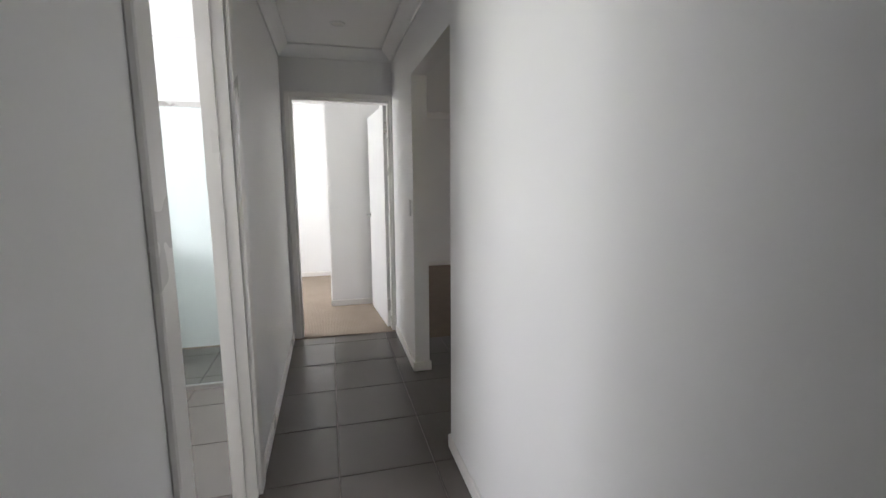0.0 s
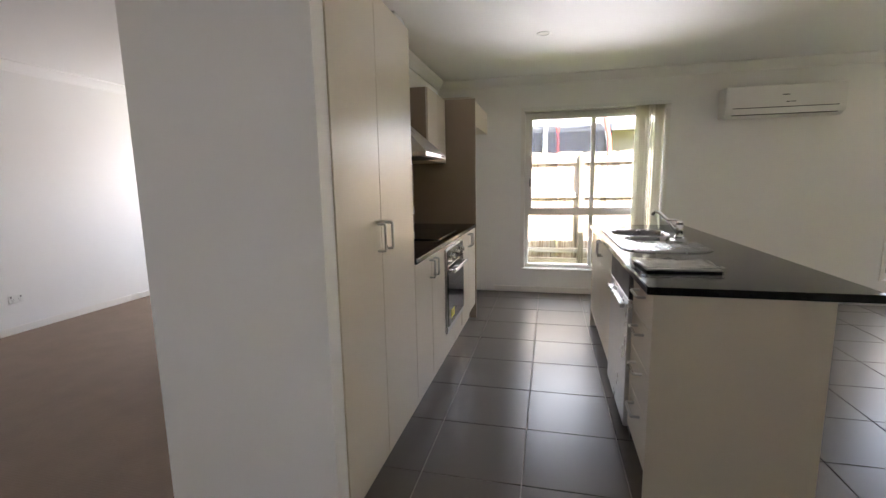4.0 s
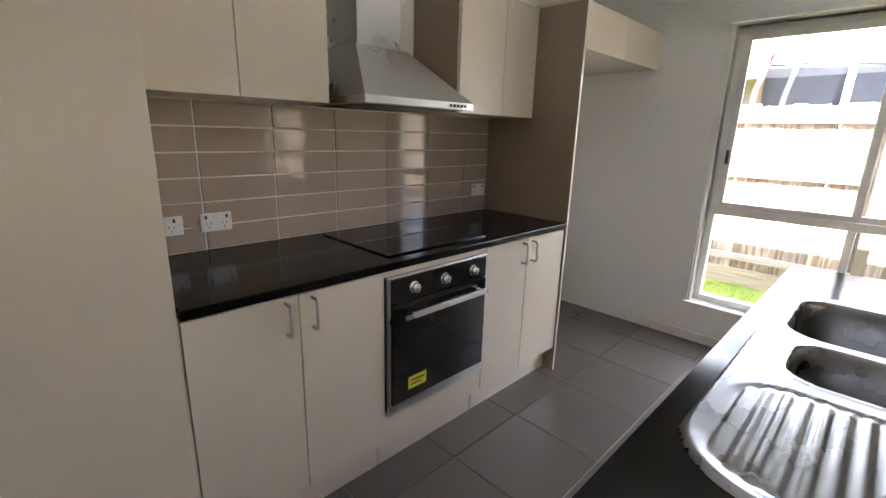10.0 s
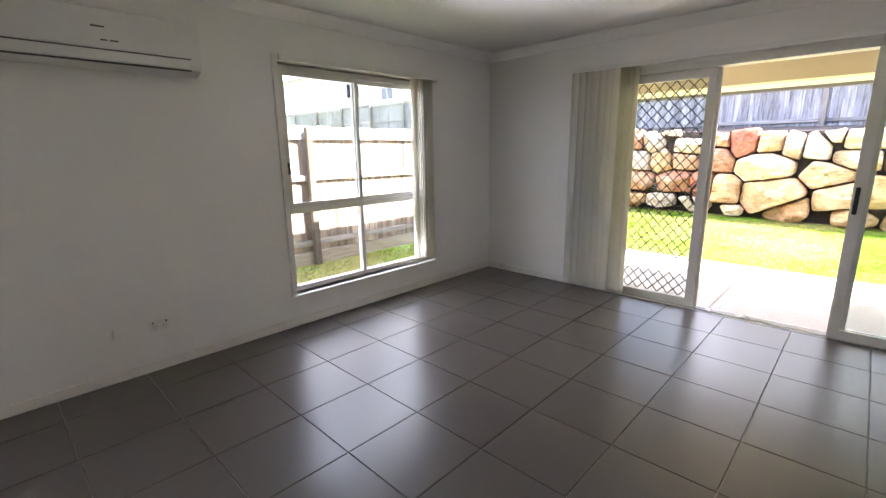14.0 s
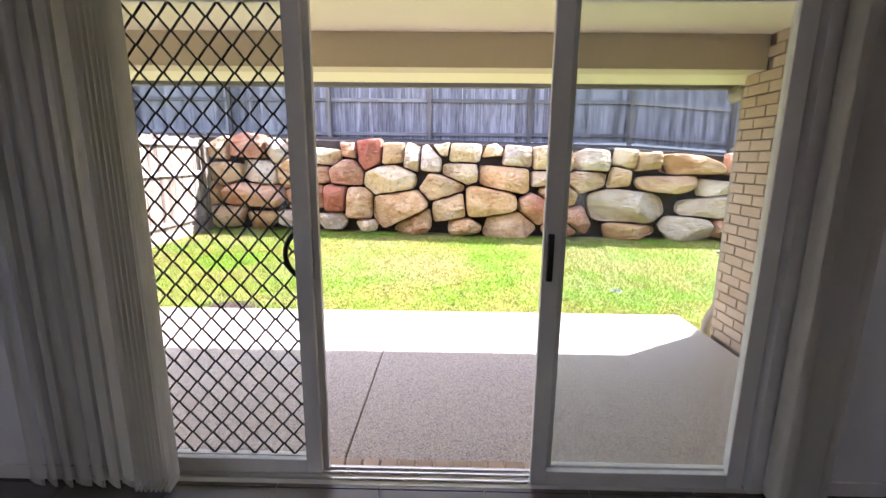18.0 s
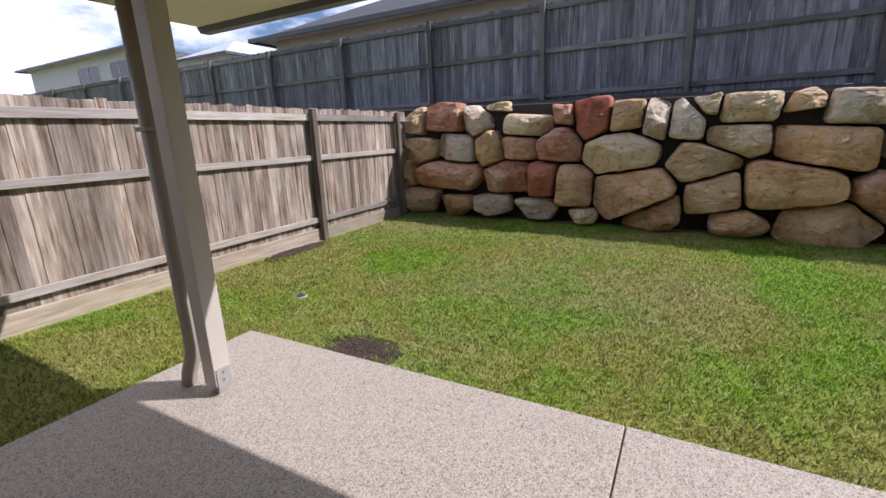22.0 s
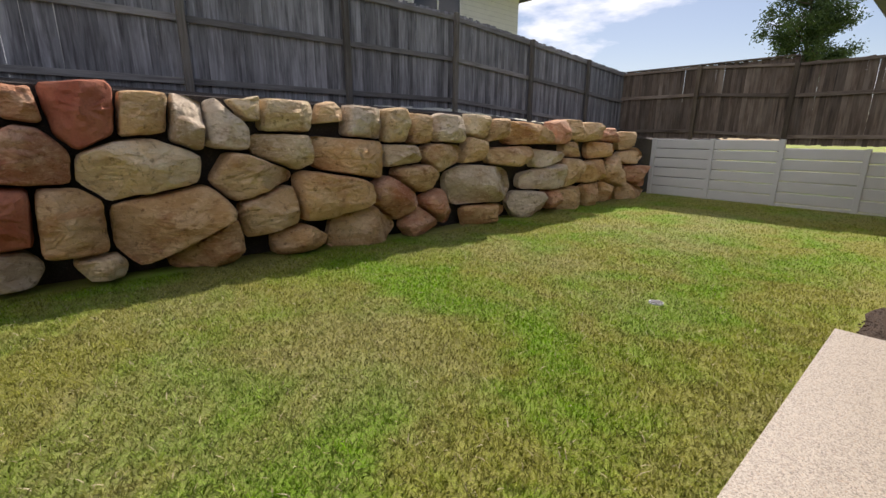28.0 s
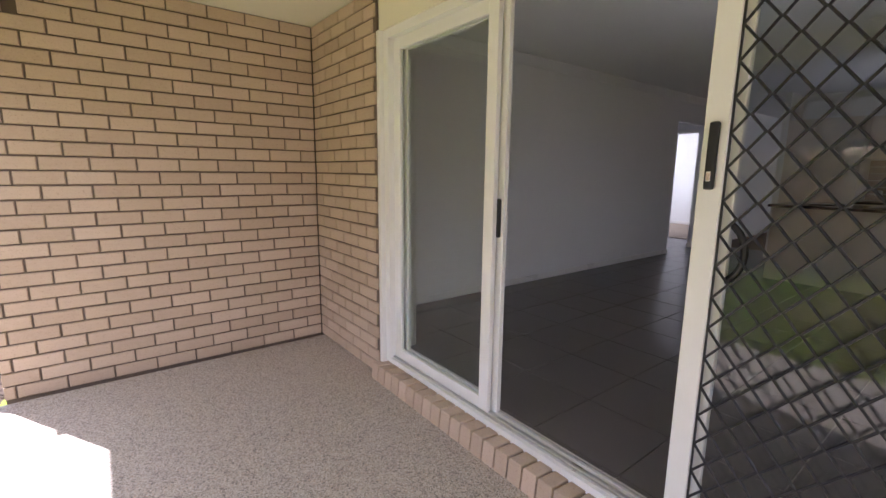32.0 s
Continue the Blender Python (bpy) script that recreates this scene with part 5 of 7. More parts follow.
# ---- bathroom ----
def vanity():
    v = thing("vanity", -1.5, -2.5, 0, "white vanity with drawers and a dark benchtop", "vanity")
    y1, y0, xf = -1.88, -3.2, -1.21
    part("body", boxes((XB, xf - 0.018, y0, y1, 0.12, 0.845)), DOORW, v)
    part("plinth", boxes((XB, xf - 0.06, y0, y1, 0.0, 0.12)), DOORW, v)
    part("benchtop", boxes((XB, xf + 0.015, y0 - 0.01, y1 + 0.012, 0.845, 0.875), bev=0.003), STONE_TOP, v)
    part("front_rail", boxes((xf - 0.018, xf, y0, y1, 0.71, 0.84)), DOORW, v)
    for a, b in ((0.12, 0.32), (0.323, 0.51), (0.513, 0.705)):
        p = door_panel(v, -2.36, y1 - 0.002, a, b, xf, 1, DOORW, "drawer")
        part("handle", d_handle("y", xf, 1, -2.1, (a + b) / 2 + 0.03, 0.11, level=True), CHROME, p, "chrome bow handle")
    door_panel(v, y0, -2.362, 0.12, 0.705, xf, 1, DOORW)
    b = thing("basin", -1.48, -2.35, 0.875, "white inset oval basin", "basin")
    bm = bmesh.new()
    n = 32
    rings = [[bm.verts.new((-1.48 + r * math.cos(t), -2.4 + 1.3 * r * math.sin(t), z)) for t in (2 * math.pi * k / n for k in range(n))] for r, z in ((0.2, 0.876), (0.195, 0.893), (0.17, 0.893), (0.14, 0.885), (0.05, 0.878))]
    for a, c in zip(rings, rings[1:]):
        for k in range(n):
            bm.faces.new((a[k], a[(k + 1) % n], c[(k + 1) % n], c[k]))
    bm.faces.new(rings[-1])
    part("bowl", bm, WHITEP, b, "", True)
    t = thing("basin_tap", -1.68, -2.3, 0.876, "chrome basin mixer tap", "tap")
    bm = bmesh.new()
    cyl(bm, (-1.68, -2.3, 0.876), (-1.68, -2.3, 0.95), 0.02, 16)
    rod(bm, [(-1.68, -2.3, 0.93), (-1.62, -2.3, 0.945), (-1.56, -2.3, 0.93)], 0.011, 10)
    part("spout", bm, CHROME, t, "", True)
    bm = bmesh.new()
    rod(bm, [(-1.68, -2.3, 0.955), (-1.65, -2.28, 0.975), (-1.6, -2.27, 0.985)], 0.007, 8)
    part("lever", bm, CHROME, t, "", True)


vanity()
mir = thing("mirror", XB + 0.005, -2.5, 0.93, "frameless wall mirror above the vanity", "mirror")
part("glass", boxes((XB + 0.001, XB + 0.007, -3.2, -1.9, 0.93, 1.9)), MIRROR, mir)


def shower():
    s = thing("shower_screen", -0.94, -1.5, 0, "framed clear glass shower screen", "shower screen")
    x0, y0, h, f = -0.95, -1.85, 1.84, 0.028
    ch = STEEL
    part("post", boxes((x0 - f, x0, y0, y0 + f, 0.02, h)), ch, s)
    part("post", boxes((x0 - f, x0, YH0 - 0.1 - f, YH0 - 0.1, 0.02, h)), ch, s)
    part("post", boxes((XB, XB + f, y0, y0 + f, 0.02, h)), ch, s)
    for z in (h - f, 0.0):
        part("rail", boxes((x0 - f, x0, y0 + f, YH0 - 0.1 - f, z, z + f)), ch, s)
        part("rail", boxes((XB + f, x0 - f, y0, y0 + f, z, z + f)), ch, s)
    for d in ((x0 - f / 2 - 0.003, x0 - f / 2 + 0.003, y0 + f, YH0 - 0.1 - f, f, h - f), (XB + f, x0 - f, y0 + f / 2 - 0.003, y0 + f / 2 + 0.003, f, h - f)):
        g = part("pane", boxes(d), SCREENGLASS, s, "greenish clear glass")
        g.visible_shadow = False


shower()
dr = thing("floor_drain", -0.2, -1.5, 0, "small chrome floor drain in the bathroom tiles", "drain")
part("grate", boxes((-0.25, -0.15, -1.55, -1.45, 0.0, 0.004), bev=0.001), STEEL, dr)


def plain_window(name, axis, a0, a1, face, z0, z1, mat, label):
    w = thing(name, *(((a0 + a1) / 2, face) if axis == "x" else (face, (a0 + a1) / 2)), z0, label, "window", "", "structure")
    f = 0.04
    part("window_frame", boxes((a0, a1, face, face + 0.05, z0, z0 + f), (a0, a1, face, face + 0.05, z1 - f, z1), (a0, a0 + f, face, face + 0.05, z0 + f, z1 - f), (a1 - f, a1, face, face + 0.05, z0 + f, z1 - f),
                               ((a0 + a1) / 2 - 0.02, (a0 + a1) / 2 + 0.02, face, face + 0.05, z0 + f, z1 - f)), FRAMEW, w)
    g = part("pane", boxes((a0 + f, a1 - f, face + 0.02, face + 0.024, z0 + f, z1 - f)), mat, w)
    g.visible_shadow = False


plain_window("window_3", "x", -1.2, 0.6, -3.55, 0.9, HEAD, FROST, "white aluminium window with frosted glass")
plain_window("window_4", "x", -4.2, -2.4, -3.68, 0.6, HEAD, FROST, "white aluminium bedroom window")
# unseen window, added so that light enters the hall from behind
w6 = thing("window_6_added", 4.65, -0.45, 0.4, "unseen white aluminium window added at the hall end for light", "window", "", "structure")
part("window_frame", boxes((4.63, 4.67, -0.85, -0.05, 0.4, 0.44), (4.63, 4.67, -0.85, -0.05, HEAD - 0.04, HEAD), (4.63, 4.67, -0.85, -0.81, 0.44, HEAD - 0.04), (4.63, 4.67, -0.09, -0.05, 0.44, HEAD - 0.04)), FRAMEW, w6)
part("pane", boxes((4.648, 4.652, -0.81, -0.09, 0.44, HEAD - 0.04)), FROST, w6, "frosted glass")
plain_window("window_5", "x", LW[0], LW[1], YN + 0.1, LW[2], LW[3], GLASS, "white aluminium lounge window")


# ---- outside: ground, patio, house shell ----
def lawn_bm():
    bm = bmesh.new()
    xs = [-200, -60, -20, -8, 0, 5, 8, 10, 12, 13.4, 20, 60, 200]
    ys = [-200, -60, -20, -9, -4, 0, 1, 2, 3, 4, 5, 6, 7, 7.5, 12, 20, 60, 200]
    g = {(i, j): bm.verts.new((x, y, ground_z(y))) for i, x in enumerate(xs) for j, y in enumerate(ys)}
    for i in range(len(xs) - 1):
        for j in range(len(ys) - 1):
            bm.faces.new((g[i, j], g[i + 1, j], g[i + 1, j + 1], g[i, j + 1]))
    return bm


structure("ground", lawn_bm(), TURF, "lawn with lush green and dry straw patches", "lawn")


def bank_z(y):
    return 1.62 + 0.02 * y if y > -2 else 1.58 + 0.066 * (y + 2)


def bank_bm():
    bm = bmesh.new()
    rows = []
    for y in [-14, -9, -8, -6, -4, -2, 0, 2, 4, 6, 8, 12, 20, 40, 120]:
        yy = min(8, max(-8.5, y))
        z = bank_z(yy)
        rows.append([bm.verts.new(v) for v in ((13.74, y, -0.5), (13.74, y, z + 0.02), (13.95, y, z + 0.07), (14.7, y, z + 0.14), (60, y, z + 0.3), (200, y, z + 0.3))])
    for a, b in zip(rows, rows[1:]):
        for k in range(5):
            bm.faces.new((a[k], b[k], b[k + 1], a[k + 1]))
    bmesh.ops.subdivide_edges(bm, edges=bm.edges[:], cuts=1)
    return bm


structure("ground_bank", bank_bm(), MULCH, "dark mulched garden bank above the boulder wall", "garden bed")
for y0, y1 in ((-0.02, 2.836), (2.844, 5.63)):
    structure("patio", boxes((XP - 0.06, 8.28, y0, y1, -0.6, ZP), bev=0.006), AGG, "exposed aggregate concrete patio slab", "patio")
structure("patio_joint", boxes((XP, 8.27, 2.835, 2.845, -0.5, ZP - 0.012)), MORTAR, "sawn control joint in the slab", "joint")

# house shell: brick skins, roof
S1 = structure("wall_patio_south", boxes((XP, 7.55, -0.2, -0.072, -0.3, 2.33), (7.55, 7.78, -0.2, -0.072, -0.3, 2.075)), MORTAR, "brown mortar bed of the cream brick wall", "wall")
S2 = structure("wall_patio_return", boxes((XE + 0.11, XP - 0.012, -0.2, SD[0] - 0.03, -0.3, 2.33)), MORTAR, "brown mortar bed of the brick return", "wall")
structure("wall_house_south", boxes((7.6, 7.779, -12, -0.2, -0.5, 2.08), (XE + 0.11, 7.6, -1.0, -0.2, -0.5, 2.3)), BRICK, "cream brick house wall", "wall")
structure("wall_over_door", boxes((XE + 0.11, XP - 0.03, SD[0] - 0.03, 5.38, HEAD + 0.02, 2.335)), SOFFIT, "cream painted panel over the sliding door", "panel")
structure("wall_east_outside", boxes((XE + 0.11, XP, SD[1] + 0.02, 5.38, -0.5, HEAD + 0.02)), BRICK, "cream brick house wall beside the door", "wall")
structure("wall_door_reveal", boxes((XE + 0.11, XP - 0.012, SD[0] - 0.03, SD[0] - 0.002, -0.14, HEAD + 0.02)), FRAMEW, "white flashing beside the door frame", "flashing")
structure("ceiling_patio", boxes((XE + 0.11, 7.56, -0.19, 5.6, 2.331, 2.36)), SOFFIT, "cream painted patio ceiling", "ceiling")
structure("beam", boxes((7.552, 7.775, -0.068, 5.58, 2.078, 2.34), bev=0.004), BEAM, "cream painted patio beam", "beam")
structure("eave_soffit", boxes((7.776, 8.3, -12, 5.7, 2.085, 2.1)), SOFFIT, "cream painted eave soffit", "soffit")
structure("eave_soffit", boxes((-6, 7.776, 5.5, 5.7, 2.345, 2.36)), SOFFIT, "cream painted side eave", "soffit")


def gutter(name, x0, y0, y1):
    bm = bmesh.new()
    prof = [(0, 0.16), (0, 0.0), (0.02, -0.03), (0.09, -0.03), (0.118, 0.0), (0.118, 0.075), (0.128, 0.085), (0.118, 0.09), (0.11, 0.07), (0.11, 0.004), (0.088, -0.022), (0.022, -0.022), (0.008, 0.0), (0.008, 0.16)]
    e = [[bm.verts.new((x0 + p, y, 2.08 + q)) for p, q in prof] for y in (y0, y1)]
    for k in range(len(prof)):
        bm.faces.new((e[0][k], e[1][k], e[1][(k + 1) % len(prof)], e[0][(k + 1) % len(prof)]))
    for q in e:
        bm.faces.new([bm.verts.new(v.co) for v in q[:6]] + [bm.verts.new(q[13].co)])
    bmesh.ops.recalc_face_normals(bm, faces=bm.faces)
    structure(name, bm, GUTTER, "dark grey metal quad gutter along the eave", "gutter")


gutter("gutter", 8.3, -12, 5.72)


def roof_bm():
    bm = bmesh.new()
    a = [bm.verts.new(v) for v in ((8.32, 5.72, 2.2), (8.32, -12, 2.2), (-7, -12, 2.2), (-7, 5.72, 2.2), (1.0, -0.5, 4.7), (1.0, -6, 4.7))]
    for f in ((0, 4, 5, 1), (1, 5, 2), (2, 5, 4, 3), (3, 4, 0)):
        bm.faces.new([a[k] for k in f])
    bmesh.ops.recalc_face_normals(bm, faces=bm.faces)
    return bm


# the slopes above the eaves are unseen, added to keep light off the house
structure("roof", roof_bm(), ROOFT, "unseen dark tiled hip roof of the house, added to block light", "roof")


def downpipe(label, pts, clips):
    d = thing("downpipe", pts[-1][0], pts[-1][1], pts[-1][2], label, "downpipe", "downpipes")
    bm = bmesh.new()
    P = [Vector(p) for p in pts]
    Q = [P[0]]
    for a, b, c in zip(P, P[1:], P[2:]):
        u, w = (a - b).normalized(), (c - b).normalized()
        Q += [b + u * 0.06, b + (u + w) * 0.018, b + w * 0.06]
    Q.append(P[-1])
    rod(bm, Q, 0.045, 16)
    part("pipe", bm, PIPE, d, "", True)
    for x, y, z in clips:
        part("clip", boxes((x - 0.052, x + 0.052, y - 0.052, y + 0.052, z - 0.012, z + 0.012), bev=0.004), PIPE, d)


downpipe("beige painted round downpipe at the brick corner", [(8.34, -0.32, 2.1), (8.34, -0.3, 1.97), (7.835, -0.13, 1.95), (7.835, -0.13, 0.1), (7.93, -0.11, -0.06), (7.94, -0.11, -0.3)], [(7.835, -0.13, 1.5), (7.835, -0.13, 0.6)])
downpipe("beige painted round downpipe beside the patio post", [(7.6, 5.255, 2.08), (7.6, 5.255, 0.06), (7.57, 5.305, -0.06), (7.57, 5.31, -0.16)], [(7.6, 5.255, 1.4)])


def patio_post():
    p = thing("patio_post", 7.6, 5.05, ZP, "beige painted timber patio post on a steel stirrup", "post")
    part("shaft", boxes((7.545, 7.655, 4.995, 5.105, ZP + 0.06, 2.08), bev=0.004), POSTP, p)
    part("stirrup", boxes((7.57, 7.63, 5.02, 5.08, ZP, ZP + 0.06), (7.555, 7.645, 4.988, 4.994, ZP + 0.04, ZP + 0.17), (7.555, 7.645, 5.106, 5.112, ZP + 0.04, ZP + 0.17)), STEEL, p, "galvanised steel stirrup")
    bm = bmesh.new()
    for z in (ZP + 0.09, ZP + 0.14):
        cyl(bm, (7.6, 4.978, z), (7.6, 4.99, z), 0.01, 6)
    part("bolt", bm, STEEL, p)


patio_post()


# ---- fences ----
def fence(name, label, axis, at, a0, a1, low, high, posts, rails, mats, out=-1, seed=1, near=None, sleeper=None, gap=0.0):
    """Palings on rails and posts. out: the side on which rails and posts stand."""
    f = thing(name, *(((a0 + a1) / 2, at) if axis == "x" else (at, (a0 + a1) / 2)), low((a0 + a1) / 2), label, "fence")
    pal, rail, post = mats
    r = random.Random(seed)

    def put(bm, b0, b1, c0, c1, z0, z1, bev=0.0):
        lo, hi = sorted((at + out * c0, at + out * c1))
        box(bm, *((b0, b1, lo, hi, z0, z1) if axis == "x" else (lo, hi, b0, b1, z0, z1)), bev=bev, seg=1)

    meshes = []
    for k in range(6):
        bm = bmesh.new()
        w, h = 0.0495 - 0.0012 * (k % 3), 1.0
        if axis == "x":
            box(bm, -w, w, -0.008, 0.008, 0, h)
        else:
            box(bm, -0.008, 0.008, -w, w, 0, h)
        for v in bm.verts:
            if v.co.z > 0.5:
                v.co.z += r.uniform(-0.006, 0.006)
        meshes.append(mesh_from("paling", bm, pal))
    far = bmesh.new()
    a = a0 + 0.05
    while a < a1:
        z0, z1 = low(a) + r.uniform(0.0, 0.03), high(a) + r.uniform(-0.014, 0.014)
        off = 0.011 + (0.007 if r.random() < 0.5 else 0.0)
        if near is None or near[0] <= a <= near[1]:
            p = Vector((a, at - out * off, z0)) if axis == "x" else Vector((at - out * off, a, z0))
            piece("paling", r.choice(meshes), f, Matrix.Translation(p) @ Matrix.Rotation(r.uniform(-0.006, 0.006), 4, "Y" if axis == "x" else "X") @ Matrix.Diagonal((1, 1, z1 - z0, 1)))
        else:
            put(far, a - 0.047, a + 0.047, -off - 0.008, -off + 0.008, z0, z1)
        a += 0.0935 + gap + r.uniform(-0.002, 0.004)
    if far.verts:
        ob = part("palings", far, pal, f)
        ob["kind"] = "stuff"
    else:
        far.free()
    ends = sorted({a0, a1, *[p for p in posts if a0 < p < a1]})
    for h, hh in rails:
        for b0, b1 in zip(ends, ends[1:]):
            bm = bmesh.new()
            put(bm, b0 + 0.005, b1 - 0.005, 0.004, 0.042, 0, hh, 0.004)
            za, zb = (low(b0) if h < 0.6 else high(b0) - 1.75), (low(b1) if h < 0.6 else high(b1) - 1.75)
            for v in bm.verts:
                t = ((v.co.x if axis == "x" else v.co.y) - b0) / (b1 - b0)
                v.co.z += h + za + (zb - za) * t + r.uniform(-0.004, 0.004)
            part("rail", bm, rail, f)
    for p in posts:
        bm = bmesh.new()
        put(bm, p - 0.045, p + 0.045, 0.043, 0.12, low(p) - 0.25, high(p) - 0.01 + r.uniform(-0.02, 0.03), 0.005)
        lean = r.uniform(-0.012, 0.012)
        for v in bm.verts:
            if axis == "x":
                v.co.x += lean * (v.co.z - low(p))
            else:
                v.co.y += lean * (v.co.z - low(p))
        part("fence_post", bm, post, f)
    if sleeper:
        for b0, b1 in zip(ends, ends[1:]):
            bm = bmesh.new()
            put(bm, b0 + 0.003, b1 - 0.003, 0.0, 0.042, low(b0) + sleeper[0], low(b0) + sleeper[1], 0.006)
            part("plinth_board", bm, SLEEPER, f, "raw timber plinth board")


fence("side_fence", "sun-bleached timber paling fence with three rails", "x", 7.45, -9.0, 13.45, lambda a: -0.02, lambda a: 1.74,
      [13.13 - 2.13 * k for k in range(11)], [(0.14, 0.075), (1.03, 0.075), (1.58, 0.09)], (FENCE_WARM, RAIL_WOOD, POST_WOOD), -1, 3, (-2.0, 13.5), (-0.24, 0.05))


def rear_top(y):
    return 3.5 - 0.072 * max(0.0, -2.0 - y)


fence("rear_fence", "grey weathered timber paling fence on the bank", "y", 14.7, -8.9, 36.0, lambda a: rear_top(a) - 1.74, rear_top,
      [-8.8 + 2.325 * k for k in range(20)], [(0.14, 0.08), (0.9, 0.08), (1.62, 0.08)], (FENCE_GREY, RAIL_GREY, POST_GREY), -1, 5, (-8.9, 16.0))


def south_top(x):
    return 2.99 if x > 10.65 else 2.86


fence("south_fence", "dark weathered timber paling fence with a stepped top", "x", -8.42, 2.0, 14.7, lambda a: south_top(a) - 1.78, south_top,
      [10.65 + 2.0 * k for k in (-4, -3, -2, -1, 0, 1)], [(0.16, 0.08), (1.02, 0.08), (1.68, 0.06)], (FENCE_DARK, RAIL_DARK, POST_WOOD), 1, 7, (7.0, 14.7), None, -0.002)
structure("trim_south_cap", boxes((10.65, 14.6, -8.5, -8.36, 3.0, 3.03)), RAIL_DARK, "timber capping board on the south fence", "capping")


def sleeper_wall():
    w = thing("sleeper_wall", 10.6, -8.3, -0.3, "white concrete sleeper retaining wall", "retaining wall")
    posts = [4.8, 6.25, 7.7, 9.17, 10.63, 12.08, 13.53]
    for p in posts:
        part("steel_post", boxes((p - 0.05, p + 0.05, -8.36, -8.25, -0.6, 1.22 if p > 10 else 1.04), bev=0.006), CONCRETE, w)
    for k, (a, b) in enumerate(zip(posts, posts[1:])):
        hi = 1.2 if a > 10 else (1.03 if a > 9 else 0.99)
        for i in range(6):
            z = hi - 0.25 * (i + 1)
            part("concrete_sleeper", boxes((a + 0.04, b - 0.04, -8.39, -8.29, z + 0.006, z + 0.244), bev=0.022), CONCRETE, w)


sleeper_wall()

# ---- boulder wall ----
# each boulder: place along the wall, height, width, height of the stone, tone
COURSE_A = """
7.24,1.54,0.36,0.49,t 6.7,1.57,0.91,0.5,r 6.02,1.5,0.54,0.49,g 5.58,1.7,0.55,0.16,c 5.11,1.44,1.14,0.48,c 4.5,1.54,0.36,0.29,r 4.07,1.43,0.55,0.6,R
3.5,1.45,0.53,0.41,t 3.17,1.39,0.38,0.58,g 2.73,1.35,0.46,0.55,g 2.48,1.57,0.35,0.24,c 2.05,1.47,0.84,0.36,c 1.43,1.55,0.45,0.24,t 0.88,1.37,0.63,0.51,g
0.35,1.38,0.44,0.49,c -0.08,1.34,0.41,0.46,t -0.67,1.35,0.86,0.42,g -1.37,1.41,0.49,0.36,c -1.86,1.36,0.55,0.36,t -2.79,1.24,1.39,0.47,o
-3.81,1.34,0.6,0.43,r -4.32,1.36,0.66,0.42,t -4.99,1.31,0.73,0.42,t -5.83,1.25,1.02,0.36,r -6.82,1.1,1.04,0.39,t"""
COURSE_B = """
7.1,1.04,0.6,0.5,t 6.43,1.07,0.74,0.59,g 5.77,1.03,0.48,0.64,o 5.2,1.04,0.59,0.45,r 4.53,1.07,0.68,0.54,r 3.62,0.92,1.12,0.68,c 2.51,0.82,1.0,0.49,t
2.09,1.08,0.8,0.46,c 1.17,1.01,1.19,0.81,o 0.29,0.94,0.68,0.45,g -0.01,0.68,0.78,0.53,t -0.55,0.95,1.1,0.43,t -1.28,1.01,0.43,0.46,t -2.16,0.93,1.42,0.48,t
-3.48,0.84,0.94,0.4,g -4.3,0.99,0.61,0.38,t -5.47,0.95,1.48,0.55,o -6.93,0.77,1.13,0.46,t"""
COURSE_C = """
7.39,0.55,0.23,0.44,o 6.59,0.57,1.38,0.61,r 5.41,0.55,0.82,0.62,r 4.77,0.52,0.56,0.61,R 4.3,0.41,0.62,0.73,o 3.4,0.34,1.18,0.83,o 2.37,0.29,0.77,0.59,t
1.44,0.5,1.08,0.76,o 0.44,0.34,0.78,0.64,r -1.34,0.44,1.89,0.77,g -3.1,0.44,1.78,0.48,g -4.17,0.52,0.84,0.65,t -5.07,0.56,1.08,0.54,o
-6.18,0.41,0.96,0.83,t -7.29,0.25,1.66,0.64,r"""
COURSE_D = """
7.17,0.18,0.74,0.4,t 6.41,0.07,0.67,0.31,o 5.67,0.12,0.61,0.32,g 4.94,0.07,0.7,0.29,g 4.1,-0.01,0.36,0.21,c 3.03,0.05,0.75,0.34,o 2.08,-0.01,0.88,0.3,o
1.0,0.04,1.01,0.51,t -0.07,-0.04,0.64,0.33,r -0.4,0.13,0.64,0.44,r -1.37,-0.1,1.16,0.33,o -2.81,0.01,1.14,0.43,g -3.52,0.01,0.46,0.34,r
-4.26,-0.03,1.0,0.44,t -5.08,-0.02,0.87,0.39,t -5.8,-0.01,0.79,0.35,o -7.0,-0.08,1.6,0.41,t"""


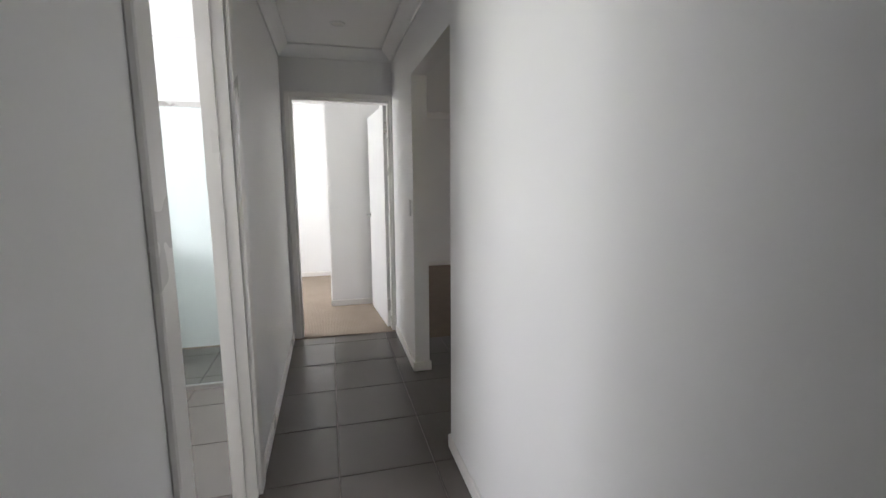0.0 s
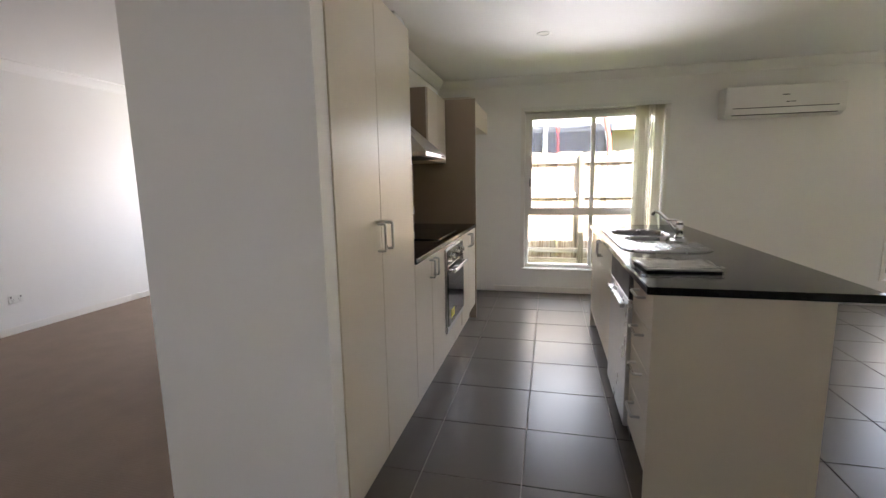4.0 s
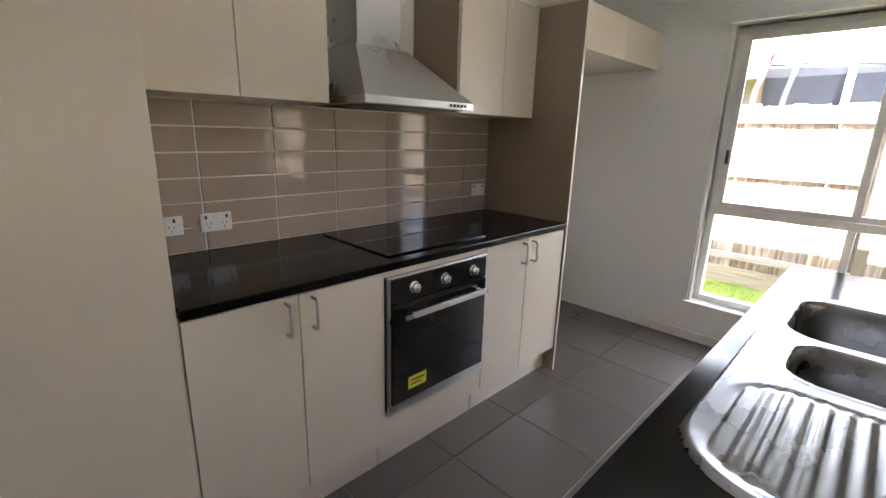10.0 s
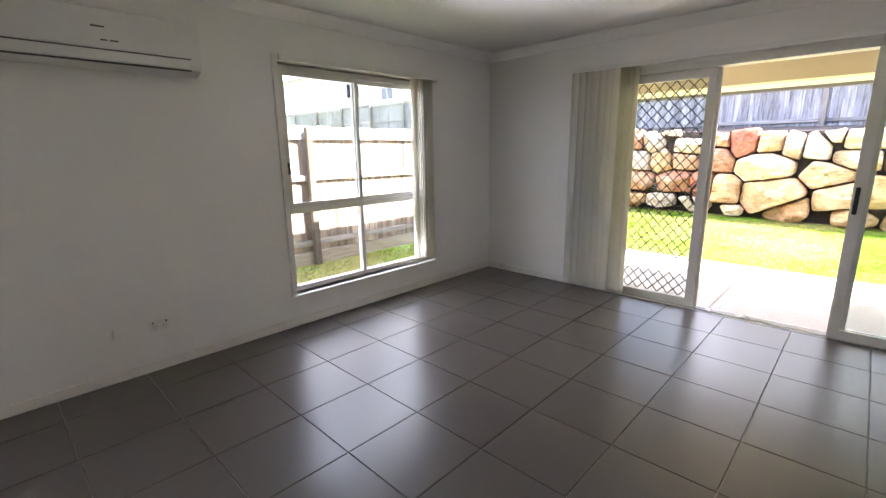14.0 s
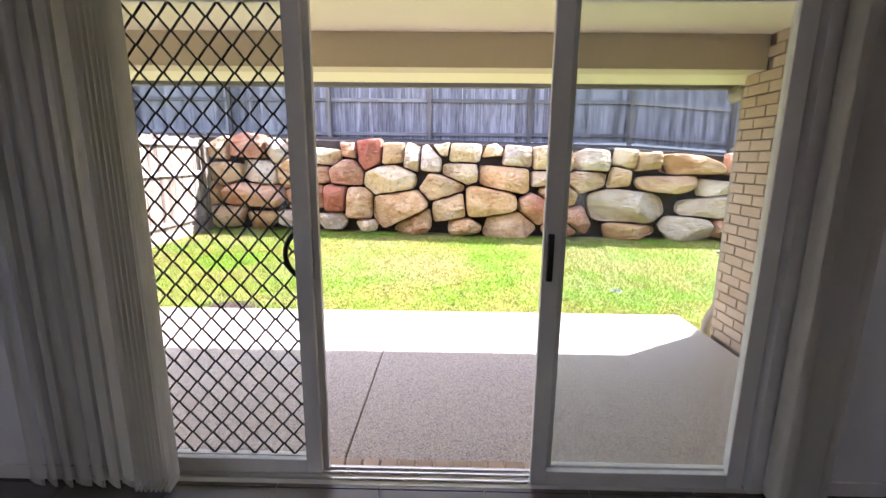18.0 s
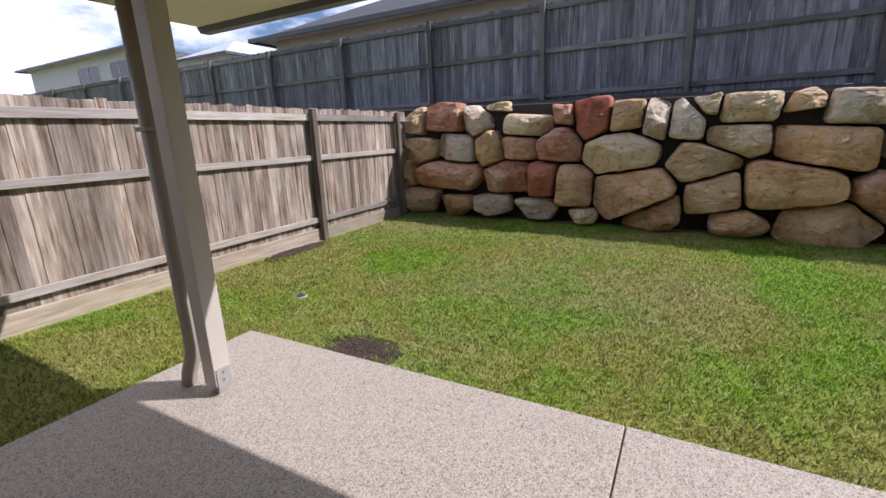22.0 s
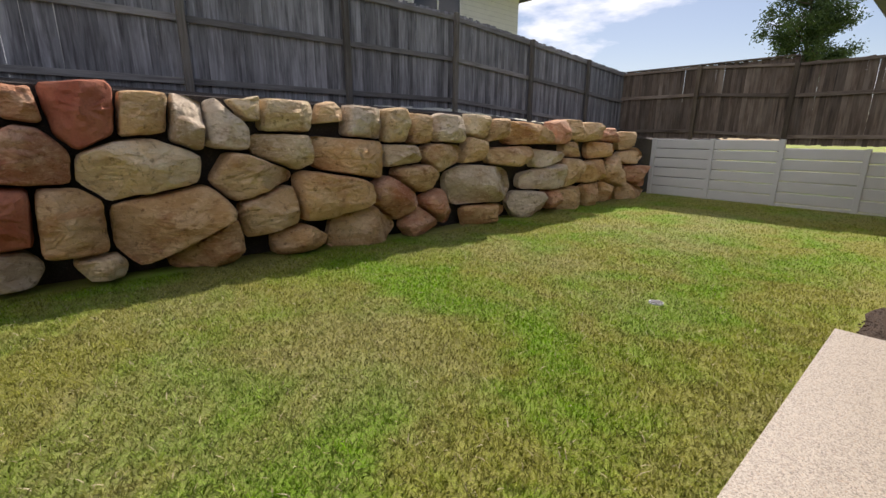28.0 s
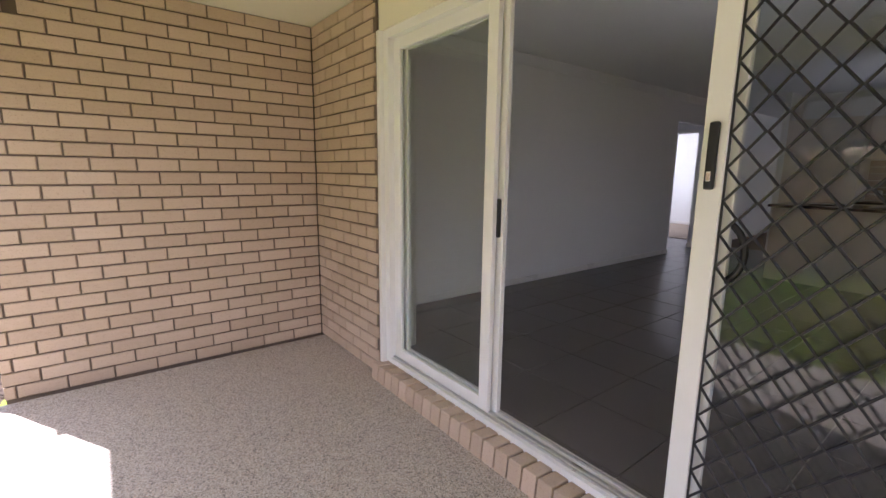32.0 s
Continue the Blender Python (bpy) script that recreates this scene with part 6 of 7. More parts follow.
def boulder_wall():
    wall = structure("wall_boulder", boxes((13.8, 14.1, -8.3, 7.7, -0.6, 1.1)), SOIL, "dark earth behind the boulder retaining wall", "retaining wall")
    stones = []
    for text in (COURSE_A, COURSE_B, COURSE_C, COURSE_D):
        for s in text.split():
            y, z, w, h, tone = s.split(",")
            stones.append((float(y), float(z), float(w) * 0.53, float(h) * 0.54, tone))
    tones = {"r": ROCK_RUST, "R": REDROCK, "g": ROCK_GREY, "c": ROCK_CREAM, "t": ROCK, "o": ROCK_OCHRE}
    r = random.Random(12)

    def reach(w, h, dy, dz):
        return 1 / max(1e-6, ((abs(dy) / w) ** 3.0 + (abs(dz) / h) ** 3.0) ** (1 / 3.0))

    for i, (y, z, w, h, tone) in enumerate(stones):
        # outline: a rough block, cut back where a neighbour begins
        poly, n = [], r.choice((5, 6, 6, 7))
        skew, turn = r.uniform(-0.2, 0.2), r.uniform(0, 1)
        for k in range(n):
            t = 2 * math.pi * (k + turn + r.uniform(-0.22, 0.22)) / n
            q = reach(w, h, math.cos(t), math.sin(t)) * r.uniform(1.22, 1.62)
            poly.append([y + q * (math.cos(t) + skew * math.sin(t) * 0.5), z + q * math.sin(t)])
        for j, (y2, z2, w2, h2, _) in enumerate(stones):
            dy, dz = y2 - y, z2 - z
            if i == j or abs(dy) > 1.6 * (w + w2) or abs(dz) > 1.6 * (h + h2):
                continue
            # the joint leans between upright and level, by how the two blocks meet
            ny, nz = (dy / (w + w2)) ** 3 / (w + w2), (dz / (h + h2)) ** 3 / (h + h2)
            t = math.atan2(nz, ny) + 0.4 * noise.noise(Vector((min(i, j) * 1.7 + 0.3, max(i, j) * 2.3 + 0.1, 0.5)))
            ny, nz = math.cos(t), math.sin(t)
            e1, e2 = ((abs(p * ny) ** 1.33 + abs(q * nz) ** 1.33) ** 0.75 for p, q in ((w, h), (w2, h2)))
            lim = max(0.04, (dy * ny + dz * nz) * e1 / (e1 + e2) - 0.016)
            out = []
            for a, b in zip(poly, poly[1:] + poly[:1]):
                da, db = (a[0] - y) * ny + (a[1] - z) * nz - lim, (b[0] - y) * ny + (b[1] - z) * nz - lim
                if da <= 0:
                    out.append(a)
                if da * db < 0:
                    t = da / (da - db)
                    out.append([a[0] + (b[0] - a[0]) * t, a[1] + (b[1] - a[1]) * t])
            poly = out if len(out) > 3 else poly
        poly = [[p[0], min(p[1], z + h * 1.1 + r.uniform(-0.03, 0.03))] for p in poly] if z > 1.2 else poly
        cy, cz = sum(p[0] for p in poly) / len(poly), sum(p[1] for p in poly) / len(poly)
        n, ring = 52, []
        for k in range(n):
            t = 2 * math.pi * k / n
            c, s = math.cos(t), math.sin(t)
            best = 9.0
            for a, b in zip(poly, poly[1:] + poly[:1]):
                ax, ay, bx, by = a[0] - cy, a[1] - cz, b[0] - cy, b[1] - cz
                den = c * (by - ay) - s * (bx - ax)
                if abs(den) > 1e-9:
                    d = (ax * (by - ay) - ay * (bx - ax)) / den
                    u = (ax * s - ay * c) / den
                    if d > 0 and -1e-6 <= u <= 1 + 1e-6:
                        best = min(best, d)
            ring.append((c, s, best if best < 9 else min(w, h)))
        sm = ring
        for _ in range(2):
            sm = [(c, s, 0.12 * sm[k - 1][2] + 0.76 * q + 0.12 * sm[(k + 1) % n][2]) for k, (c, s, q) in enumerate(sm)]
        deep = min(0.38, 0.18 + 0.36 * min(w, h)) + r.uniform(-0.04, 0.04)
        # the face: a few flat cleavage planes
        planes = [(deep, r.uniform(-0.12, 0.12), r.uniform(-0.1, 0.14))]
        for _ in range(r.choice((4, 5, 6))):
            t, k = r.uniform(0, 6.283), r.uniform(0.25, 1.0)
            planes.append((deep + r.uniform(-0.05, 0.5) * k * min(w, h), -k * math.cos(t), -k * math.sin(t)))
        bm = bmesh.new()
        layers = []
        for f in (-1, 1.0, 0.99, 0.965, 0.92, 0.85, 0.77, 0.67, 0.55, 0.42, 0.28, 0.13):
            lay = []
            for c, s, q in sm:
                g = abs(f)
                py, pz = c * q * g, s * q * g
                if f < 0:
                    face = -0.12
                else:
                    top = -0.006 * math.log(sum(math.exp(-(p0 + p1 * py + p2 * pz) / 0.006) for p0, p1, p2 in planes))
                    face = top * (max(0.0, 1 - f ** 30)) ** 0.5
                    v = Vector((py * 2.6 + i * 5.1, pz * 4.0, i * 0.7))
                    face += (0.05 * noise.noise(v * 0.8) + 0.06 * abs(noise.noise(v * 1.9)) + 0.035 * abs(noise.noise(v * 4.4)) + 0.014 * noise.noise(v * 10)) * (1 - 0.6 * f ** 6)
                k2 = 1 + 0.05 * noise.noise(Vector((c * 2.4 + i, s * 2.4, f * 2))) * g - 0.012
                lay.append(bm.verts.new((13.50 + 0.1 * max(0.0, z) - face, cy + py * k2, cz + pz * k2)))
            layers.append(lay)
        for a, b in zip(layers, layers[1:]):
            for k in range(n):
                bm.faces.new((a[k], a[(k + 1) % n], b[(k + 1) % n], b[k]))
        bm.faces.new(layers[-1])
        bm.faces.new(layers[0][::-1])
        bmesh.ops.recalc_face_normals(bm, faces=bm.faces)
        ob = part("boulder", bm, tones[tone], wall, "", True)
        ob.data.set_sharp_from_angle(angle=radians(24))


boulder_wall()


# ---- lawn details ----
def mound(name, x, y, rx, ry, label, mat, seed):
    r = random.Random(seed)
    bm = bmesh.new()
    z0 = ground_z(y)
    rings = []
    for f, h in ((1.0, -0.006), (0.85, 0.005), (0.55, 0.009), (0.2, 0.008)):
        rings.append([bm.verts.new((x + rx * f * math.cos(t) * (1 + 0.4 * noise.noise(Vector((math.cos(t) * 2.4, math.sin(t) * 2.4, seed)))), y + ry * f * math.sin(t) * (1 + 0.4 * noise.noise(Vector((math.cos(t) * 2.4, seed, math.sin(t) * 2.4)))), z0 + h + r.uniform(-0.004, 0.006))) for t in (2 * math.pi * k / 30 for k in range(30))])
    for a, b in zip(rings, rings[1:]):
        for k in range(30):
            bm.faces.new((a[k], a[(k + 1) % 30], b[(k + 1) % 30], b[k]))
    bm.faces.new(rings[-1])
    for _ in range(300):
        t, q = r.uniform(0, 6.283), math.sqrt(r.random()) * 0.9
        px, py, s = x + rx * q * math.cos(t), y + ry * q * math.sin(t), r.uniform(0.004, 0.011)
        vs = bmesh.ops.create_icosphere(bm, subdivisions=1, radius=s)["verts"]
        bmesh.ops.scale(bm, vec=(r.uniform(0.6, 1.6), r.uniform(0.6, 1.4), r.uniform(0.4, 0.9)), verts=vs)
        bmesh.ops.translate(bm, vec=(px, py, z0 + 0.009), verts=vs)
    solid(name, bm, mat, label, "soil", "", "stuff")


mound("soil_patch", 8.47, 4.7, 0.24, 0.33, "bare dark soil patch with bark chips beside the slab", SOIL, 2)
mound("soil_patch", 10.35, 7.27, 0.62, 0.17, "bare dark soil patch along the fence", SOIL, 5)
mound("soil_patch", 8.02, -0.75, 0.2, 0.75, "bare dark soil strip beside the house wall", SOIL, 9)


def drain(x, y, r0, label):
    z = ground_z(y)
    d = thing("yard_drain", x, y, z, label, "drain", "yard drains")
    bm = bmesh.new()
    n = 28
    rings = [[bm.verts.new((x + q * math.cos(t), y + q * math.sin(t), z + h)) for t in (2 * math.pi * k / n for k in range(n))] for q, h in ((r0 * 1.15, 0.0), (r0 * 1.1, 0.012), (r0 * 0.92, 0.012), (r0 * 0.9, 0.0))]
    for a, b in zip(rings, rings[1:]):
        for k in range(n):
            bm.faces.new((a[k], a[(k + 1) % n], b[(k + 1) % n], b[k]))
    part("rim", bm, PALEPLASTIC, d)
    bm = bmesh.new()
    for k in range(-3, 4):
        h = math.sqrt(max(0.0, 1 - (k / 4) ** 2)) * r0 * 0.9
        box(bm, x + k * r0 / 4 - 0.005, x + k * r0 / 4 + 0.005, y - h, y + h, z + 0.008, z + 0.016)
    part("grate", bm, DARKGREY, d)


drain(9.57, 0.12, 0.06, "round grey yard drain grate in the lawn")
drain(9.08, 5.91, 0.05, "small pale round cover in the lawn")


def grass(name, x0, x1, y0, y1, n, hmin, hmax, seed, skip, mat=BLADES, label="short green and straw-coloured lawn grass", lie=1.5):
    rng = np.random.default_rng(seed)
    x, y = rng.uniform(x0, x1, n), rng.uniform(y0, y1, n)
    keep = rng.random(n) < np.clip(1.2 - 0.115 * np.hypot(x - 8.6, y - 3.9), 0.22, 1)
    for cx, cy, rx, ry in skip:
        keep &= ((x - cx) / rx) ** 2 + ((y - cy) / ry) ** 2 > 1
    x, y = x[keep], y[keep]
    n = len(x)
    z = -0.29 + 0.019 * np.clip(y, 0, 7.5)
    a, h, w = rng.uniform(0, 2 * np.pi, n), rng.uniform(hmin, hmax, n), rng.uniform(0.0022, 0.005, n)
    lean, b = rng.uniform(0.2, lie, n) * h, rng.uniform(0, 2 * np.pi, n)
    ca, sa = np.cos(a), np.sin(a)
    v = np.empty((n, 5, 3))
    for k, (t, ww) in enumerate(((0, 1), (0, -1), (0.55, 0.8), (0.55, -0.8), (1, 0))):
        v[:, k, 0] = x + ww * w * ca + lean * t ** 1.6 * np.cos(b)
        v[:, k, 1] = y + ww * w * sa + lean * t ** 1.6 * np.sin(b)
        v[:, k, 2] = z + h * t * (1 - 0.25 * t) - (0.004 if t == 0 else 0)
    base = np.arange(n)[:, None] * 5
    tri = np.concatenate([base + np.array([[0, 1, 3]]), base + np.array([[0, 3, 2]]), base + np.array([[2, 3, 4]])], 1).reshape(-1, 3)
    me = bpy.data.meshes.new(name)
    me.vertices.add(n * 5)
    me.vertices.foreach_set("co", v.reshape(-1))
    me.loops.add(len(tri) * 3)
    me.loops.foreach_set("vertex_index", tri.reshape(-1).astype(np.int32))
    me.polygons.add(len(tri))
    me.polygons.foreach_set("loop_start", np.arange(0, len(tri) * 3, 3, dtype=np.int32))
    me.update(calc_edges=True)
    me.materials.append(mat)
    tagged(new(name, me), label, "grass", "", "stuff")


SOILS = [(8.45, 4.68, 0.15, 0.2), (10.35, 7.27, 0.55, 0.14), (8.02, -0.75, 0.2, 0.75), (9.57, 0.12, 0.1, 0.1), (9.08, 5.91, 0.08, 0.08)]
grass("grass", 8.29, 13.35, -8.2, 7.35, 390000, 0.018, 0.044, 1, SOILS)
grass("grass", 7.85, 8.29, -8.2, -0.1, 14000, 0.018, 0.044, 3, SOILS)
grass("grass", -2.5, 8.29, 5.66, 7.35, 75000, 0.022, 0.05, 4, SOILS)

grass("dry_grass", 8.27, 13.2, -4.0, 7.3, 9000, 0.018, 0.04, 5, SOILS, STRAW, "loose dry straw lying in the lawn", 2.4)


# ---- neighbours, tree ----
def neighbour(name, label, x0, x1, y0, y1, zg, zw, rise, over, wall, roofm, faces, ridge="y"):
    """A house with walls, hip roof, eaves and windows. faces: (side, from, to, bottom, top)."""
    h = thing(name, (x0 + x1) / 2, (y0 + y1) / 2, zg, label, "house")
    part("wall", boxes((x0, x1, y0, y1, zg - 2, zw)), wall, h)
    bm = bmesh.new()
    a, b, c, d = x0 - over, x1 + over, y0 - over, y1 + over
    hw = min(b - a, d - c) / 2
    lo = [bm.verts.new(v) for v in ((a, c, zw), (b, c, zw), (b, d, zw), (a, d, zw))]
    if ridge == "y":
        hi = [bm.verts.new(v) for v in (((a + b) / 2, c + hw, zw + rise), ((a + b) / 2, d - hw + 0.01, zw + rise))]
        fs = ((lo[0], lo[1], hi[0]), (lo[1], lo[2], hi[1], hi[0]), (lo[2], lo[3], hi[1]), (lo[3], lo[0], hi[0], hi[1]))
    else:
        hi = [bm.verts.new(v) for v in ((a + hw, (c + d) / 2, zw + rise), (b - hw + 0.01, (c + d) / 2, zw + rise))]
        fs = ((lo[0], lo[1], hi[1], hi[0]), (lo[1], lo[2], hi[1]), (lo[2], lo[3], hi[0], hi[1]), (lo[3], lo[0], hi[0]))
    for f in fs:
        bm.faces.new(f)
    bmesh.ops.recalc_face_normals(bm, faces=bm.faces)
    part("roof", bm, roofm, h)
    part("soffit", boxes((a, b, c, d, zw - 0.02, zw - 0.002)), FRAMEW, h)
    part("gutter", boxes((a - 0.1, a, c - 0.1, d + 0.1, zw - 0.12, zw + 0.06), (b, b + 0.1, c - 0.1, d + 0.1, zw - 0.12, zw + 0.06), (a, b, c - 0.1, c, zw - 0.12, zw + 0.06), (a, b, d, d + 0.1, zw - 0.12, zw + 0.06)), GUTTER, h)
    for side, p, q, z0, z1 in faces:
        e = 0.06
        def slab(t0, t1, out0, out1, lo_z, hi_z):
            if side == "-x":
                return (x0 - out1, x0 - out0, t0, t1, lo_z, hi_z)
            if side == "-y":
                return (t0, t1, y0 - out1, y0 - out0, lo_z, hi_z)
            return (t0, t1, y1 + out0, y1 + out1, lo_z, hi_z)
        w = part("window", boxes(slab(p, q, 0.0, 0.05, z0, z0 + e), slab(p, q, 0.0, 0.05, z1 - e, z1), slab(p, p + e, 0.0, 0.05, z0 + e, z1 - e), slab(q - e, q, 0.0, 0.05, z0 + e, z1 - e), slab((p + q) / 2 - 0.03, (p + q) / 2 + 0.03, 0.0, 0.05, z0 + e, z1 - e)), FRAMEW, h)
        part("pane", boxes(slab(p + e, q - e, 0.01, 0.02, z0 + e, z1 - e)), DARKPANE, w)


neighbour("neighbour_house", "cream brick house next door with a pale metal roof", -16, 3.2, 14, 25, -0.2, 2.78, 2.6, 0.5, BRICK_FAR, ROOF_PALE, [("-y", -4.6, -3.4, 1.2, 2.35), ("-y", -9, -7.4, 0.9, 2.3)], "x")
neighbour("rear_house", "beige rendered house with a dark tiled hip roof", 22, 34, 5.3, 19.8, 1.8, 5.75, 3.0, 0.75, RENDER_BEIGE, ROOFT, [("-x", 10, 12, 3.9, 5.2), ("-x", 15, 17, 3.9, 5.2)])
neighbour("upper_house", "cream weatherboard two-storey house behind the fence", 22, 33, -12.3, 4.4, 1.8, 7.35, 2.6, 1.0, BOARD_CREAM, ROOFT, [("-x", 0.1, 3.8, 4.2, 5.55), ("-x", -3.9, -2.1, 3.9, 6.0), ("-x", -8.8, -6.4, 4.9, 6.5)])
neighbour("far_house", "white two-storey house with a low-pitched roof", 30, 44, 46, 66, 2, 9.6, 1.2, 0.9, RENDER_WHITE, ROOF_PALE, [("-x", 47, 50, 7.4, 8.9), ("-x", 52, 56, 7.4, 8.9), ("-y", 32, 35, 7.2, 8.8)])
neighbour("far_house", "white house with a shallow gabled roof", 33, 44, 37.5, 45, 2, 8.6, 2.0, 0.7, RENDER_WHITE, ROOF_PALE, [("-x", 39, 41, 6.6, 7.9)], "x")


def trampoline():
    t = thing("trampoline", -0.1, 11.6, -0.2, "trampoline with a dark safety net and red padded poles", "trampoline")
    cx, cy, R = -0.1, 11.6, 1.5
    n = 6
    for k in range(n):
        a = 2 * math.pi * k / n + 0.42
        c, s = math.cos(a), math.sin(a)
        bm = bmesh.new()
        rod(bm, [(cx + R * c, cy + R * s, -0.2), (cx + R * 1.06 * c, cy + R * 1.06 * s, 1.0), (cx + R * 1.02 * c, cy + R * 1.02 * s, 2.2), (cx + R * 0.93 * c, cy + R * 0.93 * s, 2.75)], 0.045, 8)
        part("pole", bm, RED if k % 2 else WHITEP, t, "red foam-padded pole" if k % 2 else "white foam-padded pole")
    bm = bmesh.new()
    rod(bm, [(cx + R * 0.93 * math.cos(a), cy + R * 0.93 * math.sin(a), 2.75 + 0.06 * math.cos(3 * a)) for a in (2 * math.pi * k / 36 for k in range(37))], 0.018, 6)
    part("top_ring", bm, DARKGREY, t)
    bm = bmesh.new()
    m = 48
    e = [[bm.verts.new((cx + R * 0.93 * math.cos(a), cy + R * 0.93 * math.sin(a), z)) for a in (2 * math.pi * k / m for k in range(m))] for z in (0.75, 2.72)]
    for k in range(m):
        bm.faces.new((e[0][k], e[0][(k + 1) % m], e[1][(k + 1) % m], e[1][k]))
    part("safety_net", bm, NET, t, "dark see-through safety net")
    bm = bmesh.new()
    cyl(bm, (cx, cy, 0.68), (cx, cy, 0.72), R, 40)
    part("jumping_mat", bm, BLACK, t)


trampoline()


def tree():
    t = thing("tree", 13.1, -20.0, 0.0, "tall gum tree with a narrow green crown", "tree")
    bm = bmesh.new()
    r = random.Random(21)
    base = Vector((13.1, -20.0, -0.2))
    spine = [base + Vector((0.12 * math.sin(k * 0.9), 0.1 * math.cos(k * 1.3), k * 0.9)) for k in range(10)]
    for k, (a, b) in enumerate(zip(spine, spine[1:])):
        cyl(bm, a, b, 0.16 - 0.015 * k, 10, 0.145 - 0.015 * k)
    part("trunk", bm, POST_WOOD, t)
    bm = bmesh.new()
    tips = []
    for k in range(60):
        z = r.uniform(3.2, 8.4)
        f = (z - 3.4) / 4.9
        reach = (1.55 * math.sin(math.pi * min(1, 0.28 + 0.72 * f)) + 0.12) * r.uniform(0.55, 1.1)
        a = r.uniform(0, 6.283)
        p = base + Vector((0.1 * math.sin(z), 0.1, z + 0.2))
        q = p + Vector((reach * math.cos(a), reach * math.sin(a), r.uniform(0.2, 0.7)))
        cyl(bm, p, q, 0.03, 6, 0.01)
        for m in range(4):
            tips.append(p.lerp(q, 0.4 + 0.2 * m) + Vector((r.uniform(-0.15, 0.15), r.uniform(-0.15, 0.15), r.uniform(-0.1, 0.25))))
    part("limbs", bm, POST_WOOD, t)
    v, f = [], []
    for c in tips:
        for _ in range(120):
            p = c + Vector((r.gauss(0, 0.17), r.gauss(0, 0.17), r.gauss(0, 0.15)))
            d = Vector((r.uniform(-1, 1), r.uniform(-1, 1), r.uniform(-1.2, 0.3))).normalized()
            u = d.orthogonal().normalized() * 0.03
            L = r.uniform(0.08, 0.15)
            k = len(v)
            v += [p, p + d * L * 0.5 + u, p + d * L, p + d * L * 0.5 - u]
            f.append((k, k + 1, k + 2, k + 3))
    me = bpy.data.meshes.new("crown")
    me.from_pydata(v, [], f)
    me.materials.append(LEAF)
    ob = new("crown", me)
    ob.parent = t
    ob.matrix_parent_inverse = t.matrix_basis.inverted()


tree()


# ---- pieces: bricks and floor tiles ----
def brick_mesh(l, d, h):
    """A brick whose front face (towards +y) is slightly smaller than its back."""
    bm = bmesh.new()
    e = 0.004
    a = [bm.verts.new((sx * l / 2, 0, sz * h / 2)) for sx, sz in ((-1, -1), (1, -1), (1, 1), (-1, 1))]
    b = [bm.verts.new((sx * l / 2, d - e, sz * h / 2)) for sx, sz in ((-1, -1), (1, -1), (1, 1), (-1, 1))]
    c = [bm.verts.new((sx * (l / 2 - e), d, sz * (h / 2 - e))) for sx, sz in ((-1, -1), (1, -1), (1, 1), (-1, 1))]
    for p, q in ((a, b), (b, c)):
        for k in range(4):
            bm.faces.new((p[k], p[(k + 1) % 4], q[(k + 1) % 4], q[k]))
    bm.faces.new(c)
    bm.faces.new(a[::-1])
    bmesh.ops.recalc_face_normals(bm, faces=bm.faces)
    return mesh_from("brick", bm, BRICK)


def brickwork(parent, axis, a0, a1, face, z0, z1, ok, seed):
    """Stretcher bond; axis x faces +y, axis y faces +x."""
    r = random.Random(seed)
    ch, pitch, j = 0.0852, 0.24, 0.0105
    cache = {}
    n = int(round((z1 - z0) / ch))
    for i in range(n):
        z = z0 + ch * (i + 0.5)
        a = a0 - (0.12 if i % 2 else 0.0)
        while a < a1 - 0.02:
            lo, hi = max(a, a0), min(a + pitch, a1)
            l = round(hi - lo - j, 3)
            if l > 0.03 and ok((lo + hi) / 2, z):
                if l not in cache:
                    cache[l] = brick_mesh(l, 0.03, ch - j)
                turn = Matrix.Identity(4) if axis == "x" else Matrix.Rotation(-math.pi / 2, 4, "Z")
                p = ((lo + hi) / 2, face - 0.03, z) if axis == "x" else (face - 0.03, (lo + hi) / 2, z)
                piece("brick", cache[l], parent, Matrix.Translation(Vector(p) + Vector((r.uniform(-1, 1), r.uniform(-1, 1), r.uniform(-1, 1))) * 0.0012) @ turn)
            a += pitch


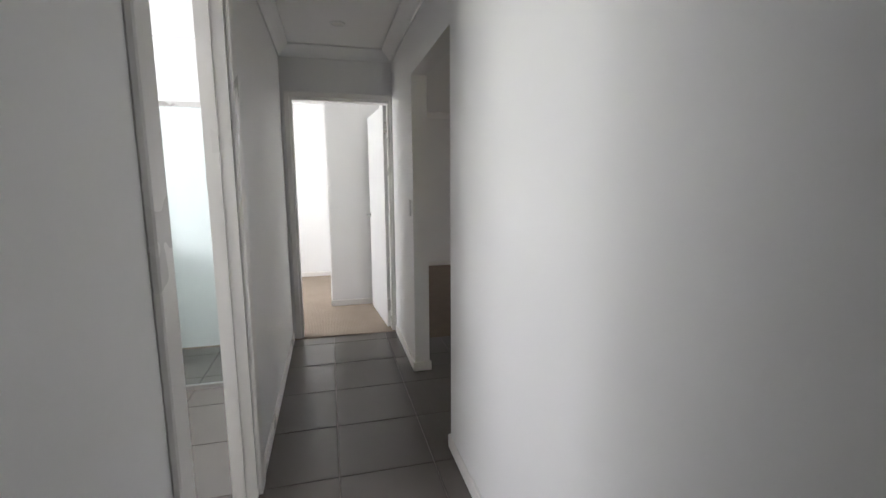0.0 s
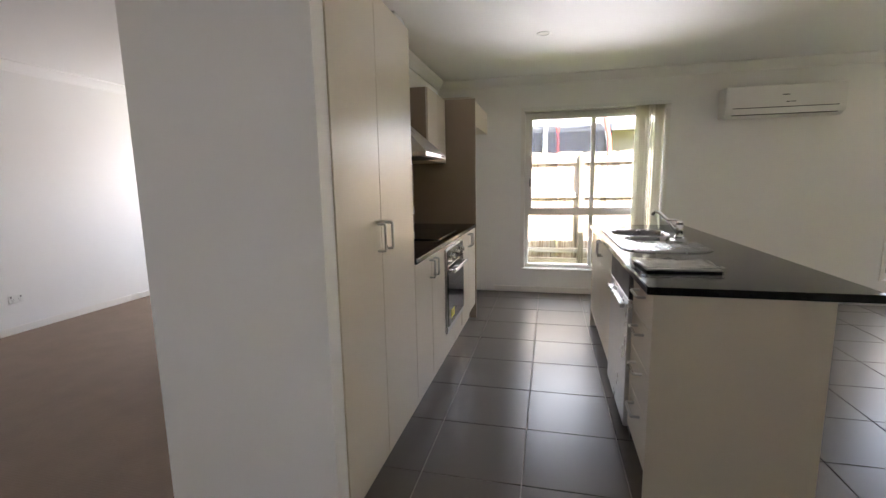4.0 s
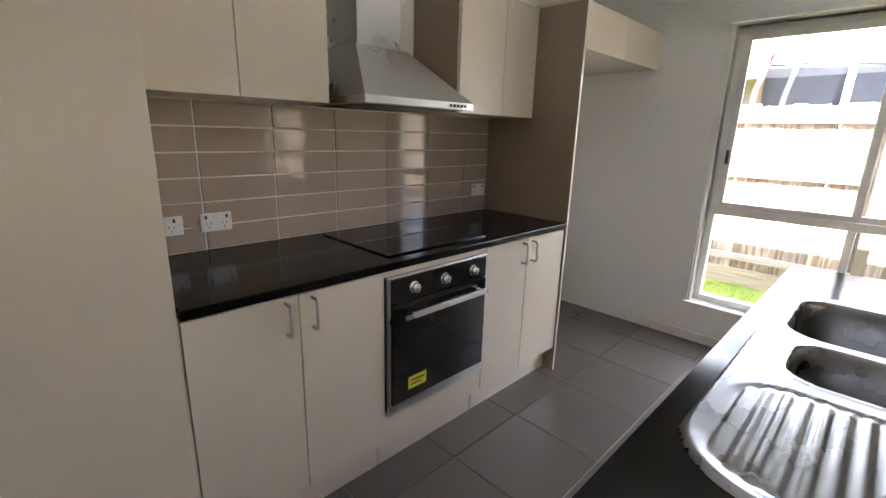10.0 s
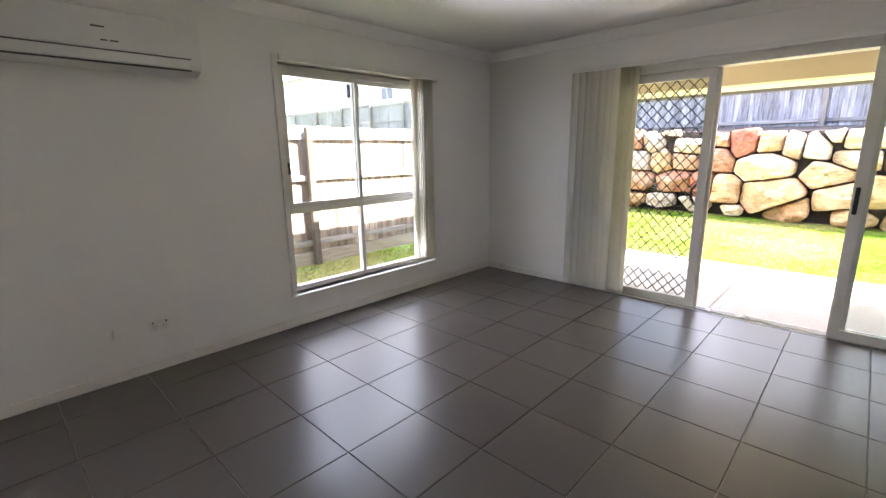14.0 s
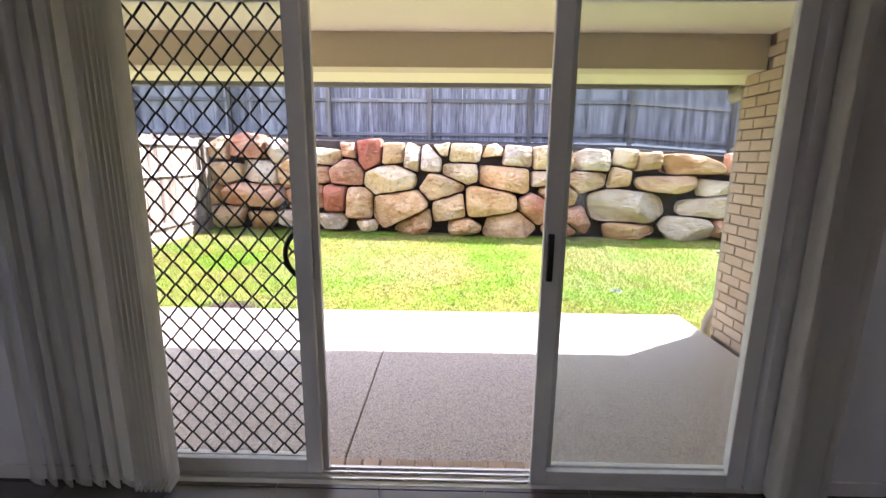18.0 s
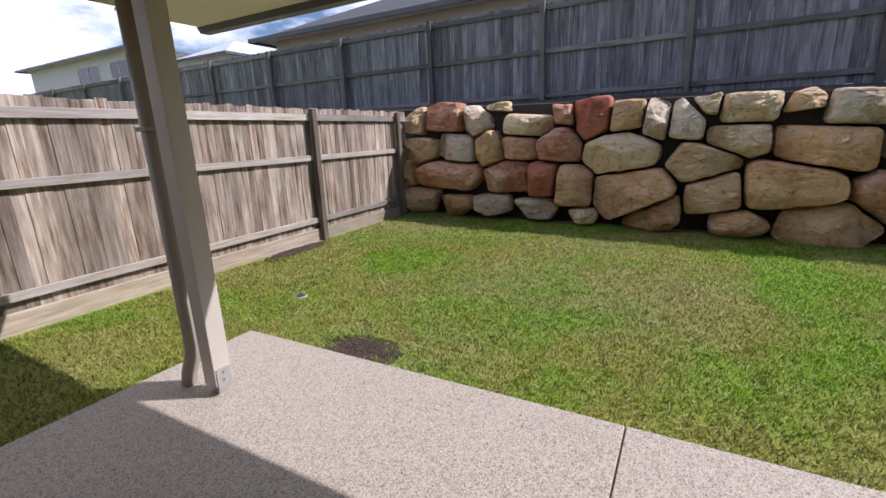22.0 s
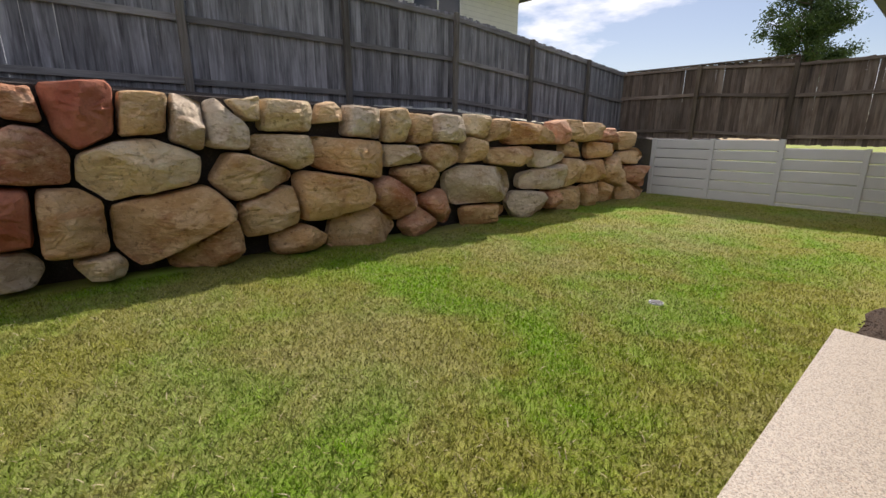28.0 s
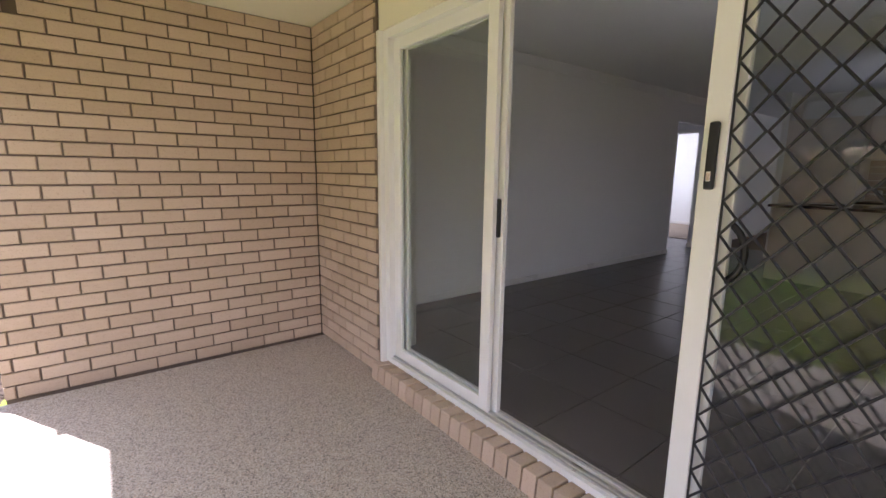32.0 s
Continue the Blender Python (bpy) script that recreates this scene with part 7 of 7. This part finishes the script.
brickwork(S1, "x", XP, 7.79, -0.06, ZP, 2.33, lambda a, z: z < 2.06 or a < 7.5, 3)
brickwork(S2, "y", -0.06, SD[0] - 0.03, XP, ZP, 2.33, lambda a, z: True, 4)
sill = structure("wall_door_sill", boxes((XE + 0.11, XP + 0.02, SD[0] - 0.03, SD[1] + 0.05, -0.3, -0.055)), MORTAR, "mortar bed under the brick door sill", "sill")
cap = brick_mesh(0.074, 0.11, 0.16)
y = SD[0] + 0.01
while y < SD[1] + 0.04:
    piece("sill_brick", cap, sill, Matrix.Translation((XP - 0.02, y, -0.15)) @ Matrix.Rotation(math.pi / 2, 4, "Z") @ Matrix.Rotation(radians(84), 4, "X") @ Matrix.Translation((0, 0, 0)))
    y += 0.085


def floor_tiles(parent, rects):
    pitch, g = 0.4512, 0.0026
    cache = {}
    for x0, x1, y0, y1 in rects:
        i0, i1 = math.floor((x0 - 3.81) / pitch), math.ceil((x1 - 3.81) / pitch)
        j0, j1 = math.floor((y0 - 3.5) / pitch), math.ceil((y1 - 3.5) / pitch)
        for i in range(i0, i1):
            for j in range(j0, j1):
                a, b = max(x0, 3.81 + i * pitch + g), min(x1, 3.81 + (i + 1) * pitch - g)
                c, d = max(y0, 3.5 + j * pitch + g), min(y1, 3.5 + (j + 1) * pitch - g)
                w, h = round(b - a, 3), round(d - c, 3)
                if w < 0.01 or h < 0.01:
                    continue
                if (w, h) not in cache:
                    cache[w, h] = mesh_from("floor_tile", boxes((-w / 2, w / 2, -h / 2, h / 2, -0.009, 0.0), bev=0.0015) if min(w, h) > 0.02 else boxes((-w / 2, w / 2, -h / 2, h / 2, -0.009, 0.0)), TILE)
                piece("floor_tile", cache[w, h], parent, Matrix.Translation(((a + b) / 2, (c + d) / 2, 0)))


FLOOR = bpy.data.objects["floor"]
floor_tiles(FLOOR, [(-0.92, XE, YS, YN), (XB, 4.6, YH0, YH1), (XS, XO, YH1, YS), (-1.52, -0.92, YS, 1.16), (-1.43, -0.92, 4.05, YN)])
floor_tiles(bpy.data.objects["floor_bathroom"], [(XB, 1.7, -3.4, YH0 - 0.1), (BD[0] + 0.018, BD[1] - 0.018, YH0 - 0.1, YH0)])
